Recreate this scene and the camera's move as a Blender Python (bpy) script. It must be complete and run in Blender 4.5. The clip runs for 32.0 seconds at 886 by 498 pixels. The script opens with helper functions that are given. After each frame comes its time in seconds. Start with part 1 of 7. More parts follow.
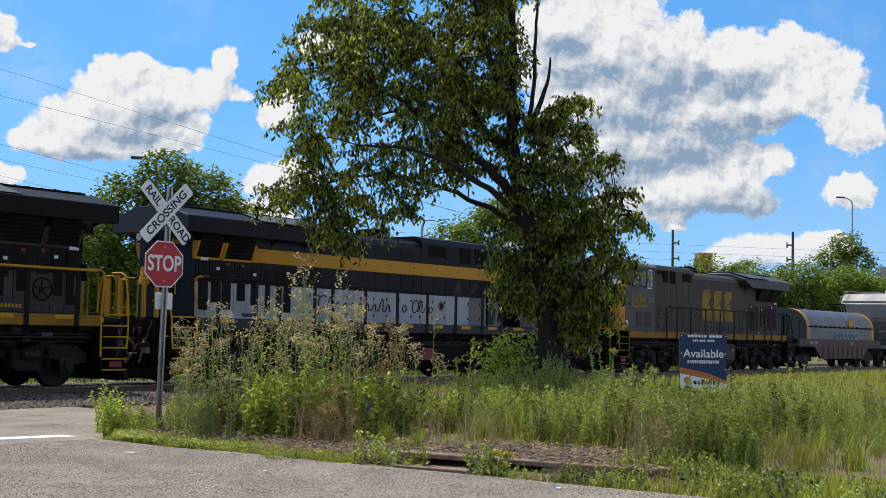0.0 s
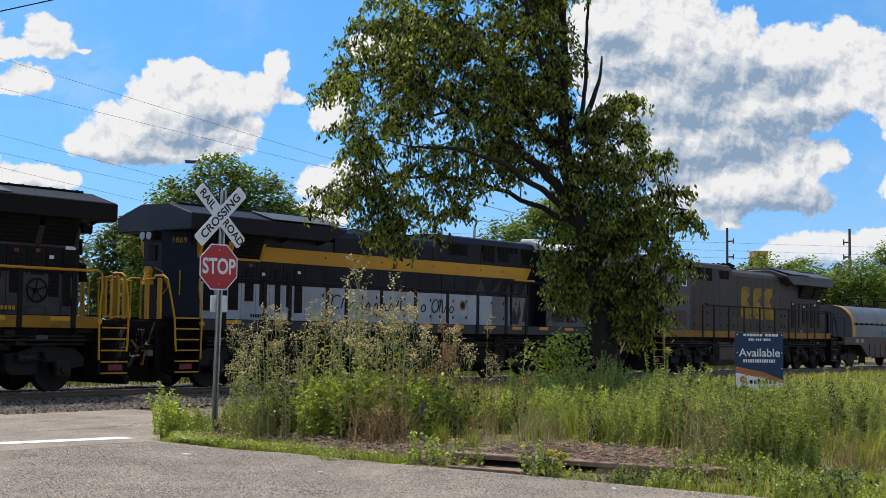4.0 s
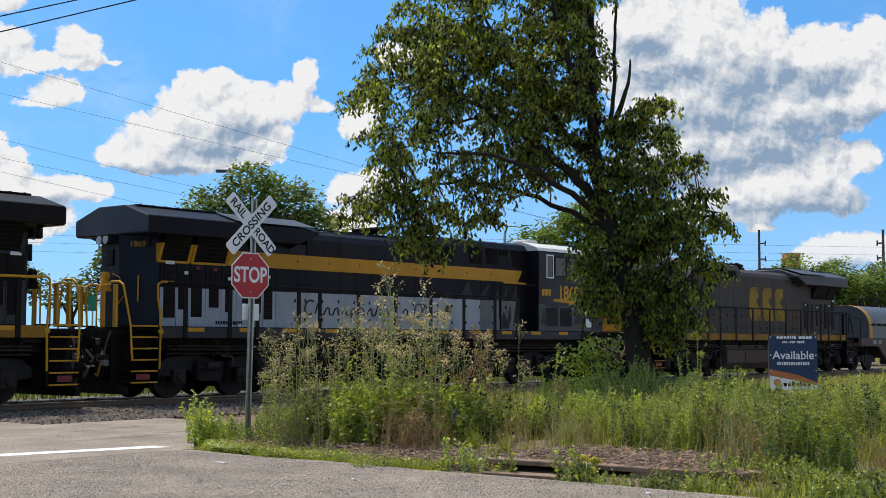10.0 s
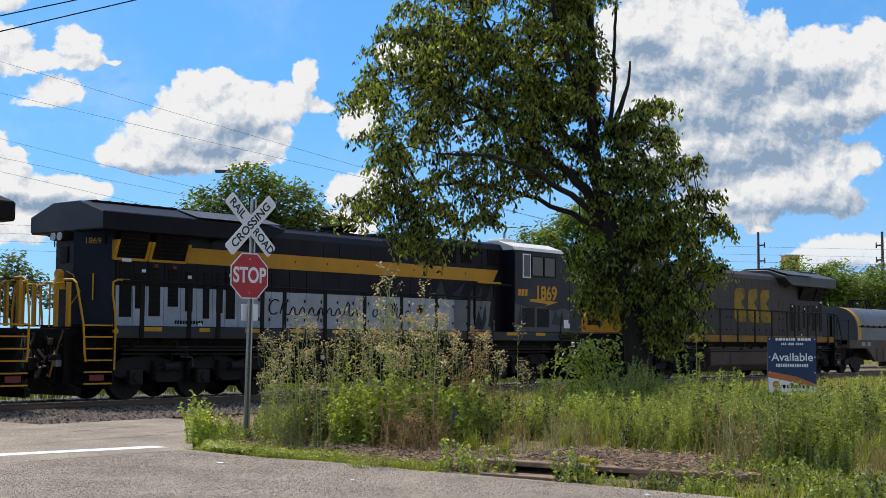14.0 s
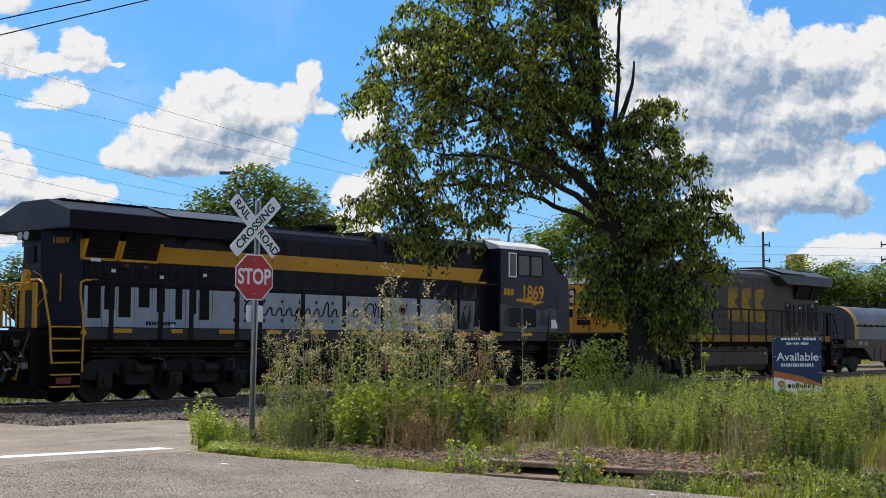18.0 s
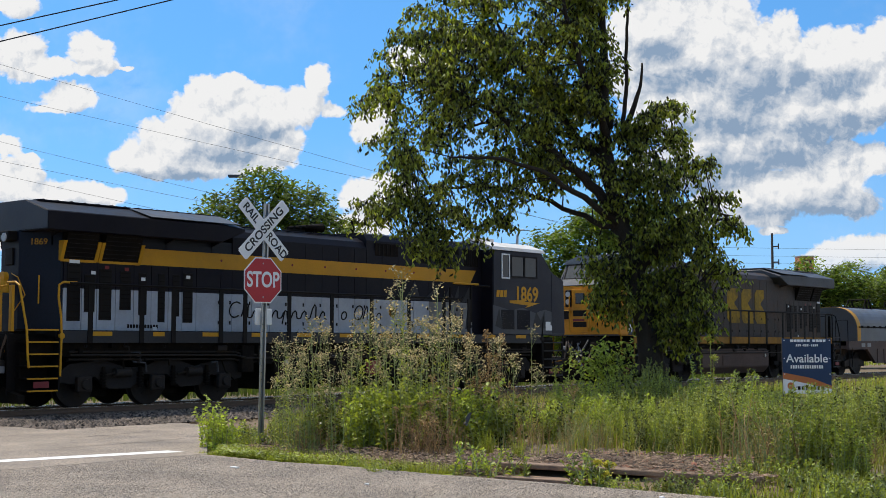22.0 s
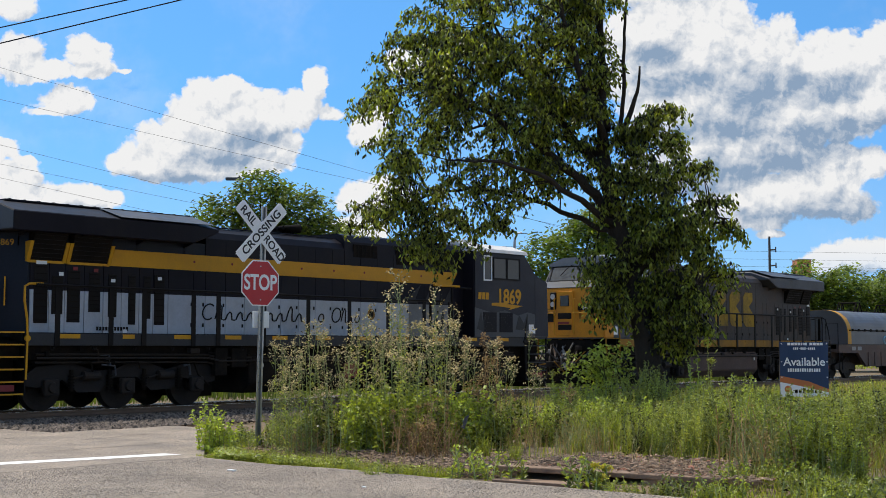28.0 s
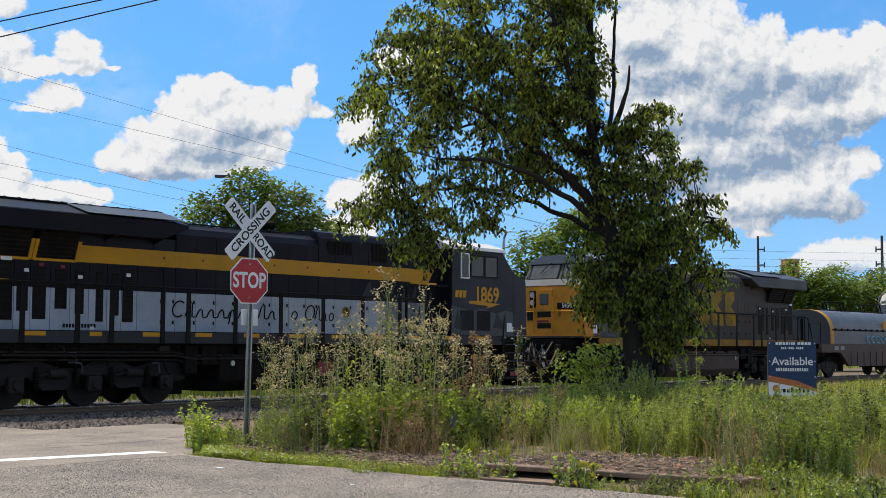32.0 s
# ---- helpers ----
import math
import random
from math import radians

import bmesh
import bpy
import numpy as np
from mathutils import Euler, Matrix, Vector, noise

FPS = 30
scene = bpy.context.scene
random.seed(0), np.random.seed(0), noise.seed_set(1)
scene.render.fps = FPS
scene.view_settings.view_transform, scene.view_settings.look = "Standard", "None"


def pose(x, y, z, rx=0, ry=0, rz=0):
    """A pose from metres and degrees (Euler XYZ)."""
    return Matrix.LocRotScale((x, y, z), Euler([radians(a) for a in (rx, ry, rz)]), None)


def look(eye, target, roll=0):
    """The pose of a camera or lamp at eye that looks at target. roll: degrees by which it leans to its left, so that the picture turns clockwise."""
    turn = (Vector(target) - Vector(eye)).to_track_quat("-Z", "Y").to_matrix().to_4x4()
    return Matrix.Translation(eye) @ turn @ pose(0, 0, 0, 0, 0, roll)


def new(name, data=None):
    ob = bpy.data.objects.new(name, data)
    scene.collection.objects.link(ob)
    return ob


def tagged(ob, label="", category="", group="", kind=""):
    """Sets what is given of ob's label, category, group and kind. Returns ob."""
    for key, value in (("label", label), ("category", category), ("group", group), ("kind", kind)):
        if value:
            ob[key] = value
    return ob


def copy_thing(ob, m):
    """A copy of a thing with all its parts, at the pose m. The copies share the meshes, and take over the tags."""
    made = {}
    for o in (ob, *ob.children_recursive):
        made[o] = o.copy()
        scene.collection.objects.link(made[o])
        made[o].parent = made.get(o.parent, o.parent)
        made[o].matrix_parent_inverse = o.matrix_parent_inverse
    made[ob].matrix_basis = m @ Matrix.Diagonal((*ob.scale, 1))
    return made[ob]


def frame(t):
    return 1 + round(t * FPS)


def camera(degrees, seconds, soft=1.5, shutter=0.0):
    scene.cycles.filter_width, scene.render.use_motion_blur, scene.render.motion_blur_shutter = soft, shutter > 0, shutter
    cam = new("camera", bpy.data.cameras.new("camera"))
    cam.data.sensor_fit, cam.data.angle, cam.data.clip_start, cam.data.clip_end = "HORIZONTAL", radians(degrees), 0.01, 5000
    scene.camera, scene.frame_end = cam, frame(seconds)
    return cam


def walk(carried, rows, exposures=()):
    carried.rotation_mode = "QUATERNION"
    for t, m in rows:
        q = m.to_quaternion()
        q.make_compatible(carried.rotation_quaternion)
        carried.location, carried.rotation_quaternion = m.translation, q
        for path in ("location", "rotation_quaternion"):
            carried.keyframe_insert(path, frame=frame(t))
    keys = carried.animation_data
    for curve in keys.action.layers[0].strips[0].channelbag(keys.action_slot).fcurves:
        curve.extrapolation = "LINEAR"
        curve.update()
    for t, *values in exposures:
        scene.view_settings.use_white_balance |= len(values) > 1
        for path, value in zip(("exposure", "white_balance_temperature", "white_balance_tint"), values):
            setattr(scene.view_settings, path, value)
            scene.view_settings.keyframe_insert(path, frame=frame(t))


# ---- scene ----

# ---------------------------------------------------------------- camera
# x runs along the track, y away from the viewer across it, z up; metres. The viewer stands still and only turns.
EYE = 1.6
TURNS = (
    (0, 93.709, -1.114, -54.032), (0.5, 93.654, -0.968, -53.835), (1, 93.633, -0.903, -53.659),
    (1.5, 93.652, -0.878, -53.476), (2, 93.694, -0.878, -53.198), (2.5, 93.735, -0.910, -52.868),
    (3, 93.737, -0.887, -52.505), (3.5, 93.697, -0.802, -52.085), (5.5, 93.883, -0.691, -51.079),
    (6, 93.908, -0.646, -50.933), (6.5, 93.887, -0.572, -50.881), (7, 93.849, -0.488, -50.863),
    (7.5, 93.828, -0.391, -50.806), (8, 93.828, -0.289, -50.694), (8.5, 93.856, -0.184, -50.548),
    (9, 93.903, -0.129, -50.419), (9.5, 93.941, -0.113, -50.373), (10, 93.953, -0.120, -50.375),
    (10.5, 93.933, -0.128, -50.420), (11, 93.921, -0.147, -50.503), (11.5, 93.939, -0.213, -50.554),
    (12, 93.955, -0.290, -50.596), (12.5, 93.962, -0.332, -50.616), (13, 93.981, -0.382, -50.576),
    (13.5, 94.001, -0.363, -50.477), (14, 93.992, -0.281, -50.420), (14.5, 93.981, -0.206, -50.396),
    (16.5, 94.072, -0.137, -50.219), (17, 94.072, -0.176, -50.223), (17.5, 94.048, -0.156, -50.242),
    (18, 94.023, -0.096, -50.209), (18.5, 94.027, -0.047, -50.106), (19, 94.041, -0.034, -50.032),
    (19.5, 94.064, -0.006, -49.972), (20, 94.096, 0.016, -49.906), (20.5, 94.141, 0.003, -49.852),
    (21, 94.170, -0.018, -49.833), (21.5, 94.160, 0.010, -49.833), (22, 94.133, 0.036, -49.832),
    (22.5, 94.124, 0.072, -49.825), (23, 94.138, 0.080, -49.815), (23.5, 94.170, 0.089, -49.805),
    (24, 94.208, 0.087, -49.801), (24.5, 94.235, 0.057, -49.809), (25, 94.248, 0.026, -49.829),
    (25.5, 94.247, -0.019, -49.847), (27.5, 94.233, -0.053, -49.936), (28, 94.262, -0.014, -49.946),
    (28.5, 94.286, -0.016, -49.966), (29, 94.261, -0.031, -50.040), (29.5, 94.185, -0.058, -50.145),
    (30, 94.117, -0.091, -50.242), (30.5, 94.103, -0.155, -50.296), (31, 94.124, -0.209, -50.344),
    (31.5, 94.151, -0.214, -50.391), (32, 94.195, -0.185, -50.424),
)
cam = camera(36.9, 32.0, soft=0.85)
walk(cam, [(t, pose(0, 0, EYE, rx, ry, rz)) for t, rx, ry, rz in TURNS])

# ---------------------------------------------------------------- sky, clouds, sun
SUN = Vector((0.12, 1.0, 2.1)).normalized()
HEAD = radians(40)          # heading of the view, from the x axis
LIGHT_SKY, LIGHT_SUN, EXPOSURE = 0.085, 4.6, 0.0
scene.view_settings.exposure = EXPOSURE

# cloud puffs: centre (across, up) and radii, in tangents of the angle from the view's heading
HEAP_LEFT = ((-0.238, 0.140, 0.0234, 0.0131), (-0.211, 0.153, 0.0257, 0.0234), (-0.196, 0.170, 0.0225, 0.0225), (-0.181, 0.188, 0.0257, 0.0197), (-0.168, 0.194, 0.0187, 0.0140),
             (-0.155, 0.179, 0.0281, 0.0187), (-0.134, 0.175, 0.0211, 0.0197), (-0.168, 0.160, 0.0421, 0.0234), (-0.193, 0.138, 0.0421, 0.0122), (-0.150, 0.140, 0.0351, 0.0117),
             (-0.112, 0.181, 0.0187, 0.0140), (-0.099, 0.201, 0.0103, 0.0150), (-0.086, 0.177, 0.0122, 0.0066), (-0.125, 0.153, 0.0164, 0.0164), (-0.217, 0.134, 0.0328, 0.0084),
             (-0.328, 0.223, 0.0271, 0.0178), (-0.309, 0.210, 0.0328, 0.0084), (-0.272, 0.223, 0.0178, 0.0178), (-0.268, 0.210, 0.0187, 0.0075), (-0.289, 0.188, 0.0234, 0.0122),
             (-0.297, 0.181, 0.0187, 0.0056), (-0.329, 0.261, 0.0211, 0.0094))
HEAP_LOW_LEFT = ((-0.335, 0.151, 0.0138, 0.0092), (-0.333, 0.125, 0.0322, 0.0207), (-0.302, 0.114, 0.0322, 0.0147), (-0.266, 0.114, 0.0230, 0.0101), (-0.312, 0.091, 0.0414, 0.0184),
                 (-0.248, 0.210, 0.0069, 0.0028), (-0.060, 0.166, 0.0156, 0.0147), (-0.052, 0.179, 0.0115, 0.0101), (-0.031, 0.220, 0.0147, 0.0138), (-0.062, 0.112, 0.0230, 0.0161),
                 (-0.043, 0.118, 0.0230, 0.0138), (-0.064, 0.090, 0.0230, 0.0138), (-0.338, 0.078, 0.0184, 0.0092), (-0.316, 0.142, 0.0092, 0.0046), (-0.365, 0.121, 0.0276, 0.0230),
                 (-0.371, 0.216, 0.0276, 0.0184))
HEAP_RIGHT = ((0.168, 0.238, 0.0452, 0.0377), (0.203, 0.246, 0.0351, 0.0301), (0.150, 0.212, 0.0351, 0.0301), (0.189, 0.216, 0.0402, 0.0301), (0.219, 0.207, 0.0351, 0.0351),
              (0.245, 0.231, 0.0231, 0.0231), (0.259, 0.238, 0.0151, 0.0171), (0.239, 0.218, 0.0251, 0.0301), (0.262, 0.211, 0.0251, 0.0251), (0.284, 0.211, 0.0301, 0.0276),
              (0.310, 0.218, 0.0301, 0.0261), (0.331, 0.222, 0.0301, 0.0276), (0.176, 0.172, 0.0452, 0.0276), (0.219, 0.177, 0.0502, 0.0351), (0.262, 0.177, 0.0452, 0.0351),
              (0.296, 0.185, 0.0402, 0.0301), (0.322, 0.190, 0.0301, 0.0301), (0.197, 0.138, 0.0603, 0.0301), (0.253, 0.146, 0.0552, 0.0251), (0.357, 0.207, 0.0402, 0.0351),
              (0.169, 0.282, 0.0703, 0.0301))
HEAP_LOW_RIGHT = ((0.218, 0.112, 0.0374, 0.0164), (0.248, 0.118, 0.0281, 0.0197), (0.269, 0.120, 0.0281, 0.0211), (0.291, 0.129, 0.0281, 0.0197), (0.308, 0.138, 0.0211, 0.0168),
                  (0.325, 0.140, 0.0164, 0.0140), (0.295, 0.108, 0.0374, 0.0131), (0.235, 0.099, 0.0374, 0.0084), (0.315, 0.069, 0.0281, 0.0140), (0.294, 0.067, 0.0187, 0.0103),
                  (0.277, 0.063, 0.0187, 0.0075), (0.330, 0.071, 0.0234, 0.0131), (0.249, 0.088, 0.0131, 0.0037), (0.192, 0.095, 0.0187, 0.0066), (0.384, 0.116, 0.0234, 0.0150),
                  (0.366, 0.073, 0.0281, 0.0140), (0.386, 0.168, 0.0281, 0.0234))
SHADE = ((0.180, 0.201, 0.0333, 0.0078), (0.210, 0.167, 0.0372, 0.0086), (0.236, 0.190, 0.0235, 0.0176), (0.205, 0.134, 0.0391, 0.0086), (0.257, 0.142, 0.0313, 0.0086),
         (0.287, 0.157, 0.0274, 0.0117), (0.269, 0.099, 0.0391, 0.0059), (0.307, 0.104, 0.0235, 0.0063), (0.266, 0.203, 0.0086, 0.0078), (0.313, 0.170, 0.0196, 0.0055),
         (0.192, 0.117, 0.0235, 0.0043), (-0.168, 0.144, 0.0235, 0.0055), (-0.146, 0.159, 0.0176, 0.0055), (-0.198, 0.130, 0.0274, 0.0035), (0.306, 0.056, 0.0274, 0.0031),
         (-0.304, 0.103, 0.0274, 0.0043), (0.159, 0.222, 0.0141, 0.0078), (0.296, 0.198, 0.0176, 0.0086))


def build_world():
    world = bpy.data.worlds.new("world")
    scene.world = world
    world.use_nodes = True
    nt = world.node_tree
    nt.nodes.clear()
    N, L = nt.nodes.new, nt.links.new

    def mth(op, a, b=None, clamp=False):
        n = N("ShaderNodeMath")
        n.operation, n.use_clamp = op, clamp
        for i, v in enumerate((a, b)):
            if v is None:
                continue
            if isinstance(v, (int, float)):
                n.inputs[i].default_value = v
            else:
                L(v, n.inputs[i])
        return n.outputs[0]

    def ramp(v, lo, hi, a=0.0, b=1.0):
        n = N("ShaderNodeMapRange")
        n.interpolation_type = "SMOOTHSTEP"
        for i, x in enumerate((lo, hi, a, b)):
            n.inputs[i + 1].default_value = x
        L(v, n.inputs[0])
        return n.outputs[0]

    def vec(op, a, b=None, c=None):
        n = N("ShaderNodeVectorMath")
        n.operation = op
        for i, v in enumerate((a, b, c)):
            if v is None:
                continue
            if isinstance(v, tuple):
                n.inputs[i].default_value = v
            else:
                L(v, n.inputs[i])
        return n

    co = N("ShaderNodeTexCoord").outputs["Generated"]
    ahead = vec("DOT_PRODUCT", co, (math.cos(HEAD), math.sin(HEAD), 0)).outputs["Value"]
    across = vec("DOT_PRODUCT", co, (math.sin(HEAD), -math.cos(HEAD), 0)).outputs["Value"]
    sep = N("ShaderNodeSeparateXYZ")
    L(co, sep.inputs[0])
    a2 = mth("MAXIMUM", ahead, 0.05)
    comb = N("ShaderNodeCombineXYZ")
    L(mth("DIVIDE", across, a2), comb.inputs[0])
    L(mth("DIVIDE", sep.outputs[2], a2), comb.inputs[1])
    uv = comb.outputs[0]

    def fbm(v, scale, detail, rough=0.55):
        n = N("ShaderNodeTexNoise")
        n.inputs["Scale"].default_value, n.inputs["Detail"].default_value, n.inputs["Roughness"].default_value = scale, detail, rough
        L(v, n.inputs["Vector"])
        return n

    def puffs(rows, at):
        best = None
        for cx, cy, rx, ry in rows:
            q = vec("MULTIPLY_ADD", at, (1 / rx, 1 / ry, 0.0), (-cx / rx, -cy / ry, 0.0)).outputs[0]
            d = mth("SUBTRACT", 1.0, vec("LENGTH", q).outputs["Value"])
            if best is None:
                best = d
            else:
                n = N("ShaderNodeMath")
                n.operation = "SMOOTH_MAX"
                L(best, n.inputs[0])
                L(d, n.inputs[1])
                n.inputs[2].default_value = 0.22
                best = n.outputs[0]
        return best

    def billow(v, scale=38):
        n = N("ShaderNodeTexVoronoi")
        n.voronoi_dimensions, n.feature = "2D", "SMOOTH_F1"
        n.inputs["Scale"].default_value, n.inputs["Detail"].default_value, n.inputs["Roughness"].default_value = scale, 3.0, 0.6
        n.inputs["Lacunarity"].default_value, n.inputs["Smoothness"].default_value = 2.1, 0.7
        L(v, n.inputs["Vector"])
        return mth("SUBTRACT", 1.0, n.outputs["Distance"])

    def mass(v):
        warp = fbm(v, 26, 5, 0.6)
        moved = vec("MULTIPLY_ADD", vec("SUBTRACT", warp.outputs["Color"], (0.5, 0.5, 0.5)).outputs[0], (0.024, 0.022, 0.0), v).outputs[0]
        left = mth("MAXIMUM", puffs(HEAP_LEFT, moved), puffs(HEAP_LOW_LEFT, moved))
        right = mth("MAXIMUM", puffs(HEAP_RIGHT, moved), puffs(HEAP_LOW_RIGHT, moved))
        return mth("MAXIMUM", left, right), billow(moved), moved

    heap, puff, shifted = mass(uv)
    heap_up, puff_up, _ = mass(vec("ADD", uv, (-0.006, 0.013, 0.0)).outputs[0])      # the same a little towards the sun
    fine = fbm(uv, 60, 6, 0.62)
    body = mth("ADD", heap, mth("MULTIPLY", mth("SUBTRACT", fine.outputs[0], 0.5), 0.45))
    body = mth("ADD", body, mth("MULTIPLY", mth("SUBTRACT", puff, 0.50), 0.42))
    body = mth("ADD", body, 0.20)
    # the rest of the sky, outside the view, carries the same kind of broken cloud
    wide = fbm(co, 3.2, 6, 0.58)
    aside = ramp(vec("LENGTH", uv).outputs["Value"], 0.45, 0.7)
    behind = ramp(ahead, 0.3, 0.6, 1.0, 0.0)
    rest = mth("MULTIPLY", mth("MAXIMUM", aside, behind), mth("MULTIPLY", mth("SUBTRACT", wide.outputs[0], 0.52), 6.0))
    up = ramp(sep.outputs[2], 0.0, 0.08)
    inside = mth("SUBTRACT", 1.0, mth("MAXIMUM", aside, behind))
    body = mth("ADD", mth("MULTIPLY", body, inside), rest)
    cover = mth("MULTIPLY", ramp(body, -0.02, 0.22), up)
    thin = mth("MULTIPLY", ramp(fbm(uv, 9, 5, 0.6).outputs[0], 0.45, 0.8), 0.22)
    cover = mth("MAXIMUM", cover, mth("MULTIPLY", thin, up))
    # light from above: a cloud's flank is lit where its mass thins towards the sun
    slope = mth("MULTIPLY", mth("SUBTRACT", heap_up, heap), 0.40)
    crumple = mth("MULTIPLY", mth("SUBTRACT", puff_up, puff), 0.44)
    small = mth("SUBTRACT", billow(vec("ADD", shifted, (-0.0022, 0.0042, 0.0)).outputs[0], 95), billow(shifted, 95))
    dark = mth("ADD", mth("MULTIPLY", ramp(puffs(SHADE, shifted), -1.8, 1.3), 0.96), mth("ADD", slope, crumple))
    dark = mth("ADD", mth("ADD", dark, 0.06), mth("MULTIPLY", small, 0.36))
    dark = mth("ADD", dark, mth("MULTIPLY", mth("SUBTRACT", 0.5, fine.outputs[0]), 0.30), clamp=True)
    tone = N("ShaderNodeMix")
    tone.data_type = "RGBA"
    L(dark, tone.inputs["Factor"])
    tone.inputs["A"].default_value, tone.inputs["B"].default_value = (1.0, 1.0, 1.0, 1), (0.30, 0.415, 0.58, 1)

    sky = N("ShaderNodeTexSky")
    sky.sky_type, sky.sun_disc = "NISHITA", False
    sky.sun_elevation, sky.sun_rotation = math.asin(SUN.z), math.atan2(SUN.x, SUN.y)
    sky.air_density, sky.dust_density, sky.ozone_density = 1.0, 0.4, 2.5
    bg_sky, bg_cloud, mix, out = N("ShaderNodeBackground"), N("ShaderNodeBackground"), N("ShaderNodeMixShader"), N("ShaderNodeOutputWorld")
    lifted = vec("ADD", co, (0.0, 0.0, 0.16)).outputs[0]      # the clear blue higher up reaches low on this day
    L(vec("NORMALIZE", lifted).outputs[0], sky.inputs[0])
    deep = vec("MULTIPLY", sky.outputs[0], (0.90, 1.70, 2.12)).outputs[0]
    low = ramp(sep.outputs[2], 0.0, 0.20, 0.45, 0.0)       # paler air near the horizon
    air = N("ShaderNodeMix")
    air.data_type = "RGBA"
    L(low, air.inputs["Factor"])
    L(deep, air.inputs["A"])
    air.inputs["B"].default_value = (6.0, 8.3, 10.2, 1)
    L(air.outputs["Result"], bg_sky.inputs[0])
    bg_sky.inputs[1].default_value = LIGHT_SKY
    L(tone.outputs["Result"], bg_cloud.inputs[0])
    bg_cloud.inputs[1].default_value = 0.875
    L(cover, mix.inputs[0])
    L(bg_sky.outputs[0], mix.inputs[1])
    L(bg_cloud.outputs[0], mix.inputs[2])
    L(mix.outputs[0], out.inputs[0])


build_world()
lamp = bpy.data.lights.new("sun", "SUN")
lamp.energy, lamp.angle, lamp.color = LIGHT_SUN, radians(0.55), (1.0, 0.93, 0.82)
sun = new("sun", lamp)
sun.matrix_world = look((0, 0, 60), Vector((0, 0, 60)) - SUN)

# ---------------------------------------------------------------- materials


def mat(name, color, rough=0.6, metal=0.0, vary=0.25, scale=3.0, fine=40.0, bump=0.15, dirt=None, dirt_amount=0.35, coat=0.0, per_piece=0.0, trans=0.0, spec=0.5, speckle=1.0, through_tint=(1.5, 1.6, 0.6), per_clump=0.0):
    """A surface: base colour varied at two scales, roughness wear, fine relief; dirt: a second colour in patches."""
    m = bpy.data.materials.new(name)
    m.use_nodes = True
    nt = m.node_tree
    b = nt.nodes["Principled BSDF"]
    N, L = nt.nodes.new, nt.links.new
    co = N("ShaderNodeTexCoord").outputs["Object"]
    coarse, grain = N("ShaderNodeTexNoise"), N("ShaderNodeTexNoise")
    for n, s, d in ((coarse, scale, 5), (grain, fine, 3)):
        n.inputs["Scale"].default_value, n.inputs["Detail"].default_value, n.inputs["Roughness"].default_value = s, d, 0.6
        L(co, n.inputs["Vector"])
    add = N("ShaderNodeMath")
    add.operation = "ADD"
    L(coarse.outputs[0], add.inputs[0])
    weigh = N("ShaderNodeMath")
    weigh.operation = "MULTIPLY_ADD"
    weigh.inputs[1].default_value, weigh.inputs[2].default_value = speckle, 0.5 - 0.5 * speckle
    L(grain.outputs[0], weigh.inputs[0])
    L(weigh.outputs[0], add.inputs[1])
    value = add.outputs[0]
    for amount, info in ((abs(per_piece), None), (per_clump, "Random")):
        if not amount:
            continue
        if info or per_piece > 0:
            info = N("ShaderNodeObjectInfo").outputs["Random"]
        else:
            info = N("ShaderNodeNewGeometry").outputs["Random Per Island"]
        mr = N("ShaderNodeMath")
        mr.operation = "MULTIPLY_ADD"
        mr.inputs[1].default_value, mr.inputs[2].default_value = amount, -amount / 2
        L(info, mr.inputs[0])
        add2 = N("ShaderNodeMath")
        add2.operation = "ADD"
        L(value, add2.inputs[0])
        L(mr.outputs[0], add2.inputs[1])
        value = add2.outputs[0]
    rng = N("ShaderNodeMapRange")
    rng.inputs[1].default_value, rng.inputs[2].default_value = 0.6, 1.4
    rng.inputs[3].default_value, rng.inputs[4].default_value = 1 - vary, 1 + vary
    rng.clamp = False
    L(value, rng.inputs[0])
    mul = N("ShaderNodeVectorMath")
    mul.operation = "SCALE"
    mul.inputs[0].default_value = color[:3]
    L(rng.outputs[0], mul.inputs["Scale"])
    tint = mul.outputs[0]
    if dirt:
        patch = N("ShaderNodeTexNoise")
        patch.inputs["Scale"].default_value, patch.inputs["Detail"].default_value = scale * 0.6, 8
        patch.inputs["Roughness"].default_value = 0.7
        L(co, patch.inputs["Vector"])
        pr = N("ShaderNodeMapRange")
        pr.inputs[1].default_value, pr.inputs[2].default_value, pr.inputs[4].default_value = 0.46, 0.68, dirt_amount
        L(patch.outputs[0], pr.inputs[0])
        mx = N("ShaderNodeMix")
        mx.data_type = "RGBA"
        L(pr.outputs[0], mx.inputs["Factor"])
        L(tint, mx.inputs["A"])
        mx.inputs["B"].default_value = (*dirt[:3], 1)
        tint = mx.outputs["Result"]
    L(tint, b.inputs["Base Color"])
    rr = N("ShaderNodeMapRange")
    rr.inputs[1].default_value, rr.inputs[2].default_value = 0.3, 0.7
    rr.inputs[3].default_value, rr.inputs[4].default_value = max(0.03, rough - 0.1), min(1.0, rough + 0.12)
    L(coarse.outputs[0], rr.inputs[0])
    L(rr.outputs[0], b.inputs["Roughness"])
    b.inputs["Metallic"].default_value = metal
    b.inputs["Coat Weight"].default_value = coat
    b.inputs["Specular IOR Level"].default_value = spec
    if bump:
        bp = N("ShaderNodeBump")
        bp.inputs["Strength"].default_value, bp.inputs["Distance"].default_value = bump, 0.02
        L(grain.outputs[0], bp.inputs["Height"])
        L(bp.outputs[0], b.inputs["Normal"])
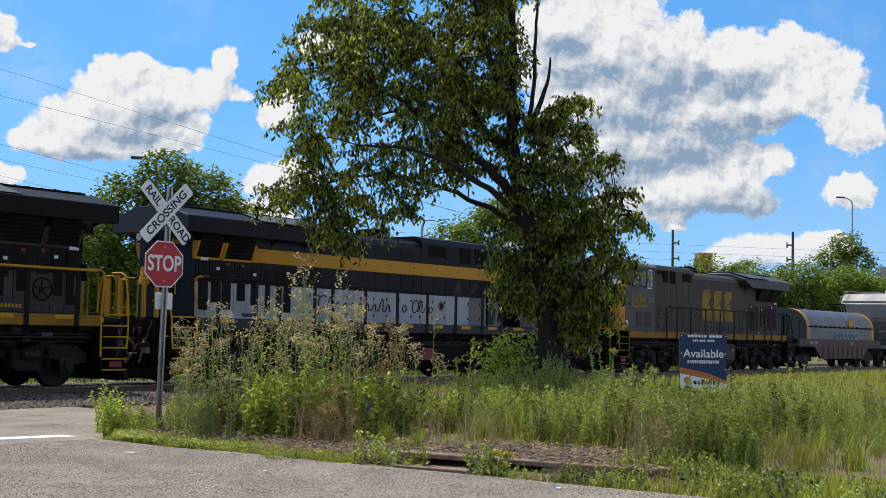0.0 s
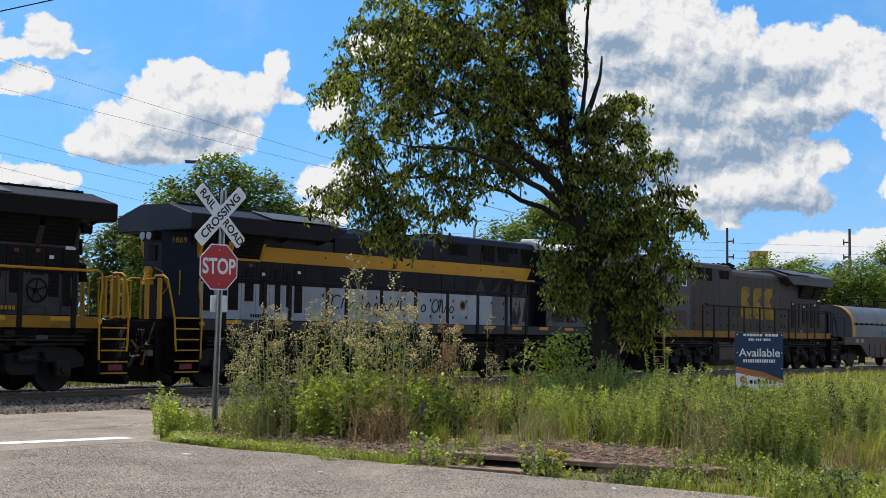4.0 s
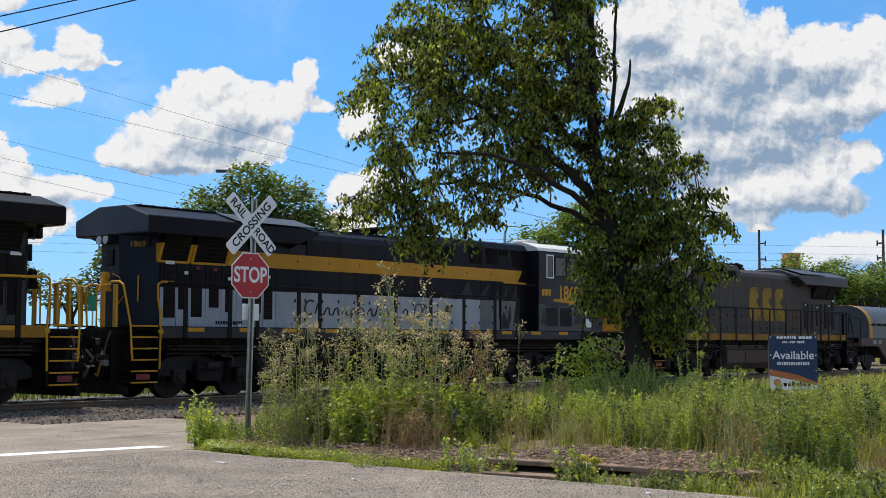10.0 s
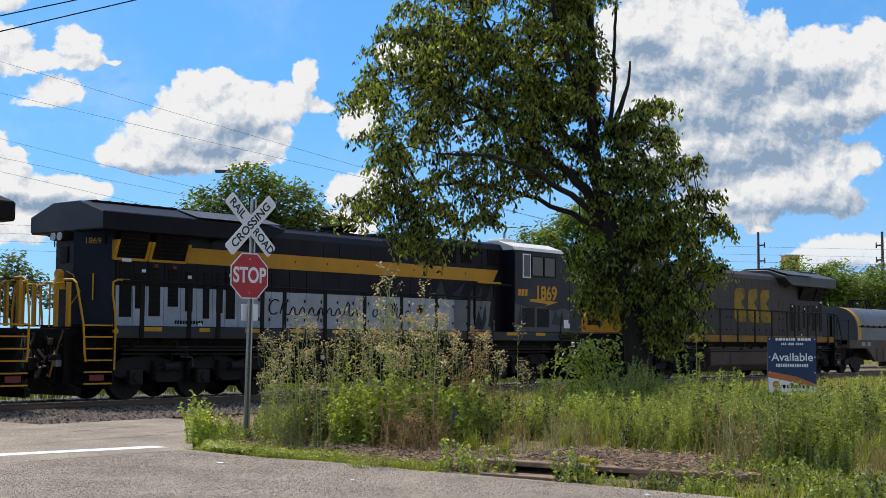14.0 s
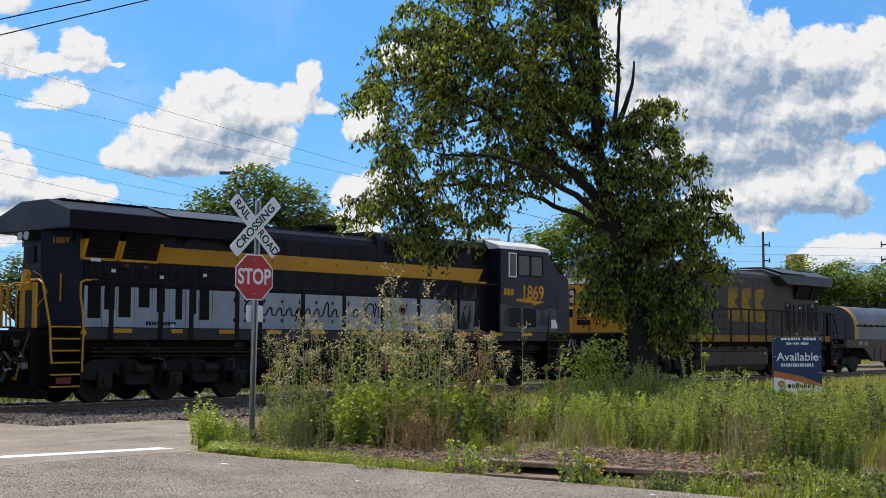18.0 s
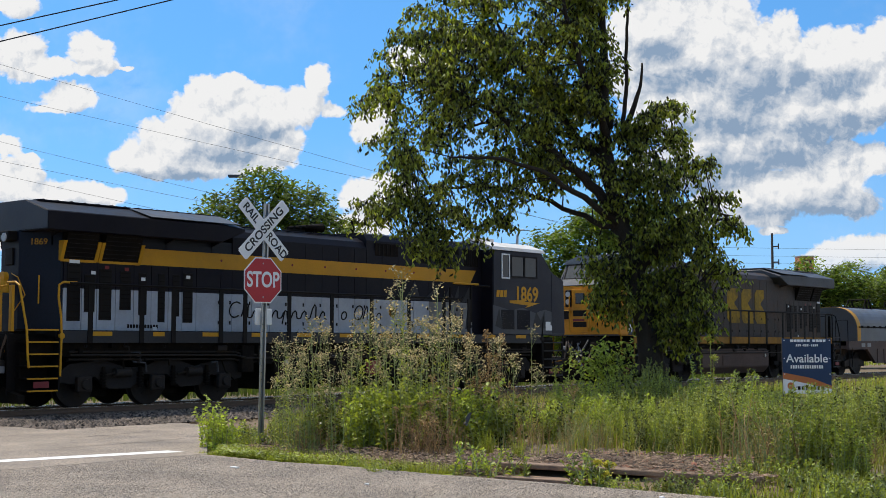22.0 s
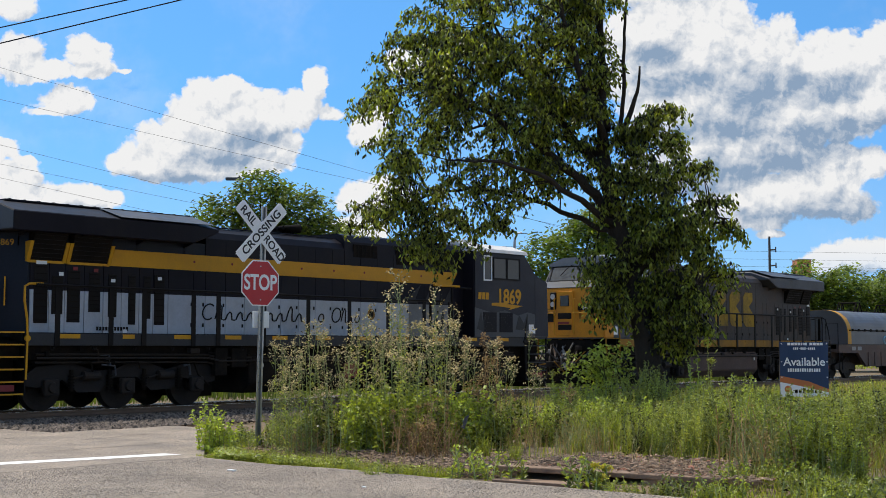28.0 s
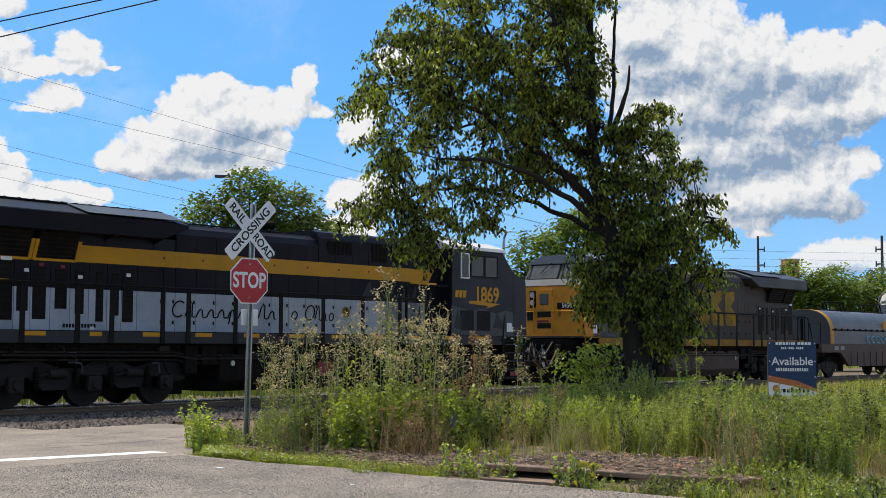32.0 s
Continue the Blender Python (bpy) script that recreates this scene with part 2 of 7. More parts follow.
    if trans:
        out = nt.nodes["Material Output"]
        tr, ms = N("ShaderNodeBsdfTranslucent"), N("ShaderNodeMixShader")
        sc = N("ShaderNodeVectorMath")
        sc.operation = "MULTIPLY"
        sc.inputs[1].default_value = through_tint
        L(tint, sc.inputs[0])
        L(sc.outputs[0], tr.inputs[0])
        ms.inputs[0].default_value = trans
        L(b.outputs[0], ms.inputs[1])
        L(tr.outputs[0], ms.inputs[2])
        L(ms.outputs[0], out.inputs[0])
    return m


M_ASPHALT = mat("asphalt", (0.232, 0.190, 0.149), 0.9, vary=0.70, scale=1.0, fine=46, bump=0.7, dirt=(0.26, 0.218, 0.174), dirt_amount=0.3, speckle=5.0)
M_ASPHALT_OLD = mat("old_asphalt", (0.262, 0.215, 0.170), 0.92, vary=0.6, scale=0.9, fine=30, bump=0.8, dirt=(0.17, 0.142, 0.115), dirt_amount=0.6, speckle=2.5)
M_PAINT_ROAD = mat("road_paint", (0.75, 0.74, 0.72), 0.7, vary=0.12, scale=5, fine=50, bump=0.3, dirt=(0.45, 0.43, 0.40), dirt_amount=0.6)
M_SOIL = mat("soil", (0.15, 0.10, 0.062), 0.95, vary=0.4, scale=0.7, fine=14, bump=0.6, dirt=(0.10, 0.12, 0.03), dirt_amount=0.7)
M_LITTER = mat("dead_litter", (0.24, 0.165, 0.108), 0.95, vary=0.55, scale=6, fine=60, bump=0.8, dirt=(0.12, 0.080, 0.055), dirt_amount=0.6, per_piece=-1.3)
M_BALLAST = mat("ballast_stone", (0.130, 0.102, 0.080), 0.9, vary=0.5, scale=2, fine=30, bump=0.6, per_piece=-1.5)
M_RAIL = mat("rail_steel", (0.16, 0.11, 0.08), 0.55, 0.5, vary=0.3, scale=8, fine=60, bump=0.2)
M_RAIL_TOP = mat("rail_head", (0.62, 0.60, 0.58), 0.25, 1.0, vary=0.1, scale=8, fine=60, bump=0.05)
M_TIE = mat("tie_wood", (0.09, 0.07, 0.055), 0.9, vary=0.4, scale=5, fine=60, bump=0.5, per_piece=0.5)
M_NAVY = mat("navy_paint", (0.0075, 0.0066, 0.0115), 0.5, vary=0.3, scale=1.1, fine=20, bump=0.03, dirt=(0.017, 0.014, 0.014), dirt_amount=0.6, spec=0.15)
# navy wing end, with the bluish light on that face put into its colour
M_WINGEND = mat("blue_end_paint", (0.011, 0.019, 0.034), 0.42, vary=0.35, scale=1.1, fine=20, bump=0.03, dirt=(0.02, 0.024, 0.03), dirt_amount=0.5, spec=0.3)
M_ENDBLUE = mat("dark_blue_end_paint", (0.0075, 0.0105, 0.019), 0.45, vary=0.35, scale=1.3, fine=20, bump=0.03, dirt=(0.014, 0.015, 0.02), dirt_amount=0.6, spec=0.2)
M_BLACK = mat("black_paint", (0.008, 0.0065, 0.0062), 0.55, vary=0.3, scale=2, fine=30, bump=0.05, dirt=(0.018, 0.013, 0.010), dirt_amount=0.5, spec=0.14)
M_UNDER = mat("underframe_grime_and_pit_shade", (0.0085, 0.0068, 0.0055), 0.8, vary=0.4, scale=3, fine=30, bump=0.2, dirt=(0.028, 0.019, 0.012), dirt_amount=0.6, spec=0.1)
M_TRUCK = mat("truck_grime", (0.026, 0.021, 0.018), 0.7, vary=0.4, scale=3, fine=30, bump=0.2, dirt=(0.040, 0.027, 0.017), dirt_amount=0.6, spec=0.18)
M_GOLD = mat("yellow_paint", (0.56, 0.27, 0.012), 0.5, vary=0.1, scale=2, fine=25, bump=0.03, dirt=(0.38, 0.19, 0.02), dirt_amount=0.5, spec=0.25)
M_NOSE = mat("orange_yellow_paint", (0.60, 0.245, 0.012), 0.5, vary=0.15, scale=2, fine=25, bump=0.03, dirt=(0.34, 0.14, 0.02), dirt_amount=0.6, spec=0.25)
M_WHITE = mat("pale_grey_paint", (0.40, 0.43, 0.48), 0.45, vary=0.10, scale=1.4, fine=20, bump=0.03, dirt=(0.25, 0.26, 0.28), dirt_amount=0.5, spec=0.3)
M_GREY = mat("grey_paint", (0.066, 0.070, 0.079), 0.5, vary=0.2, scale=1.4, fine=20, bump=0.03, dirt=(0.045, 0.043, 0.042), dirt_amount=0.6, spec=0.25)
M_GREYDIRT = mat("sooted_grey_paint", (0.054, 0.045, 0.040), 0.6, vary=0.5, scale=0.8, fine=15, bump=0.05, dirt=(0.095, 0.050, 0.026), dirt_amount=0.85, spec=0.25)
M_TANKBROWN = mat("rust_brown_tank_paint", (0.105, 0.070, 0.055), 0.75, vary=0.35, scale=1.2, fine=18, bump=0.06, dirt=(0.06, 0.042, 0.035), dirt_amount=0.7, spec=0.2)
M_DARKLOW = mat("dark_grey_door_paint", (0.040, 0.037, 0.038), 0.5, vary=0.4, scale=1.6, fine=18, bump=0.04, dirt=(0.085, 0.075, 0.07), dirt_amount=0.6, spec=0.3)
M_CABNAVY = mat("faded_navy_cab_paint", (0.019, 0.020, 0.029), 0.5, vary=0.35, scale=1.0, fine=20, bump=0.03, dirt=(0.040, 0.040, 0.047), dirt_amount=0.7, spec=0.25)
M_TRUCKFRAME = mat("dusty_cast_frame", (0.023, 0.020, 0.019), 0.75, vary=0.4, scale=2.5, fine=30, bump=0.15, dirt=(0.020, 0.016, 0.014), dirt_amount=0.7, spec=0.2)
M_CABROOF = mat("sun_bleached_roof_paint", (0.62, 0.60, 0.56), 0.6, vary=0.12, scale=3, fine=30, bump=0.05, dirt=(0.42, 0.38, 0.33), dirt_amount=0.5)
M_GLASS = mat("dark_window_glass", (0.006, 0.008, 0.010), 0.08, vary=0.1, scale=1, fine=4, bump=0.0)
M_CHROME = mat("galvanized_steel", (0.42, 0.42, 0.41), 0.42, 0.9, vary=0.15, scale=6, fine=50, bump=0.08, dirt=(0.30, 0.28, 0.26), dirt_amount=0.4)
M_SIGNWHITE = mat("sign_white", (0.74, 0.74, 0.73), 0.45, vary=0.06, scale=4, fine=40, bump=0.02)
M_SIGNRED = mat("sign_red", (0.42, 0.014, 0.020), 0.4, vary=0.10, scale=4, fine=40, bump=0.02)
M_SIGNBLACK = mat("sign_black", (0.012, 0.012, 0.012), 0.5, vary=0.1, scale=4, fine=40, bump=0.0)
M_LENS = mat("lamp_lens", (0.42, 0.42, 0.43), 0.12, vary=0.1, scale=20, fine=80, bump=0.1)
M_REDTAG = mat("red_tag", (0.17, 0.009, 0.013), 0.5, vary=0.15, scale=6, fine=50, bump=0.02)
M_BARK = mat("tree_bark", (0.036, 0.028, 0.021), 0.95, vary=0.4, scale=6, fine=35, bump=0.9, spec=0.2)
M_LEAF = mat("tree_leaf", (0.172, 0.190, 0.030), 0.38, vary=0.6, scale=0.8, fine=6, bump=0.0, per_piece=-1.4, trans=0.48)
M_FARLEAF = mat("far_foliage", (0.150, 0.200, 0.026), 0.55, vary=0.5, scale=0.35, fine=3, bump=0.0, per_piece=-0.9, trans=0.46, per_clump=0.3)
M_WEED = mat("weed_leaf", (0.285, 0.328, 0.048), 0.5, vary=0.55, scale=1.2, fine=8, bump=0.0, per_piece=-0.7, trans=0.36, per_clump=0.8, through_tint=(1.4, 1.4, 0.7))
M_WEED2 = mat("bluish_weed_leaf", (0.275, 0.300, 0.060), 0.55, vary=0.55, scale=1.2, fine=8, bump=0.0, per_piece=-0.6, trans=0.34, per_clump=1.0, through_tint=(1.4, 1.35, 0.7))
M_STALK = mat("weed_stalk", (0.27, 0.31, 0.11), 0.6, vary=0.3, scale=3, fine=20, bump=0.0, per_piece=-0.6)
M_SEED = mat("seed_fluff", (0.46, 0.39, 0.22), 0.9, vary=0.45, scale=4, fine=20, bump=0.0, per_piece=-1.3, trans=0.35, through_tint=(1.1, 1.0, 0.8), per_clump=0.4)
M_BROWNWEED = mat("dry_weed", (0.34, 0.235, 0.115), 0.85, vary=0.4, scale=4, fine=20, bump=0.0, per_piece=-0.9, trans=0.3, through_tint=(1.2, 1.0, 0.7), per_clump=0.6)
M_GRASS = mat("grass_blade", (0.26, 0.275, 0.048), 0.55, vary=0.45, scale=0.5, fine=5, bump=0.0, per_piece=-1.0, trans=0.42)
M_DRYGRASS = mat("dry_grass_blade", (0.36, 0.28, 0.125), 0.7, vary=0.3, scale=0.5, fine=5, bump=0.0, per_piece=-0.8, trans=0.35, through_tint=(1.2, 1.1, 0.8))
M_CONCRETE = mat("stained_concrete", (0.25, 0.165, 0.11), 0.9, vary=0.35, scale=4, fine=40, bump=0.4, dirt=(0.09, 0.06, 0.045), dirt_amount=0.6)
M_PALECONC = mat("far_concrete", (0.42, 0.39, 0.35), 0.85, vary=0.15, scale=0.6, fine=5, bump=0.05)
M_BANNERBLUE = mat("banner_blue", (0.015, 0.040, 0.105), 0.45, vary=0.08, scale=2, fine=20, bump=0.03)
M_BANNERORANGE = mat("banner_orange", (0.55, 0.17, 0.045), 0.5, vary=0.08, scale=2, fine=20, bump=0.03)
M_POLE = mat("weathered_pole_wood", (0.10, 0.085, 0.07), 0.9, vary=0.3, scale=5, fine=40, bump=0.3)
M_WIRE = mat("wire", (0.02, 0.02, 0.02), 0.6, vary=0.1, scale=1, fine=4, bump=0.0)
M_EMBLEM = mat("faded_yellow_paint", (0.31, 0.19, 0.018), 0.65, vary=0.4, scale=1.5, fine=10, bump=0.03, dirt=(0.08, 0.06, 0.035), dirt_amount=0.8, spec=0.2)
M_DIRTYGOLD = mat("grimy_yellow_paint", (0.30, 0.145, 0.012), 0.6, vary=0.25, scale=1.2, fine=12, bump=0.03, dirt=(0.12, 0.065, 0.02), dirt_amount=0.8, spec=0.2)
M_VINYL = mat("white_vinyl", (0.90, 0.90, 0.89), 0.5, vary=0.03, scale=4, fine=40, bump=0.0)
M_SILL = mat("sill_grey_paint", (0.030, 0.031, 0.034), 0.55, vary=0.3, scale=2, fine=30, bump=0.05, dirt=(0.018, 0.016, 0.015), dirt_amount=0.5, spec=0.25)
M_DARKFOL = mat("dark_far_foliage", (0.105, 0.135, 0.032), 0.55, vary=0.4, scale=0.35, fine=3, bump=0.0, per_piece=-0.9, trans=0.4)
M_CABGREY = mat("light_grey_cab_paint", (0.20, 0.205, 0.21), 0.5, vary=0.15, scale=1.4, fine=20, bump=0.03, dirt=(0.12, 0.11, 0.10), dirt_amount=0.5, spec=0.3)
# paler base than the other glass stands in for reflected sky and bright interior
M_SCREEN = mat("sky_lightened_windscreen", (0.045, 0.052, 0.058), 0.06, vary=0.3, scale=2, fine=6, bump=0.0, spec=0.8)
M_FLOWER = mat("yellow_petals", (0.55, 0.50, 0.08), 0.7, vary=0.2, scale=8, fine=40, bump=0.0, per_piece=-0.6, trans=0.3, through_tint=(1.2, 1.1, 0.6))
M_REDRUBBLE = mat("red_rubble", (0.30, 0.13, 0.08), 0.9, vary=0.4, scale=6, fine=40, bump=0.5, per_piece=-0.8)
M_BRICKFAR = mat("far_brick", (0.52, 0.19, 0.10), 0.85, vary=0.2, scale=0.3, fine=3, bump=0.0)

# ---------------------------------------------------------------- building tools


def mesh_of(name, bm, material, smooth=False):
    me = bpy.data.meshes.new(name)
    bmesh.ops.recalc_face_normals(bm, faces=bm.faces)
    bm.to_mesh(me)
    bm.free()
    me.materials.append(material)
    if smooth:
        me.shade_smooth()
    return me


def part(name, bm, material, parent, label="", smooth=False):
    """Links a bmesh as one mesh object under a thing or a part."""
    ob = new(name, mesh_of(name, bm, material, smooth))
    ob.parent = parent
    if label:
        ob["label"] = label
    return ob


def thing(name, bm, material, label, category, group="", kind="", smooth=False):
    return tagged(new(name, mesh_of(name, bm, material, smooth)), label, category, group, kind)


def empty(name, m, label, category, group=""):
    ob = new(name)
    ob.matrix_world = m
    return tagged(ob, label, category, group)


def box(bm, x0, x1, y0, y1, z0, z1, bevel=0.0):
    vs = [bm.verts.new((x, y, z)) for x in (x0, x1) for y in (y0, y1) for z in (z0, z1)]
    fs = [bm.faces.new([vs[i] for i in q]) for q in ((0, 1, 3, 2), (4, 6, 7, 5), (0, 4, 5, 1), (2, 3, 7, 6), (0, 2, 6, 4), (1, 5, 7, 3))]
    if bevel:
        bmesh.ops.bevel(bm, geom=list({e for f in fs for e in f.edges}), offset=bevel, segments=2, affect="EDGES", profile=0.5)
    return bm


def prism(bm, poly, axis, a, b):
    """poly: outline in the two other axes (in the order x, y, z), swept along axis from a to b."""
    def at(p, t):
        q = list(p)
        q.insert("xyz".index(axis), t)
        return bm.verts.new(q)
    lo, hi = [at(p, a) for p in poly], [at(p, b) for p in poly]
    n = len(poly)
    bm.faces.new(lo)
    bm.faces.new(hi[::-1])
    for i in range(n):
        bm.faces.new((lo[i], hi[i], hi[(i + 1) % n], lo[(i + 1) % n]))
    return bm


def tube(bm, pts, radius, sides=6, taper=None, caps=True):
    """A round bar through pts; taper: radius at each point."""
    pts = [Vector(p) for p in pts]
    rings, ref = [], None
    for i, p in enumerate(pts):
        d = (pts[min(i + 1, len(pts) - 1)] - pts[max(i - 1, 0)]).normalized()
        if ref is None:
            ref = d.orthogonal().normalized()
        else:
            ref = (ref - d * ref.dot(d))
            ref = ref.normalized() if ref.length > 1e-6 else d.orthogonal().normalized()
        other = d.cross(ref)
        r = taper[i] if taper else radius
        rings.append([bm.verts.new(p + r * (math.cos(k) * ref + math.sin(k) * other)) for k in (2 * math.pi * j / sides for j in range(sides))])
    for a, b in zip(rings, rings[1:]):
        for j in range(sides):
            bm.faces.new((a[j], a[(j + 1) % sides], b[(j + 1) % sides], b[j]))
    if caps:
        bm.faces.new(rings[0][::-1])
        bm.faces.new(rings[-1])
    return bm


def disc(bm, c, axis, r0, r1, a, b, n=24):
    """A solid of turning: radius r0 at a to r1 at b along an axis through c."""
    k = "xyz".index(axis)
    rings = []
    for r, t in ((r0, a), (r1, b)):
        ring = []
        for j in range(n):
            w = 2 * math.pi * j / n
            q = [c[0], c[1], c[2]]
            q[k] += t
            q[(k + 1) % 3] += r * math.cos(w)
            q[(k + 2) % 3] += r * math.sin(w)
            ring.append(bm.verts.new(q))
        rings.append(ring)
    bm.faces.new(rings[0])
    bm.faces.new(rings[1][::-1])
    for j in range(n):
        bm.faces.new((rings[0][j], rings[0][(j + 1) % n], rings[1][(j + 1) % n], rings[1][j]))
    return bm


def lettering(name, text, size, depth, material, m, parent=None, stretch=1.0, bold=0.0):
    """Raised flat letters, centred, lying in the xy plane of m."""
    cu = bpy.data.curves.new(name, "FONT")
    cu.body, cu.size, cu.extrude, cu.align_x, cu.align_y, cu.offset = text, size, depth, "CENTER", "CENTER", bold
    tmp = bpy.data.objects.new(name, cu)
    me = bpy.data.meshes.new_from_object(tmp)
    bpy.data.objects.remove(tmp)
    me.transform(m @ Matrix.Diagonal((stretch, 1, 1, 1)))
    me.materials.clear()
    me.materials.append(material)
    ob = new(name, me)
    ob.parent = parent
    return ob


def soup(name, verts, faces, material):
    me = bpy.data.meshes.new(name)
    me.from_pydata(verts, [], faces)
    me.materials.append(material)
    return me


B = bmesh.new

# ---------------------------------------------------------------- ground, road, track
RAIL_Z, TRACK_Y = 0.15, 27.5


def ground_height(x, y):
    z = -0.05
    edge = 12.7 + max(0.0, min(5.2, (y - 15.2) * 0.95))      # the road and its flare
    if x > edge:
        k = min(1.0, (x - edge) / 3)
        z += 0.10 * k + 0.05 * k * noise.noise((x * 0.25, y * 0.25, 0))
    if 13.3 < x < 16.5 and 6.0 < y < 10.8:      # soil banked up behind the drain
        z += 0.13 * min(1.0, (x - 13.3) / 0.4) * min(1.0, (16.5 - x) / 1.5) * min(1.0, (y - 6.0) / 0.8, (10.8 - y) / 0.8)
    if y > 21:
        z -= 0.12 * min(1.0, (y - 21) / 2)
    return z


def build_ground():
    xs = [-3000, -800, -200, -60, -20, 0, 6] + [11 + 0.7 * i for i in range(60)] + [56, 62, 70, 80, 95, 120, 160, 250, 800, 3000]
    ys = [-3000, -800, -200, -60, -20, -5] + [0.7 * i for i in range(60)] + [44, 50, 60, 80, 110, 160, 300, 800, 3000]
    bm = B()
    g = [[bm.verts.new((x, y, ground_height(x, y))) for y in ys] for x in xs]
    for i in range(len(xs) - 1):
        for j in range(len(ys) - 1):
            bm.faces.new((g[i][j], g[i + 1][j], g[i + 1][j + 1], g[i][j + 1]))
    thing("ground", bm, M_SOIL, "uneven weedy soil beside the road and track", "ground", kind="structure", smooth=True)
    # the road that crosses the track
    edge = [(12.7 + 0.05 * math.sin(1.7 * k) + 0.03 * math.sin(4.1 * k), -40 + 55.4 * k / 60) for k in range(61)]
    road = [(3.6, -40)] + edge + [(3.6, 15.4)]
    bm = B()
    prism(bm, road, "z", -0.12, 0.0)
    thing("road", bm, M_ASPHALT, "worn grey asphalt road with coarse stone grain", "road", kind="structure")
    apron = [(3.6, 15.398), (12.85, 15.398), (13.6, 16.3), (15.0, 17.8), (16.4, 19.2), (17.3, 20.6), (17.6, 22.0), (17.3, 23.0), (15.6, 23.5), (13.0, 23.7), (3.6, 23.8)]
    bm = B()
    prism(bm, apron, "z", -0.12, 0.004)
    thing("road_apron", bm, M_ASPHALT_OLD, "older patched asphalt leading up to the track", "road", kind="structure")
    # stop line, worn at its edges
    bm = B()
    n = 40
    top, low = [], []
    for k in range(n + 1):
        x = 6.2 + 6.62 * k / n
        y = 16.55 - 0.40 * (x - 10.4) / 2.1 if x > 10.4 else 16.55 - 0.19 * (x - 10.4)
        top.append(bm.verts.new((x, y + 0.20 + 0.03 * noise.noise((x * 5, 0, 0)), 0.0075)))
        low.append(bm.verts.new((x, y - 0.19 + 0.03 * noise.noise((x * 5, 9, 0)), 0.0075)))
    for k in range(n):
        bm.faces.new((low[k], low[k + 1], top[k + 1], top[k]))
    thing("stop_line", bm, M_PAINT_ROAD, "worn white painted stop line across the lane", "road marking", kind="structure")
    rng = random.Random(4)
    # cracks in the old apron
    bm = B()
    for x, y, a, ln in ((13.4, 19.8, 0.2, 2.2), (14.6, 18.6, -0.3, 1.6), (12.0, 18.0, 0.05, 2.6), (15.2, 21.2, -0.5, 1.3), (11.6, 20.6, 0.3, 1.8)):
        px, py = x, y
        for k in range(14):
            w = rng.uniform(0.006, 0.022)
            nx, ny = px + math.cos(a) * ln / 14, py + math.sin(a) * ln / 14 + rng.uniform(-0.05, 0.05)
            bm.faces.new([bm.verts.new(q) for q in ((px, py - w, 0.0075), (nx, ny - w, 0.0075), (nx, ny + w, 0.0075), (px, py + w, 0.0075))])
            px, py = nx, ny
    thing("road_cracks", bm, mat("crack_soil", (0.095, 0.075, 0.058), 0.95, vary=0.4, scale=3, fine=30, bump=0.3), "dark cracks in the old asphalt", "crack", kind="structure")
    # a few pale chips lying on the road
    for x, y, s in ((11.6, 13.35, 0.07), (12.2, 7.3, 0.04), (11.2, 10.6, 0.035)):
        bm = B()
        box(bm, -s, s, -s * 0.45, s * 0.45, 0, 0.018, 0.006)
        ob = thing("litter_scrap", bm, M_SIGNWHITE, "small pale scrap of litter on the asphalt", "litter", "litter scraps")
        ob.matrix_world = pose(x, y, 0.0005, 0, 0, rng.uniform(0, 90))


build_ground()


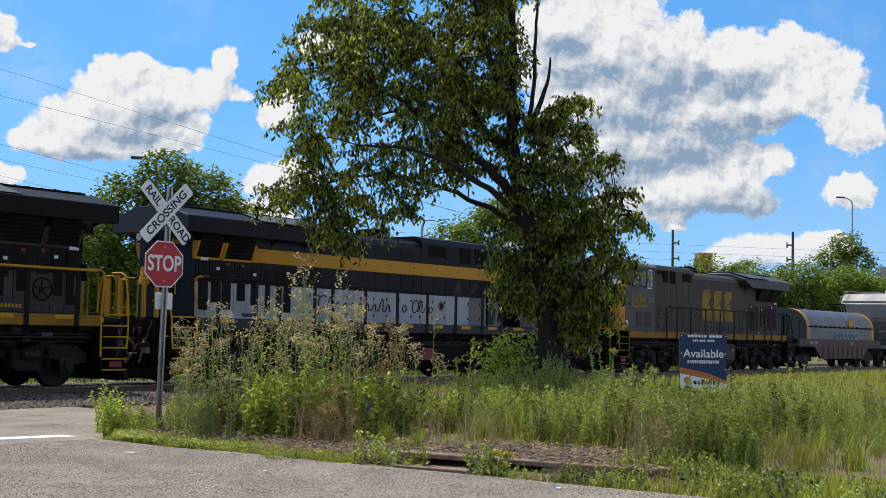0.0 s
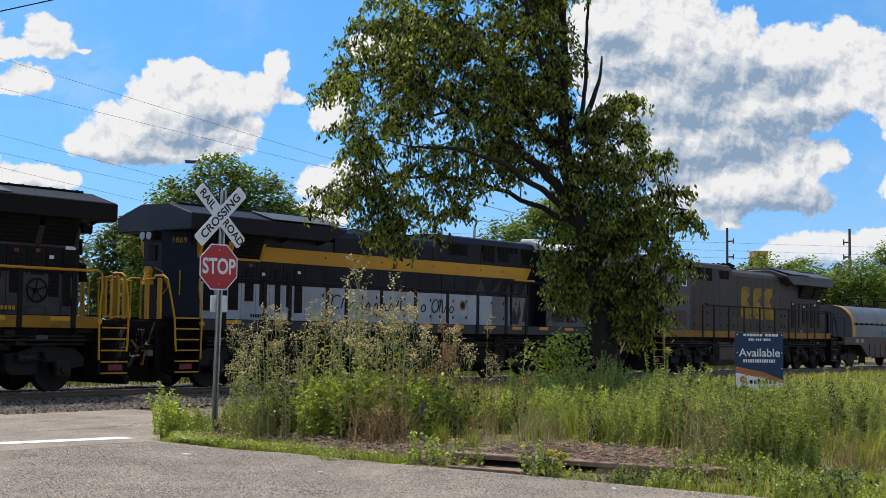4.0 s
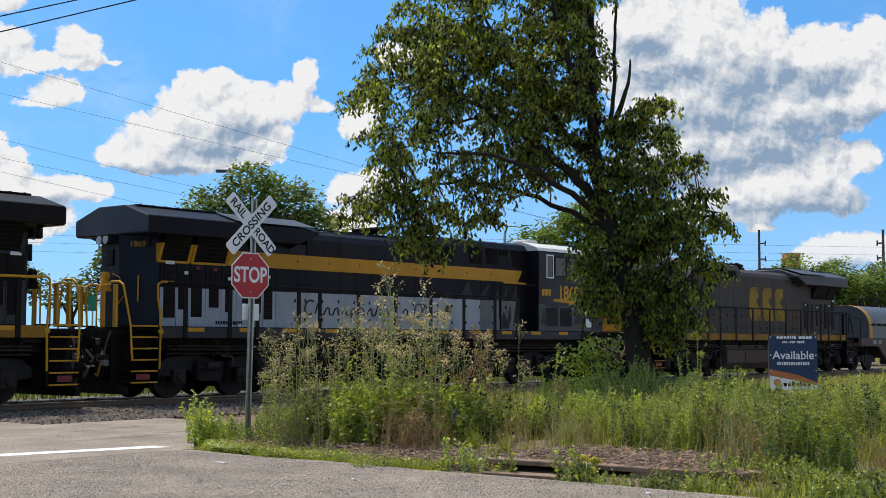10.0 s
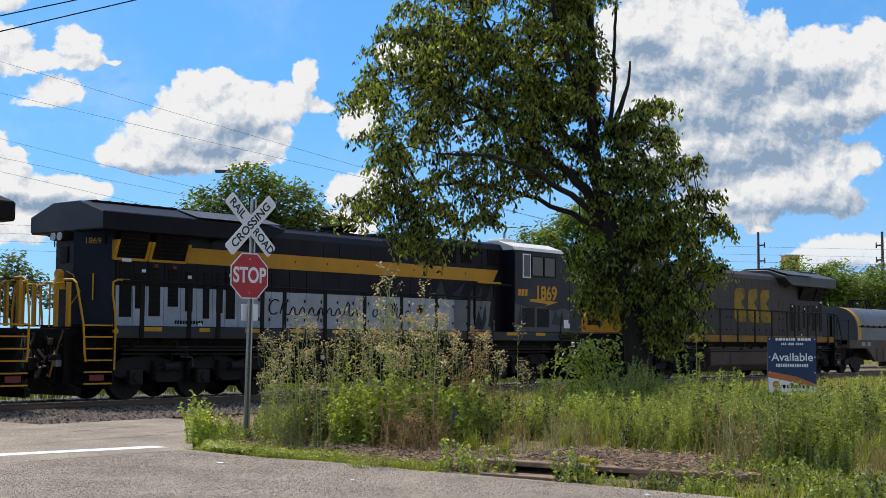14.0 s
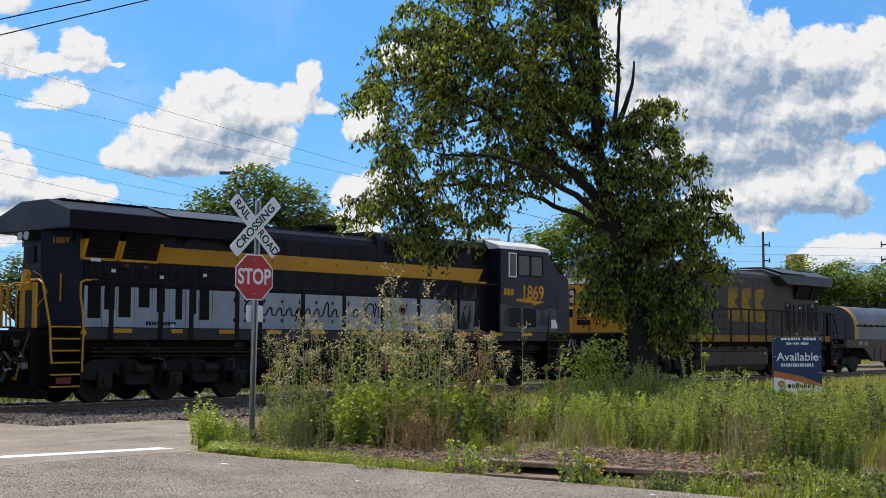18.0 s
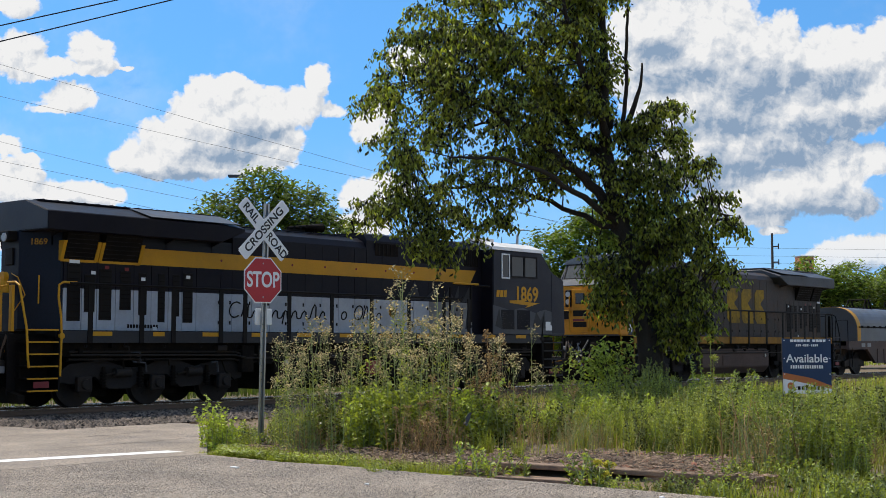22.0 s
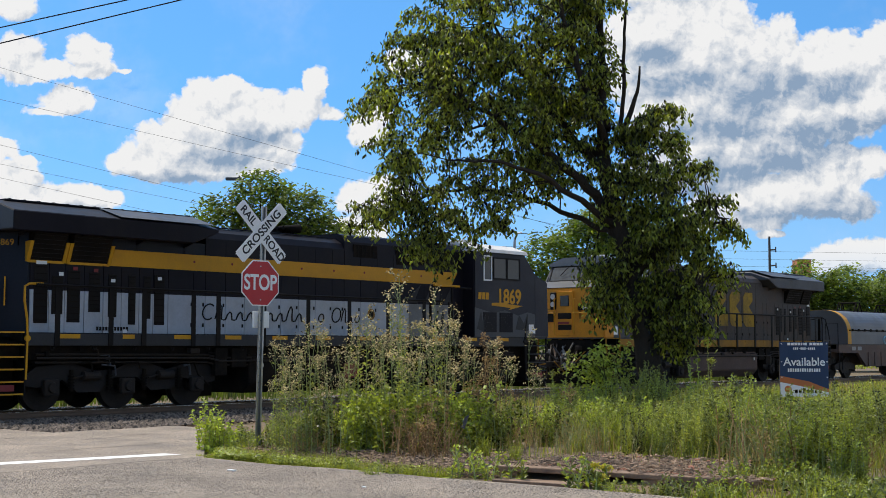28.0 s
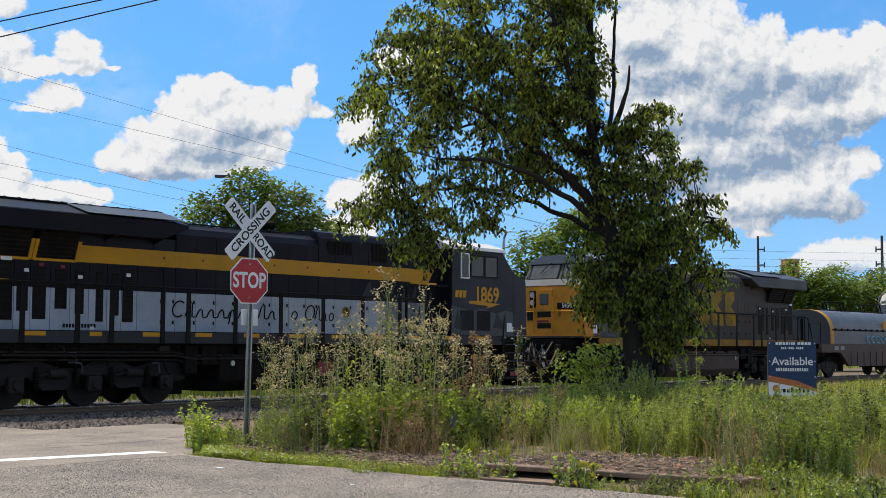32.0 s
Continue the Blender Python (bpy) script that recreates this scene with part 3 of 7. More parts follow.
def build_track():
    # ballast bed as one low bank with loose stones on it
    prof = ((24.0, -0.16), (25.1, -0.05), (25.9, -0.03), (29.1, -0.03), (30.4, -0.14), (31, -0.2))
    bm = B()
    xs = [-60 + 1.0 * i for i in range(190)]
    g = [[bm.verts.new((x, y + 0.15 * noise.noise((x * 0.6, y, 3)), z + 0.02 * noise.noise((x * 2, y * 2, 1)))) for y, z in prof] for x in xs]
    for i in range(len(xs) - 1):
        for j in range(len(prof) - 1):
            bm.faces.new((g[i][j], g[i + 1][j], g[i + 1][j + 1], g[i][j + 1]))
    thing("ballast_bed", bm, M_BALLAST, "low bank of grey crushed-stone ballast", "ballast", kind="structure")
    rng = random.Random(11)
    verts, faces = [], []
    shape = ((1, 0, 0), (-1, 0.2, 0), (0.1, 1, 0.1), (-0.1, -1, 0), (0, 0.1, 0.8), (0, 0, -0.7))
    tri = ((0, 2, 4), (2, 1, 4), (1, 3, 4), (3, 0, 4), (2, 0, 5), (1, 2, 5), (3, 1, 5), (0, 3, 5))
    for k in range(22000):
        x = 13.5 + 22 * rng.random() ** 1.3
        y = rng.uniform(21.9, 26.6) if x < 24 else rng.uniform(24.2, 26.6)
        s = rng.uniform(0.024, 0.068)
        z = np.interp(y, [p[0] for p in prof], [p[1] for p in prof]) if y > 24 else 0.0
        if y < 24 and (x < 14.6 or rng.random() < 0.45):
            continue
        a = rng.uniform(0, 6.3)
        o = len(verts)
        for p in shape:
            q = [c * s * rng.uniform(0.7, 1.25) for c in p]
            verts.append((x + q[0] * math.cos(a) - q[1] * math.sin(a), y + q[0] * math.sin(a) + q[1] * math.cos(a), z + 0.01 + q[2]))
        faces += [(o + i, o + j, o + m) for i, j, m in tri]
    tagged(new("ballast_stones", soup("ballast_stones", verts, faces, M_BALLAST)), "loose grey crushed stones along the track", "gravel", kind="stuff")
    track = tagged(new("railway_track"), "single railway track with rusty rails on timber ties", "railway track", kind="structure")
    sec = ((-0.07, -0.165), (0.07, -0.165), (0.07, -0.145), (0.012, -0.125), (0.012, -0.045), (0.036, -0.035), (0.036, -0.004), (-0.036, -0.004), (-0.036, -0.035), (-0.012, -0.045), (-0.012, -0.125), (-0.07, -0.145))
    for y in (TRACK_Y - 0.75, TRACK_Y + 0.75):
        bm = B()
        prism(bm, [(y + a, RAIL_Z + b) for a, b in sec], "x", -60, 140)
        rail = part("rail", bm, M_RAIL, track, "rust-brown steel rail")
        bm = B()
        box(bm, -60, 140, y - 0.0385, y + 0.0385, RAIL_Z - (0.034 if y > TRACK_Y else 0.006), RAIL_Z)
        part("rail_head", bm, M_RAIL_TOP, rail, "polished running surface")
    bm = B()
    box(bm, -0.11, 0.11, -1.3, 1.3, -0.13, 0.0, 0.012)
    me = mesh_of("tie", bm, M_TIE)
    for k in range(110):
        ob = new("tie", me)
        ob.parent = track
        ob.location = (14.8 + 0.55 * k, TRACK_Y + rng.uniform(-0.04, 0.04), -0.015)
        ob.rotation_euler[2] = rng.uniform(-0.02, 0.02)


build_track()

# ---------------------------------------------------------------- the train
NEAR = -1      # the side of a car that faces the viewer, before a car is turned round


def mirrored(fn, *sides):
    for s in sides or (-1, 1):
        fn(s)


def hand_rail(parent, pts, material, r=0.02, name="handrail"):
    bm = B()
    tube(bm, pts, r, 6)
    return part(name, bm, material, parent)


def build_wheelset(parent, x):
    bm = B()
    for s in (-1, 1):
        disc(bm, (0, 0, 0), "y", 0.533, 0.52, s * 0.72, s * 0.85, 32)
        disc(bm, (0, 0, 0), "y", 0.56, 0.56, s * 0.69, s * 0.72, 32)
        disc(bm, (0, 0, 0), "y", 0.43, 0.20, s * 0.845, s * 0.88, 24)
        disc(bm, (0, 0, 0), "y", 0.14, 0.13, s * 0.86, s * 1.0, 12)
        for k in range(6):      # bolts that show the turning
            a = k * math.pi / 3
            disc(bm, (0.30 * math.cos(a), 0, 0.30 * math.sin(a)), "y", 0.02, 0.02, s * 0.86, s * 0.885, 6)
    disc(bm, (0, 0, 0), "y", 0.09, 0.09, -0.72, 0.72, 12)
    ob = part("wheelset", bm, M_TRUCK, parent, "pair of greasy steel wheels on an axle")
    ob.location = (x, 0, 0.533)
    return ob


def build_truck(parent, cx):
    """Three-axle truck: its frame with axle boxes, springs and brake gear as pieces."""
    bm = B()
    for s in (-1, 1):
        pr = [(-2.75, 0.82), (-2.45, 1.02), (-1.5, 1.10), (-0.9, 0.92), (-0.35, 0.92), (0.1, 1.12), (0.6, 1.12), (1.2, 0.92), (1.75, 1.05), (2.5, 1.05), (2.75, 0.85),
              (2.75, 0.62), (2.4, 0.55), (1.75, 0.72), (1.35, 0.45), (0.75, 0.42), (0.35, 0.75), (-0.35, 0.75), (-0.75, 0.42), (-1.35, 0.42), (-1.75, 0.72), (-2.4, 0.55), (-2.75, 0.6)]
        prism(bm, [(cx + a, b) for a, b in pr], "y", s * 1.02, s * 1.17)
    frame_ = part("truck_frame", bm, M_TRUCKFRAME, parent, "grimy cast-steel truck frame")
    bm = B()
    box(bm, cx - 0.5, cx + 0.5, -1.02, 1.02, 0.6, 0.95)
    for k in (-1.45, 0.65, 2.72):      # motors and gear cases between the wheels
        box(bm, cx + k - 0.42, cx + k + 0.36, -0.66, 0.66, 0.22, 0.92)
    box(bm, cx - 2.7, cx + 2.7, -0.66, 0.66, 0.5, 1.15)
    part("traction_motor", bm, M_UNDER, frame_)
    for s in (-1, 1):
        for k in (-2.1, 0, 2.1):
            bm = B()
            box(bm, cx + k - 0.20, cx + k + 0.20, s * 1.15 if s > 0 else -1.30, 1.30 if s > 0 else s * 1.15, 0.36, 0.74, 0.04)
            disc(bm, (cx + k, 0, 0.55), "y", 0.13, 0.11, s * 1.30, s * 1.36, 14)
            part("axle_box", bm, M_TRUCK, frame_)
        for k in (-1.55, -0.5, 0.5, 1.55):
            bm = B()
            for j in range(5):
                disc(bm, (cx + k, s * 1.22, 0.50 + 0.07 * j), "z", 0.085, 0.085, 0, 0.035, 10)
            disc(bm, (cx + k, s * 1.22, 0.45), "z", 0.05, 0.05, 0, 0.5, 8)
            part("coil_spring", bm, M_UNDER, frame_)
        for k in (-1.05, 1.1):
            bm = B()
            disc(bm, (cx + k, s * 1.26, 0.80), "x", 0.11, 0.11, -0.22, 0.22, 14)
            tube(bm, [(cx + k - 0.5, s * 1.25, 0.74), (cx + k - 0.2, s * 1.25, 0.80)], 0.025)
            part("brake_cylinder", bm, M_TRUCK, frame_)
        bm = B()
        tube(bm, [(cx - 2.6, s * 1.24, 1.12), (cx - 1.2, s * 1.26, 1.20), (cx, s * 1.26, 1.10), (cx + 1.3, s * 1.26, 1.22), (cx + 2.6, s * 1.24, 1.14)], 0.022)
        tube(bm, [(cx + 2.0, s * 1.25, 1.1), (cx + 2.1, s * 1.28, 0.8), (cx + 2.5, s * 1.26, 0.5)], 0.02)
        part("air_pipe", bm, M_UNDER, frame_)
    return [build_wheelset(parent, cx + k) for k in (-2.1, 0, 2.1)]


def build_locomotive(name, m, s, label):
    """s: the paint scheme and what is written where. Local x points to the cab end."""
    loco = empty(name, m, label, "locomotive", "locomotives of the train")
    P = lambda n, bm, mt, lb="", up=loco: part(n, bm, mt, up, lb)
    wheels = []
    # under the deck
    bm = B()
    box(bm, -9.9, 9.9, -1.28, 1.28, 1.18, 1.60)
    box(bm, -9.9, 9.9, -0.5, 0.5, 0.9, 1.2)
    P("underframe", bm, M_UNDER)
    for sd in (-1, 1):
        bm = B()
        box(bm, -9.2, 9.2, min(sd * 1.40, sd * 1.50), max(sd * 1.40, sd * 1.50), 1.50, 1.775, 0.008)
        sill = P("side_sill", bm, s["sill"])
        for k in range(11):
            x = -8.1 + 1.62 * k
            bm = B()
            w = 0.17 if k in (1,) else 0.27
            box(bm, x - w, x + w, min(sd * 1.498, sd * 1.506), max(sd * 1.498, sd * 1.506), 1.665, 1.765)
            P("reflector_strip", bm, M_DIRTYGOLD if s["logo"] else M_GOLD, "", sill)
        for k in range(16):
            x = -8.6 + 1.13 * k
            hand_rail(sill, [(x, sd * 1.46, 1.50), (x + 0.02, sd * 1.49, 1.40), (x + 0.07, sd * 1.50, 1.40), (x + 0.09, sd * 1.49, 1.46)], M_BLACK, 0.012, "hook")
        # pipes and boxes that hang under the sill
        bm = B()
        for z, y in ((1.30, 1.36), (1.22, 1.42), (1.12, 1.34)):
            tube(bm, [(-8.9, sd * y, z), (-4.0, sd * y, z - 0.02), (-3.6, sd * y, z - 0.1), (3.8, sd * y, z - 0.1), (4.2, sd * y, z), (8.8, sd * y, z)], 0.026, 6)
        P("air_pipe", bm, M_TRUCK)
        rg = random.Random(31 + sd)
        for k in range(44):
            x, z, w = rg.uniform(-9.0, 9.0), rg.uniform(0.98, 1.46), rg.uniform(0.05, 0.30)
            bm = B()
            if k % 2:
                box(bm, x - w * 0.6, x + w * 0.6, *sorted((sd * rg.uniform(1.22, 1.28), sd * rg.uniform(1.36, 1.44))), z - 0.05, z + rg.uniform(0.0, 0.09), 0.01)
            else:
                tube(bm, [(x - w, sd * 1.36, z), (x + w, sd * 1.37, z + rg.uniform(-0.03, 0.03)), (x + w + 0.06, sd * 1.34, z - rg.uniform(0.1, 0.32))], rg.uniform(0.014, 0.03), 6)
            # the mid-grey fittings imitate highlights on the dark pipework by colour
            P("pipe_fitting", bm, (M_TRUCKFRAME, M_UNDER, M_GREY, M_TRUCK, M_UNDER)[k % 5])
        for x0, x1, z0 in ((-3.75, -3.35, 0.75), (-3.2, -2.7, 0.95), (3.7, 4.1, 0.8)):
            bm = B()
            box(bm, x0, x1, min(sd * 1.25, sd * 1.42), max(sd * 1.25, sd * 1.42), z0, 1.45, 0.02)
            P("equipment_box", bm, M_UNDER)
    bm = B()
    box(bm, -9.3, 9.3, -1.42, 1.42, 1.60, 1.78)
    P("deck", bm, M_BLACK)
    bm = B()
    tank = [(-1.30, 1.30), (-1.40, 1.15), (-1.40, 0.55), (-1.15, 0.28), (1.15, 0.28), (1.40, 0.55), (1.40, 1.15), (1.30, 1.30)]
    prism(bm, tank, "x", -2.6, 3.3)
    bmesh.ops.bevel(bm, geom=list(bm.edges), offset=0.03, segments=1, affect="EDGES")
    tank_ob = P("fuel_tank", bm, s["tank"], "soot-stained fuel tank")
    for sd in (-1, 1):
        bm = B()
        box(bm, 0.9, 1.5, min(sd * 1.40, sd * 1.43), max(sd * 1.40, sd * 1.43), 0.62, 1.02, 0.01)
        P("placard", bm, M_REDTAG if s["band"] else s["tank"], "", tank_ob)
        bm = B()
        disc(bm, (-2.2, sd * 1.42, 1.0), "y", 0.07, 0.07, -0.03, 0.03, 12)
        P("filler_cap", bm, M_CHROME, "", tank_ob)
    for cx in (-6.3, 6.3):
        wheels += build_truck(loco, cx)
    # hood: radiator end tapered in plan, engine hood, blower hood
    bm = B()
    plan = [(-3.8, -1.05), (-8.95, -1.05), (-9.62, -0.36), (-9.62, 0.36), (-8.95, 1.05), (-3.8, 1.05)]
    if s["square"]:
        plan = [(-3.8, -1.05), (-8.8, -1.05), (-9.4, -0.36), (-9.4, 0.36), (-8.8, 1.05), (-3.8, 1.05)]
    prism(bm, plan, "z", 1.78, 4.10)
    P("radiator_hood", bm, s["end"])
    bm = B()
    prism(bm, [(-1.05, 1.78), (-1.05, 4.25), (-0.95, 4.42), (-0.7, 4.56), (0.7, 4.56), (0.95, 4.42), (1.05, 4.25), (1.05, 1.78)], "x", -3.8, 1.25)
    P("engine_hood", bm, s["hood"])
    bm = B()
    prism(bm, [(-1.06, 1.78), (-1.06, 4.48), (-0.95, 4.66), (-0.75, 4.72), (0.75, 4.72), (0.95, 4.66), (1.06, 4.48), (1.06, 1.78)], "x", 1.25, 6.6)
    aux = P("blower_hood", bm, s["hood"])
    bm = B()
    for k in range(6):
        tube(bm, [(-3.1 + 0.8 * k, -0.7, 4.57), (-3.1 + 0.8 * k, 0.7, 4.57)], 0.02, 5)
    tube(bm, [(-3.6, -0.72, 4.58), (1.1, -0.72, 4.58)], 0.018, 5)
    P("roof_rib", bm, s["hood"])
    bm = B()
    disc(bm, (-0.6, 0, 4.55), "z", 0.34, 0.30, 0, 0.16, 20)
    P("exhaust_stack", bm, M_UNDER)
    bm = B()
    for y in (-0.5, -0.25, 0.0, 0.25):
        disc(bm, (-0.3, y, 4.78), "x", 0.05, 0.13, -0.3, 0.30, 12)
        tube(bm, [(-0.3, y, 4.5), (-0.3, y, 4.78)], 0.03)
    box(bm, -0.5, -0.1, -0.6, 0.4, 4.52, 4.62)
    P("air_horn", bm, M_UNDER)
    # radiator wings
    bm = B()
    half = 1.55 if s["square"] else 1.48
    gable = [(-half, 4.06), (-half, 4.50), (-0.55, 4.80), (0.55, 4.80), (half, 4.50), (half, 4.06)]
    lo = [bm.verts.new((-9.6, y, z)) for y, z in gable]
    mid = [bm.verts.new((-4.5, y, z)) for y, z in gable]
    end = [bm.verts.new((-3.7, y * (0.98 if abs(y) > 1 else 1), max(z, 4.38) if abs(y) > 1 and z < 4.2 else z - 0.05)) for y, z in gable]
    for a, b in ((lo, mid), (mid, end)):
        for i in range(6):
            bm.faces.new((a[i], b[i], b[(i + 1) % 6], a[(i + 1) % 6]))
    bm.faces.new(lo)
    bm.faces.new(end[::-1])
    bmesh.ops.bevel(bm, geom=[e for e in bm.edges if e.is_manifold], offset=0.02, segments=1, affect="EDGES")
    wing = P("radiator_wing", bm, s["wing"])
    bm = B()
    prism(bm, [(-half, 4.10), (-half, 4.47), (-0.56, 4.78), (0.56, 4.78), (half, 4.47), (half, 4.10)], "x", -9.612, -9.602)
    P("wing_end_plate", bm, M_WINGEND if s["band"] else s["end"], "", wing)
    for x0, x1 in ((-9.3, -6.7), (-6.6, -3.9)):     # roof hatches with raised rims
        bm = B()
        box(bm, x0, x1, -0.62, 0.62, 4.79, 4.835, 0.012)
        P("roof_hatch", bm, s["wing"], "", wing)
        for k in range(7):
            w = x0 + 0.15 + (x1 - x0 - 0.3) * k / 6
            bm = B()
            box(bm, w - 0.02, w + 0.02, -0.6, 0.6, 4.83, 4.85)
            P("hatch_rib", bm, s["wing"], "", wing)
    for sd in (-1, 1):
        bm = B()
        prism(bm, [(sd * 1.50, 4.535), (sd * 0.60, 4.806), (sd * 0.60, 4.818), (sd * 1.50, 4.547)], "x", -6.75, -3.9)
        P("roof_panel", bm, M_GREY, "sun-bleached grey roof panel", wing)
        # slanted radiator grilles under the wing
        for x0, x1 in (((-8.93, -8.08), (-7.88, -6.83)) if s["band"] else ((-8.70, -7.78), (-7.62, -6.1))):
            bm = B()
            prism(bm, [(sd * 1.055, 3.44), (sd * 1.055, 4.07), (sd * 1.32, 4.07), (sd * 1.09, 3.44)], "x", x0, x1)
            gr = P("radiator_grille", bm, M_UNDER, "black radiator intake grille")
            if s["band"] or s["square"]:
                edge = M_GOLD if s["band"] else M_SILL
                for a, b in ((x0 - 0.09, x0), (x1, x1 + 0.09)):
                    bm = B()
                    prism(bm, [(sd * 1.05, 3.40), (sd * 1.05, 3.86), (sd * 1.27, 3.86), (sd * 1.10, 3.40)], "x", a, b)
                    P("grille_frame", bm, edge, "", gr)
                bm = B()
                box(bm, x0 - 0.05, x1 + 0.05, min(sd * 1.05, sd * 1.10), max(sd * 1.05, sd * 1.10), 3.38, 3.44)
                P("grille_frame", bm, edge, "", gr)
            for k in range(6):
                z = 3.50 + 0.1 * k
                bm = B()
                y = 1.09 + 0.23 * (z - 3.44) / 0.63
                box(bm, x0 + 0.03, x1 - 0.03, min(sd * (y - 0.01), sd * (y + 0.012)), max(sd * (y - 0.01), sd * (y + 0.012)), z, z + 0.015)
                P("slat", bm, M_BLACK, "", gr)
        for x in (-9.2, -7.7, -5.95, -4.5):
            bm = B()
            prism(bm, [(sd * 1.05, 3.75), (sd * 1.05, 4.08), (sd * 1.48, 4.08), (sd * 1.05, 3.95)], "x", x - 0.02, x + 0.02)
            P("wing_bracket", bm, s["hood"])
    # hood doors; louvred cabinets towards the radiator end
    louvres = ((-8.80, -8.44, 2.01, 3.34), (-8.33, -8.04, 2.22, 3.1), (-7.92, -7.57, 2.04, 3.25), (-7.33, -7.01, 2.29, 3.22), (-6.78, -6.54, 2.18, 3.2),
               (-6.2, -5.99, 2.01, 3.2), (-5.75, -5.54, 2.16, 3.2), (-5.43, -5.12, 2.01, 3.25))
    cuts = (-8.90, -8.40, -7.98, -7.45, -6.92, -6.40, -5.88, -5.46, -5.00, -4.2, -3.82, -3.15, -2.5, -1.85, -1.2, -0.55, 0.1, 0.75, 1.23, 1.9, 2.6, 3.3, 4.0, 4.7, 5.4, 6.1)
    low_mat = s["low"]
    for sd in (-1, 1):
        for x0, x1 in zip(cuts, cuts[1:]):
            for z0, z1, mt in ((1.80, 2.77, M_CABGREY if s["band"] and x0 > 3.9 else low_mat), (2.79, 3.385, s["hood"]), (3.40, 4.20, s["hood"])):
                if z0 > 3 and x1 < -3.7:
                    continue
                bm = B()
                y0, y1 = sd * 1.045, sd * (1.075 if x0 < 1.2 else 1.083)
                box(bm, x0 + 0.008, x1 - 0.008, min(y0, y1), max(y0, y1), z0, z1)
                d = P("hood_door", bm, mt)
                if z0 < 2 and x0 > -5.1 and sd == s["near"]:
                    for z in (1.98, 2.5):
                        bm = B()
                        box(bm, x1 - 0.09, x1 - 0.05, min(y1, y1 + sd * 0.02), max(y1, y1 + sd * 0.02), z, z + 0.09)
                        P("latch", bm, M_BLACK, "", d)
        for x0, x1, z0, z1 in louvres:
            bm = B()
            box(bm, x0, x1, min(sd * 1.07, sd * 1.09), max(sd * 1.07, sd * 1.09), z0, z1, 0.006)
            lv = P("louvre_panel", bm, M_BLACK)
            if sd == s["near"]:
                for k in range(9):
                    bm = B()
                    z = z0 + 0.06 + (z1 - z0 - 0.12) * k / 8
                    box(bm, x0 + 0.03, x1 - 0.03, min(sd * 1.09, sd * 1.10), max(sd * 1.09, sd * 1.10), z, z + 0.02)
                    P("slat", bm, M_UNDER, "", lv)
        for x, z, mt in ((-8.62, 3.40, M_SIGNWHITE), (-8.1, 3.16, M_SIGNWHITE), (-7.72, 3.30, M_REDTAG), (-7.15, 3.28, M_REDTAG), (-6.66, 3.06, M_SIGNWHITE), (-5.28, 3.16, M_SIGNWHITE), (-6.3, 1.86, M_SIGNWHITE)):
            bm = B()
            w = 0.14 if x == -8.62 else 0.06
            box(bm, x - w, x + w, min(sd * 1.098, sd * 1.104), max(sd * 1.098, sd * 1.104), z - 0.05, z + 0.03)
            P("warning_label", bm, mt)
        if s["band"]:
            bm = B()
            y0, y1 = sd * 1.08, sd * 1.09
            st = [(-6.75, 3.40), (6.0, 3.40), (6.28, 3.80), (-6.62, 3.80)]
            prism(bm, st, "y", min(y0, y1), max(y0, y1))
            stripe = P("stripe", bm, M_GOLD, "golden yellow stripe")
            for k in range(8):
                bm = B()
                disc(bm, (-4.2 + 1.25 * k, sd * 1.09, 3.62), "y", 0.035, 0.035, -0.004, 0.006, 8)
                P("latch", bm, M_REDTAG, "", stripe)
        # intake screens on the blower hood
        for x0, x1, z0, z1 in ((1.6, 2.6, 4.05, 4.42), (3.42, 4.10, 3.92, 4.47), (4.32, 4.92, 3.95, 4.47), (5.02, 5.46, 4.28, 4.46), (5.70, 6.40, 3.92, 4.47)):
            bm = B()
            box(bm, x0, x1, min(sd * 1.07, sd * 1.09), max(sd * 1.07, sd * 1.09), z0, z1, 0.01)
            scr = P("intake_screen", bm, M_UNDER, "", aux)
            for k in range(1, 6):
                w = x0 + (x1 - x0) * k / 6
                bm = B()
                box(bm, w - 0.012, w + 0.012, *sorted((sd * 1.088, sd * 1.102)), z0 + 0.03, z1 - 0.03)
                P("screen_bar", bm, M_BLACK, "", scr)
        # hand rails along the walkway
        posts = (-8.45, -7.0, -6.05, -4.55, -3.75, -2.2, -0.6, 1.0, 2.6, 4.2, 5.4)
        for x in posts:
            bm = B()
            box(bm, x - 0.065, x + 0.065, min(sd * 1.508, sd * 1.53), max(sd * 1.508, sd * 1.53), 1.50, 2.86)
            P("rail_post", bm, M_BLACK)
        hand_rail(loco, [(-9.0, sd * 1.515, 2.86), (5.0, sd * 1.515, 2.86), (5.1, sd * 1.515, 2.92)], s["rail"], 0.034)
        if s["band"]:
            hand_rail(loco, [(4.55, sd * 1.47, 1.8), (4.55, sd * 1.47, 3.22), (4.65, sd * 1.47, 3.30), (6.5, sd * 1.47, 3.30)], M_BLACK, 0.03)
            hand_rail(loco, [(4.7, sd * 1.48, 3.34), (5.9, sd * 1.48, 3.34)], M_GOLD, 0.035)
            hand_rail(loco, [(5.55, sd * 1.47, 2.15), (5.55, sd * 1.47, 3.28)], M_BLACK, 0.045)
            hand_rail(loco, [(4.55, sd * 1.465, 2.15), (4.55, sd * 1.465, 3.2)], M_BLACK, 0.045)
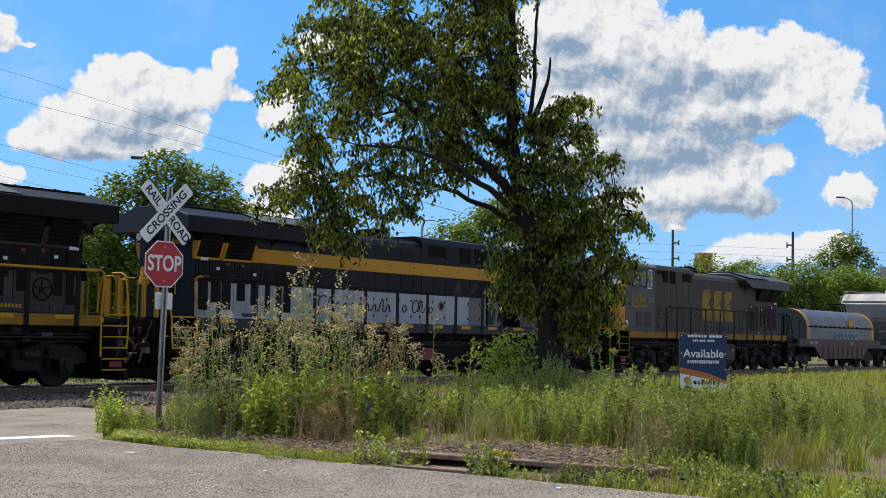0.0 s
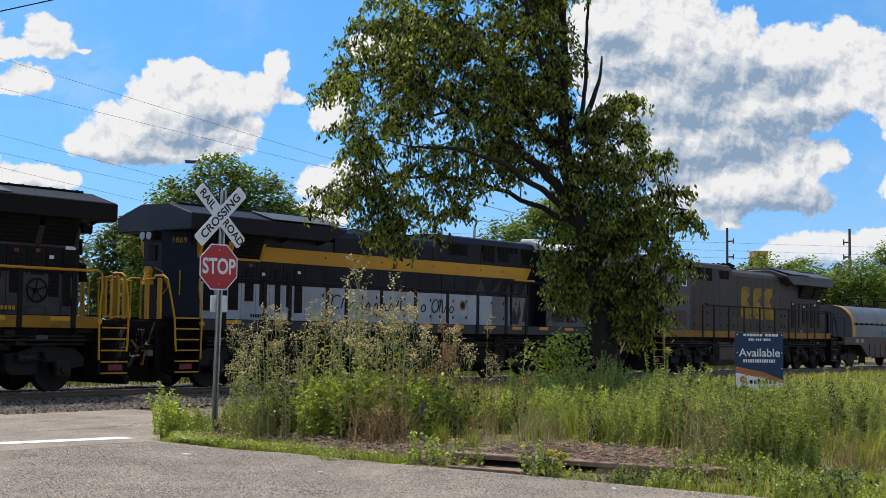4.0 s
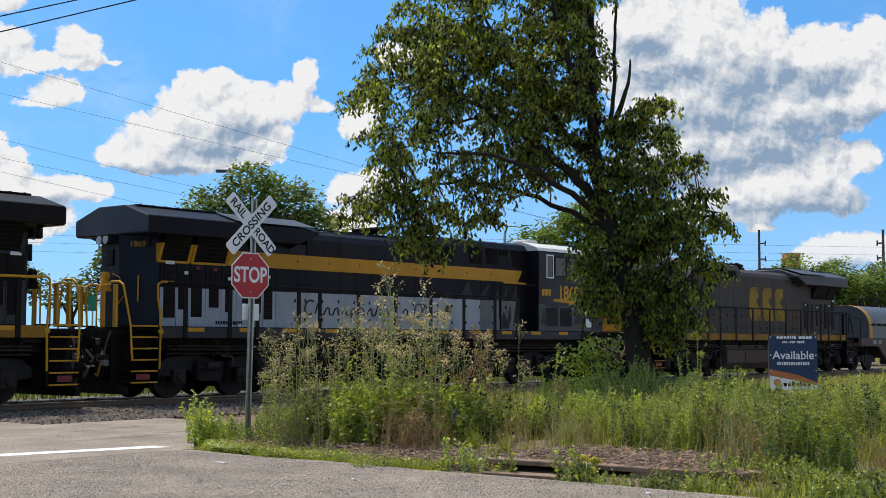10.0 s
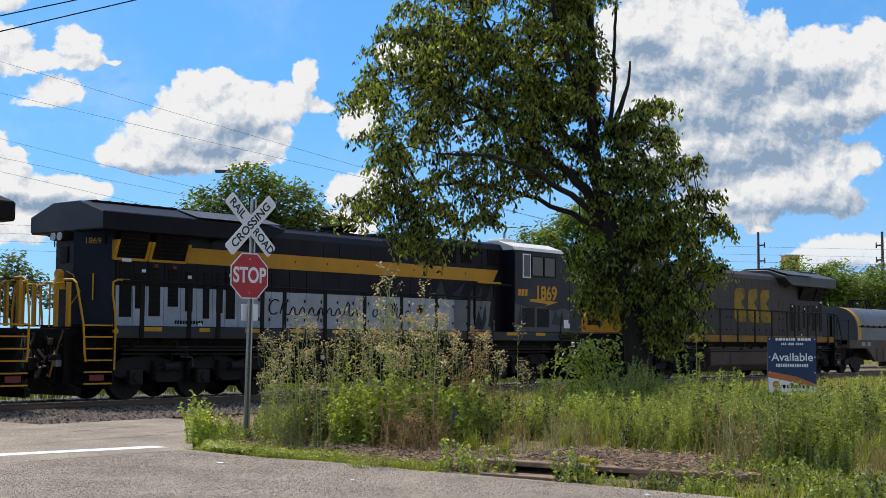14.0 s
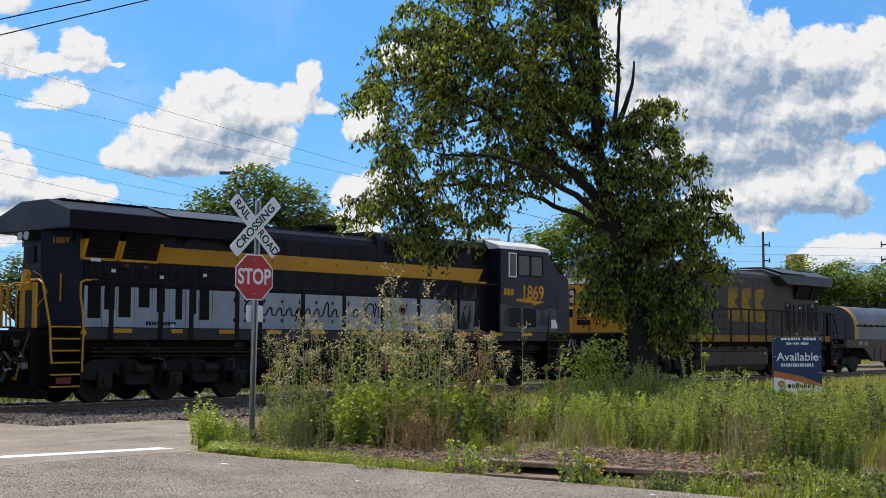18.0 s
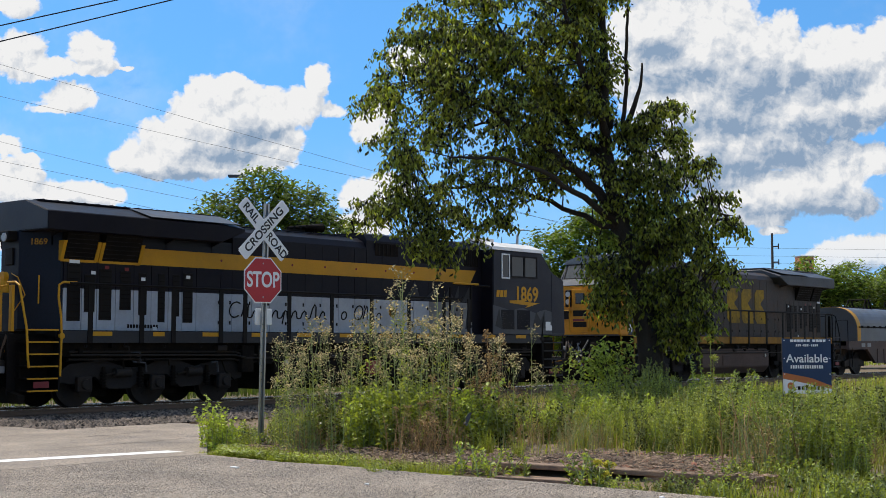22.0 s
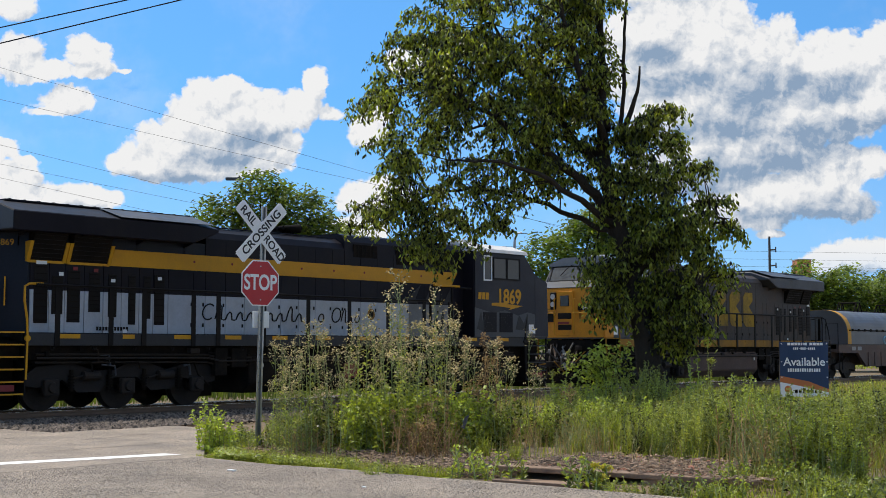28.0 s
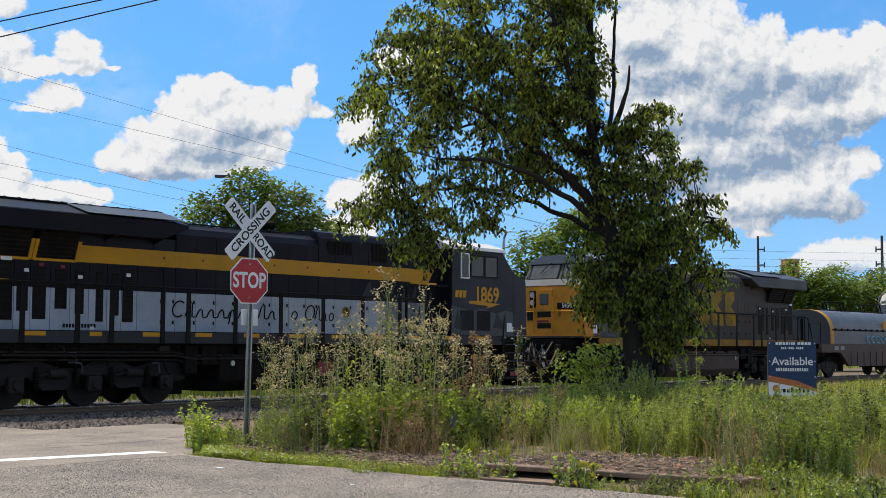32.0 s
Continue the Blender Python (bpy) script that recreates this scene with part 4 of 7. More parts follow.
            for pts in (((2.95, 2.80), (3.35, 3.37), (3.50, 3.05), (3.62, 2.80)), ((3.75, 2.80), (4.55, 3.36), (4.30, 2.95), (4.42, 2.80)), ((4.70, 2.80), (4.95, 3.20), (5.20, 2.86), (5.45, 3.37), (5.40, 2.80)), ((5.60, 2.80), (6.00, 3.36), (6.08, 2.80))):
                bm = B()
                prism(bm, list(pts), "y", *sorted((sd * 1.08, sd * 1.0865)))
                P("painted_flame", bm, M_SILL, "grey painted flame")
            for pts in (((5.0, 1.85), (5.25, 2.45), (5.42, 2.10), (5.60, 2.70), (5.66, 2.2), (5.5, 1.85)), ((5.75, 1.95), (5.88, 2.66), (6.05, 2.2), (6.0, 1.9))):
                bm = B()
                prism(bm, list(pts), "y", *sorted((sd * 1.08, sd * 1.0875)))
                P("painted_flame", bm, M_SILL, "dark painted flame")
    # lettering on the pale band: slanted bars in place of words
    sd = s["near"]
    if s["band"]:
        def stroke(pts):
            hand_rail(loco, [(x + 0.20 * z, sd * 1.083, 2.17 + z) for x, z in pts], M_BLACK, 0.019, "script_stroke")

        def running(x, humps, width, tall):
            """A slanted pen line of rounded humps, with the tall strokes at the given ones."""
            line = []
            for k in range(humps):
                h = 0.40 if k in tall else 0.21
                line += [(x + width * (k + u), h * v) for u, v in ((0.0, 0.06), (0.12, 0.7), (0.3, 1.0), (0.48, 0.82), (0.55, 0.35), (0.62, 0.04), (0.8, 0.0))]
            stroke(line)

        def bowl(x, w, h, a0, a1):
            stroke([(x + w * math.cos(radians(a)), h + h * math.sin(radians(a))) for a in range(a0, a1 + 1, 20)])
        bowl(-3.74, 0.20, 0.20, 50, 320)
        running(-3.50, 9, 0.355, (0, 7))
        stroke([(-2.02, -0.16), (-2.00, 0.2)])
        bowl(0.30, 0.10, 0.11, 0, 360)
        bowl(0.88, 0.17, 0.20, 0, 360)
        running(1.10, 2, 0.27, (0,))
        bowl(1.74, 0.09, 0.10, 0, 360)
        bm = B()
        disc(bm, (2.35, sd * 1.083, 2.42), "y", 0.16, 0.16, -0.004, 0.006, 20)
        emblem = P("round_emblem", bm, M_DIRTYGOLD)
        bm = B()
        disc(bm, (2.35, sd * 1.090, 2.42), "y", 0.09, 0.09, -0.003, 0.003, 16)
        P("emblem_centre", bm, M_BLACK, "", emblem)
        for k in range(11):
            bm = B()
            box(bm, -7.1 + 0.085 * k, -7.04 + 0.085 * k, min(sd * 1.077, sd * 1.082), max(sd * 1.077, sd * 1.082), 1.86, 1.95)
            P("lettering_bar", bm, M_BLACK)
    elif s["logo"]:
        for k, (x0, x1) in enumerate(((-3.0, -2.0), (-1.85, -0.8), (-0.65, 0.45))):
            bm = B()
            pr = [(x0, 2.35), (x1 - 0.2, 2.35), (x1, 2.55), (x1, 3.6), (x1 - 0.2, 3.8), (x0 + 0.15, 3.8), (x0 + 0.15, 3.45), (x0 + 0.5, 3.2), (x0, 2.8)]
            prism(bm, pr, "y", min(sd * 1.084, sd * 1.09), max(sd * 1.084, sd * 1.09))
            P("faded_emblem", bm, M_EMBLEM, "faded yellow painted emblem")
    else:
        for k in range(12):
            bm = B()
            box(bm, -7.15 + 0.1 * k, -7.08 + 0.1 * k, min(sd * 1.105, sd * 1.112), max(sd * 1.105, sd * 1.112), 1.90, 1.99)
            P("lettering_bar", bm, M_GOLD)
        # brake hand wheel on its pale panel
        bm = B()
        box(bm, -8.02, -7.32, min(sd * 1.10, sd * 1.115), max(sd * 1.10, sd * 1.115), 1.98, 2.72, 0.004)
        wp = P("wheel_panel", bm, M_DARKLOW, "dull grey panel behind the brake wheel")
        bm = B()
        ring = [(-7.67 + 0.27 * math.cos(q), sd * 1.19, 2.36 + 0.27 * math.sin(q)) for q in [i * math.pi / 10 for i in range(21)]]
        tube(bm, ring, 0.022, 6)
        for k in range(5):
            q = k * 1.2566 + 0.3
            tube(bm, [(-7.67, sd * 1.15, 2.36), (-7.67 + 0.27 * math.cos(q), sd * 1.19, 2.36 + 0.27 * math.sin(q))], 0.015, 5)
        disc(bm, (-7.67, sd * 1.14, 2.36), "y", 0.06, 0.05, -0.03, 0.03, 10)
        P("brake_wheel", bm, M_UNDER, "", wp)
        for x, z, h in ((-8.75, 2.45, 0.5), (-6.75, 2.30, 0.62), (-5.6, 2.35, 0.5)):
            bm = B()
            box(bm, x - 0.11, x + 0.11, min(sd * 1.10, sd * 1.112), max(sd * 1.10, sd * 1.112), z - h / 2, z + h / 2, 0.004)
            P("access_plate", bm, M_DARKLOW)
    # cab and nose
    bm = B()
    side = [(6.62, 1.78), (6.62, 4.50), (9.24, 4.50), (9.56, 3.86), (10.12, 3.60), (10.18, 1.78)]
    prism(bm, side, "y", -1.5, 1.5)
    bmesh.ops.bevel(bm, geom=[e for e in bm.edges if abs(e.verts[0].co.y - e.verts[1].co.y) < 0.01], offset=0.05, segments=2, affect="EDGES")
    cab = P("cab", bm, s["cab"])
    bm = B()
    prism(bm, [(-1.52, 4.49), (-1.45, 4.60), (-0.85, 4.80), (0.85, 4.80), (1.45, 4.60), (1.52, 4.49)], "x", 6.58, 9.32)
    P("cab_roof", bm, s["roof"], "", cab)
    bm = B()
    box(bm, 7.3, 8.0, -0.5, 0.1, 4.80, 4.95, 0.04)
    P("air_conditioner", bm, M_CABROOF, "cream roof air conditioner", cab)
    bm = B()
    tube(bm, [(8.4, -0.5, 4.8), (8.4, -0.5, 5.05)], 0.012)
    P("antenna", bm, M_BLACK, "", cab)
    bm = B()
    tube(bm, [(8.9, 0.3, 4.8), (8.9, 0.3, 5.0)], 0.012)
    P("antenna", bm, M_BLACK, "", cab)
    for sd in (-1, 1):
        if s["band"]:
            bm = B()
            y = sorted((sd * 1.497, sd * 1.5035))
            prism(bm, [(6.64, 1.80), (10.1, 1.80), (10.1, 2.45), (9.3, 2.62), (8.9, 2.50), (8.2, 2.66), (7.6, 2.56), (6.64, 2.72)], "y", *y)
            P("grey_panel", bm, M_GREY, "weathered grey lower panel", cab)
            for pts in (((6.75, 2.05), (6.95, 2.62), (7.02, 2.3), (7.2, 2.55), (7.12, 1.95)), ((8.75, 2.05), (8.95, 2.52), (9.15, 2.25), (9.3, 2.55), (9.35, 2.0))):
                bm = B()
                prism(bm, list(pts), "y", *sorted((sd * 1.502, sd * 1.509)))
                P("painted_flame", bm, M_SILL, "dark painted flame", cab)
        for x0, x1, z0, z1, fr in ((7.12, 7.46, 3.62, 4.34, M_SIGNWHITE), (7.62, 8.25, 3.68, 4.30, M_BLACK), (8.33, 8.95, 3.68, 4.30, M_BLACK)):
            bm = B()
            for a, b, c, d in ((x0 - 0.045, x1 + 0.045, z0 - 0.045, z0), (x0 - 0.045, x1 + 0.045, z1, z1 + 0.045), (x0 - 0.045, x0, z0, z1), (x1, x1 + 0.045, z0, z1)):
                box(bm, a, b, min(sd * 1.495, sd * 1.525), max(sd * 1.495, sd * 1.525), c, d)
            win = P("side_window", bm, fr, "", cab)
            bm = B()
            box(bm, x0, x1, min(sd * 1.497, sd * 1.508), max(sd * 1.497, sd * 1.508), z0, z1)
            P("pane", bm, M_GLASS, "", win)
        for x0, x1 in ((7.05, 7.75), (7.9, 8.6)):
            bm = B()
            for k in range(9):
                box(bm, x0 + 0.04, x1 - 0.04, min(sd * 1.503, sd * 1.52), max(sd * 1.503, sd * 1.52), 2.0 + 0.062 * k, 2.03 + 0.062 * k)
            box(bm, x0, x1, min(sd * 1.49, sd * 1.508), max(sd * 1.49, sd * 1.508), 1.95, 2.58)
            P("louvre_panel", bm, s["louvre"], "", cab)
        bm = B()
        box(bm, 9.35, 9.75, min(sd * 1.498, sd * 1.507), max(sd * 1.498, sd * 1.507), 1.93, 2.10)
        box(bm, 9.35, 9.55, min(sd * 1.498, sd * 1.507), max(sd * 1.498, sd * 1.507), 2.10, 2.22)
        P("warning_label", bm, M_SIGNWHITE, "", cab)
        turn = pose(8.42, sd * 1.505, 3.08, 90, 0, 0) if sd < 0 else pose(8.42, sd * 1.505, 3.08, 90, 0, 180)
        lettering("road_number", s["number"], 0.655, 0.004, s["digits"], turn, cab, 0.97, 0.016)
        bm = B()
        for k in range(3):
            prism(bm, [(6.80 + 0.19 * k, 2.98), (6.95 + 0.19 * k, 2.98), (6.98 + 0.19 * k, 3.20), (6.83 + 0.19 * k, 3.20)], "y", *sorted((sd * 1.503, sd * 1.51)))
        P("maker_emblem", bm, s["digits"], "", cab)
        bm = B()
        pr = [(7.5, 2.80), (8.5, 2.74), (8.35, 2.66), (9.1, 2.82), (8.3, 2.86), (8.45, 2.92), (7.5, 2.88)]
        prism(bm, pr, "y", min(sd * 1.503, sd * 1.51), max(sd * 1.503, sd * 1.51))
        P("painted_flash", bm, s["digits"], "", cab)
        if s["band"]:
            bm = B()
            box(bm, 6.6, 6.615, min(sd * 1.06, sd * 1.49), max(sd * 1.06, sd * 1.49), 1.8, 4.48)
            P("cab_back_panel", bm, s["hood"], "dark blue back wall of the cab", cab)
    # windscreens: two front panes in the sloping front
    n = Vector((0.64, 0, 0.32)).normalized()
    for y0, y1 in ((-1.32, -0.12), (0.12, 1.32)):
        bm = B()
        for a, b, c, d, e in ((y0, y1, 0.10, 0.88, 0.012),):
            q = lambda t, y, o: Vector((9.24 + 0.32 * t, y, 4.50 - 0.64 * t)) + n * o
            for o in (0.006, 0.02):
                bm.faces.new([bm.verts.new(q(t, y, o)) for t, y in ((c, a), (c, b), (d, b), (d, a))])
        P("windscreen", bm, M_SCREEN, "", cab)
        bm = B()
        for t0, t1, ya, yb in ((0.05, 0.10, y0 - 0.05, y1 + 0.05), (0.88, 0.95, y0 - 0.05, y1 + 0.05), (0.1, 0.88, y0 - 0.05, y0), (0.1, 0.88, y1, y1 + 0.05)):
            q = lambda t, y, o: bm.verts.new(Vector((9.24 + 0.32 * t, y, 4.50 - 0.64 * t)) + n * o)
            lo4 = [q(t, y, 0.0) for t, y in ((t0, ya), (t0, yb), (t1, yb), (t1, ya))]
            hi4 = [q(t, y, 0.03) for t, y in ((t0, ya), (t0, yb), (t1, yb), (t1, ya))]
            bm.faces.new(hi4)
            for i in range(4):
                bm.faces.new((lo4[i], lo4[(i + 1) % 4], hi4[(i + 1) % 4], hi4[i]))
        P("window_gasket", bm, M_BLACK, "", cab)
        hand_rail(cab, [(9.36, (y0 + y1) / 2 + 0.3, 4.52), (9.45, (y0 + y1) / 2 + 0.1, 4.38), (9.50, (y0 + y1) / 2 - 0.15, 4.12)], M_BLACK, 0.014, "wiper")
    # nose shell in its own colour
    bm = B()
    prism(bm, [(9.58, 1.80), (9.58, 3.885), (10.135, 3.625), (10.20, 1.80)], "y", -1.508, 1.508)
    bmesh.ops.bevel(bm, geom=list(bm.edges), offset=0.03, segments=2, affect="EDGES")
    nose = P("nose", bm, s["nose"], "", cab)
    bm = B()
    prism(bm, [(9.56, 3.89), (10.13, 3.63), (10.14, 3.65), (9.57, 3.91)], "y", -1.45, 1.45)
    P("nose_top", bm, s["nosetop"], "", nose)
    bm = B()
    box(bm, 10.17, 10.21, -0.55, 0.15, 1.9, 3.5, 0.01)
    door = P("nose_door", bm, s["nose"], "", nose)
    bm = B()
    box(bm, 10.18, 10.225, -0.40, 0.0, 2.95, 3.36, 0.03)
    P("pane", bm, M_GLASS, "", door)
    bm = B()
    box(bm, 10.12, 10.20, -0.86, -0.60, 2.85, 3.48, 0.03)
    hl = P("headlight", bm, M_BLACK, "", nose)
    for z in (3.32, 3.04):
        bm = B()
        disc(bm, (10.205, -0.73, z), "x", 0.10, 0.10, -0.01, 0.015, 16)
        P("lens", bm, M_LENS, "", hl)
    for y in (0.78,):
        bm = B()
        box(bm, 10.14, 10.205, y - 0.42, y + 0.42, 2.80, 3.02, 0.01)
        nb = P("number_board", bm, M_BLACK, "", nose)
        lettering("road_number", s["number"], 0.24, 0.003, M_SIGNWHITE, pose(10.209, y, 2.91, 90, 0, 90), nb, 0.9)
    for y0, y1, z0, z1 in ((-0.5, 0.1, 2.5, 2.72), (-0.5, 0.1, 2.1, 2.3), (-0.95, -0.68, 2.4, 2.75)):
        bm = B()
        box(bm, 10.19, 10.216, y0, y1, z0, z1, 0.01)
        P("recess_panel", bm, M_BLACK, "", nose)
    bm = B()
    box(bm, 10.19, 10.218, -0.5, 0.0, 2.32, 2.40)
    P("warning_label", bm, M_REDTAG, "", nose)
    if s["frontrail"]:
        for y0, y1 in ((-1.2, -0.6), (0.2, 1.2)):
            hand_rail(nose, [(10.19, y0, 2.70), (10.27, y0, 2.72), (10.27, y1, 2.72), (10.19, y1, 2.70)], M_GOLD, 0.02, "grab_rail")
        for y in (-0.62, 0.24):
            hand_rail(nose, [(10.20, y, 1.95), (10.27, y, 2.0), (10.27, y, 3.2), (10.20, y, 3.25)], M_GOLD, 0.018, "grab_rail")
    # ends: pilots, steps, couplers, rails
    for e, yell in ((-1, s.get("rearrail", True)), (1, s["frontrail"])):
        rail_mat = (M_DIRTYGOLD if s["logo"] else M_GOLD) if yell else M_BLACK
        bm = B()
        box(bm, min(e * 10.02, e * 10.2), max(e * 10.02, e * 10.2), -0.9, 0.9, 1.0, 1.72, 0.02)
        P("end_sheet", bm, M_UNDER)
        rg = random.Random(int(5 + e))
        squeeze = 1.0 if e > 0 or s["tail"] > 11 else 0.40
        out = lambda x: e * (10.2 + (x - 10.2) * squeeze)
        for k in range(15):      # clutter of jumper cables and brackets
            y, y2 = rg.uniform(-0.9, 0.9), rg.uniform(-0.9, 0.9)
            bm = B()
            tube(bm, [(e * 10.2, y, rg.uniform(1.2, 1.7)), (out(10.45), (y * 2 + y2) / 3 + rg.uniform(-0.1, 0.1), rg.uniform(0.7, 1.3)), (out(10.8), (y + 2 * y2) / 3, rg.uniform(0.5, 1.0)), (out(11.1), y2, rg.uniform(0.6, 1.6))], rg.uniform(0.018, 0.035), 6)
            # pale, brown and yellow cables carry the tangle's lit highlights as colour
            P("jumper_cable", bm, (M_UNDER, M_CABGREY, M_TRUCK, M_RAIL, M_GREY, M_UNDER, M_DIRTYGOLD)[k % 7])
        for k in range(5):
            y, z = rg.uniform(-0.8, 0.8), rg.uniform(0.7, 1.5)
            bm = B()
            box(bm, min(e * 10.2, e * 10.36), max(e * 10.2, e * 10.36), y - 0.09, y + 0.09, z - 0.08, z + 0.08, 0.02)
            P("valve_box", bm, (M_GREY, M_TRUCK, M_RAIL, M_REDTAG, M_CABGREY)[k])
        bm = B()
        box(bm, min(e * 9.3, e * 10.0), max(e * 9.3, e * 10.0), -1.1, 1.1, 0.35, 1.3)
        P("end_frame", bm, M_UNDER)
        bm = B()
        pr = [(-1.40, 0.16), (-1.40, 0.34), (-0.5, 0.52), (0.5, 0.52), (1.40, 0.34), (1.40, 0.16)]
        prism(bm, pr, "x", min(e * 10.05, e * 10.2), max(e * 10.05, e * 10.2))
        P("pilot_plow", bm, M_UNDER)
        bm = B()
        far = 11.62 if e > 0 else s["tail"]
        box(bm, min(e * 10.2, e * (far - 0.17)), max(e * 10.2, e * (far - 0.17)), -0.09, 0.09, 0.78, 0.98, 0.03)
        box(bm, min(e * (far - 0.27), e * far), max(e * (far - 0.27), e * far), -0.17, 0.15, 0.72, 1.04, 0.05)
        P("coupler", bm, M_TRUCK)
        for y, dz in ((-0.5, 0.5), (-0.65, 0.42), (0.45, 0.5), (0.6, 0.45), (0.75, 0.35), (-0.8, 0.3)):
            bm = B()
            tube(bm, [(out(10.25), y, 1.1), (out(10.5), y, 0.95), (out(10.75), y * 0.95, dz), (out(11.1), y * 0.9, 0.42), (out(11.25), y * 0.85, 0.55)], 0.028)
            P("air_hose", bm, M_UNDER, "dangling black brake hose")
        bm = B()
        tube(bm, [(out(10.3), 0.25, 1.62), (out(10.6), 0.2, 1.15), (out(11.0), 0.15, 1.05), (out(11.3), 0.1, 1.3)], 0.035)
        P("control_cable", bm, M_SILL)
        for sd in (-1, 1):
            y0, y1 = min(sd * 0.92, sd * 1.5), max(sd * 0.92, sd * 1.5)
            bm = B()
            box(bm, min(e * 9.22, e * 9.26), max(e * 9.22, e * 9.26), y0, y1, 0.40, 1.76)
            box(bm, min(e * 9.26, e * 10.22), max(e * 9.26, e * 10.22), sd * 0.93 - 0.015, sd * 0.93 + 0.015, 0.34, 1.70)
            well = P("stairwell", bm, M_BLACK)
            for k in range(6):
                z = 0.42 + 0.272 * k
                bm = B()
                box(bm, min(e * 9.27, e * (10.0 + 0.04 * (5 - k) / 5)), max(e * 9.27, e * (10.0 + 0.04 * (5 - k) / 5)), sd * 1.2 - 0.28, sd * 1.2 + 0.29, z, z + 0.035)
                tread = P("step", bm, M_UNDER, "", well)
                bm = B()
                ya, yb = sorted((sd * 1.492, sd * 1.512))
                box(bm, min(e * 9.28, e * 10.06), max(e * 9.28, e * 10.06), ya, yb, z - 0.004, z + 0.03)
                P("nosing", bm, *((M_DIRTYGOLD if s["logo"] else M_GOLD, "yellow step edge") if yell else (M_SILL, "")), tread)
            bm = B()
            ya, yb = sorted((sd * 1.485, sd * 1.50))
            box(bm, min(e * 9.5, e * 9.9), max(e * 9.5, e * 9.9), ya, yb, 0.50, 0.64)
            P("warning_label", bm, M_REDTAG, "", well)
            # rails beside the steps
            hand_rail(loco, [(e * 9.22, sd * 1.5, 0.75), (e * 9.2, sd * 1.5, 1.7), (e * 9.22, sd * 1.5, 2.1), (e * 9.28, sd * 1.48, 2.5), (e * 9.27, sd * 1.47, 2.82), (e * 9.15, sd * 1.47, 2.88), (e * 8.8, sd * 1.47, 2.88)], rail_mat, 0.028)
            hand_rail(loco, [(e * 10.02, sd * 1.5, 0.95), (e * 10.05, sd * 1.5, 1.15), (e * 10.08, sd * 1.48, 1.8), (e * 10.12, sd * 1.38, 2.3), (e * 10.14, sd * 1.25, 2.78), (e * 10.14, sd * 1.1, 2.86), (e * 10.14, sd * 0.75, 2.86)], rail_mat, 0.028)
            bm = B()
            disc(bm, (e * 9.2, sd * 1.5, 1.66), "y", 0.07, 0.07, -0.03, 0.03, 12)
            P("rail_bracket", bm, rail_mat)
            for y in (0.95, 0.45):
                bm = B()
                box(bm, e * 10.14 - 0.035, e * 10.14 + 0.035, sd * y - 0.06, sd * y + 0.06, 1.76, 2.80, 0.008)
                P("end_post", bm, rail_mat)
            hand_rail(loco, [(e * 10.14, sd * 0.2, 1.76), (e * 10.14, sd * 0.2, 2.75), (e * 10.14, sd * 0.75, 2.80)], rail_mat, 0.022)
    # headlight and fittings on the radiator end
    bm = B()
    box(bm, -9.86, -9.58, -0.28, 0.28, 3.85, 4.08, 0.02)
    hl = P("headlight", bm, M_BLACK, "twin headlights under the radiator wing")
    for y in (-0.13, 0.13):
        bm = B()
        disc(bm, (-9.87, y, 3.93), "x", 0.10, 0.10, -0.012, 0.012, 16)
        P("lens", bm, M_LENS, "", hl)
    bm = B()
    disc(bm, (-9.80, -0.05, 2.80), "z", 0.17, 0.09, -0.14, 0.18, 14)
    disc(bm, (-9.80, -0.05, 3.02), "x", 0.12, 0.12, -0.06, 0.06, 12)
    P("bell", bm, M_GOLD if s["band"] else M_UNDER)
    bm = B()
    box(bm, -9.66, -9.60, -0.16, 0.16, 3.30, 3.70, 0.015)
    P("sand_filler", bm, M_BLACK)
    hand_rail(loco, [(-9.35, -0.78, 2.4), (-9.36, -0.80, 3.05)], M_GOLD if s["band"] else M_BLACK, 0.018)
    hand_rail(loco, [(-9.7, -0.2, 3.1), (-9.75, -0.55, 3.0), (-9.6, -0.62, 2.6), (-9.7, -0.3, 2.2)], M_GOLD if s["band"] else M_BLACK, 0.014)
    for sd in (-1, 1):
        # number on the tapered corner
        nrm = Vector((-0.69, sd * 0.67, 0)).normalized()
        ctr = Vector((-9.31, sd * 0.685, 3.83)) + nrm * 0.006
        zrot = math.degrees(math.atan2(nrm.y, nrm.x)) + 90
        lettering("road_number", s["number"], 0.205, 0.002, s["digits"], pose(ctr.x, ctr.y, ctr.z, 90, 0, zrot), loco)
    return loco, wheels


NAVY_SCHEME = dict(tail=10.66, square=False, number="1869", near=-1, band=True, logo=False, sill=M_SILL, tank=M_UNDER, end=M_ENDBLUE, hood=M_NAVY, wing=M_NAVY, low=M_WHITE, rail=M_BLACK, cab=M_CABNAVY,
                   roof=M_CABROOF, louvre=M_NAVY, digits=M_GOLD, nose=M_CABNAVY, nosetop=M_CABNAVY, frontrail=False)
GREY_SCHEME = dict(tail=11.12, square=False, number="5434", near=1, band=False, logo=True, rearrail=False, sill=M_DIRTYGOLD, tank=M_TANKBROWN, end=M_GREYDIRT, hood=M_GREYDIRT, wing=M_GREY, low=M_GREYDIRT, rail=M_BLACK, cab=M_GREY,
                   roof=M_CABGREY, louvre=M_GREYDIRT, digits=M_EMBLEM, nose=M_NOSE, nosetop=M_GREY, frontrail=True)
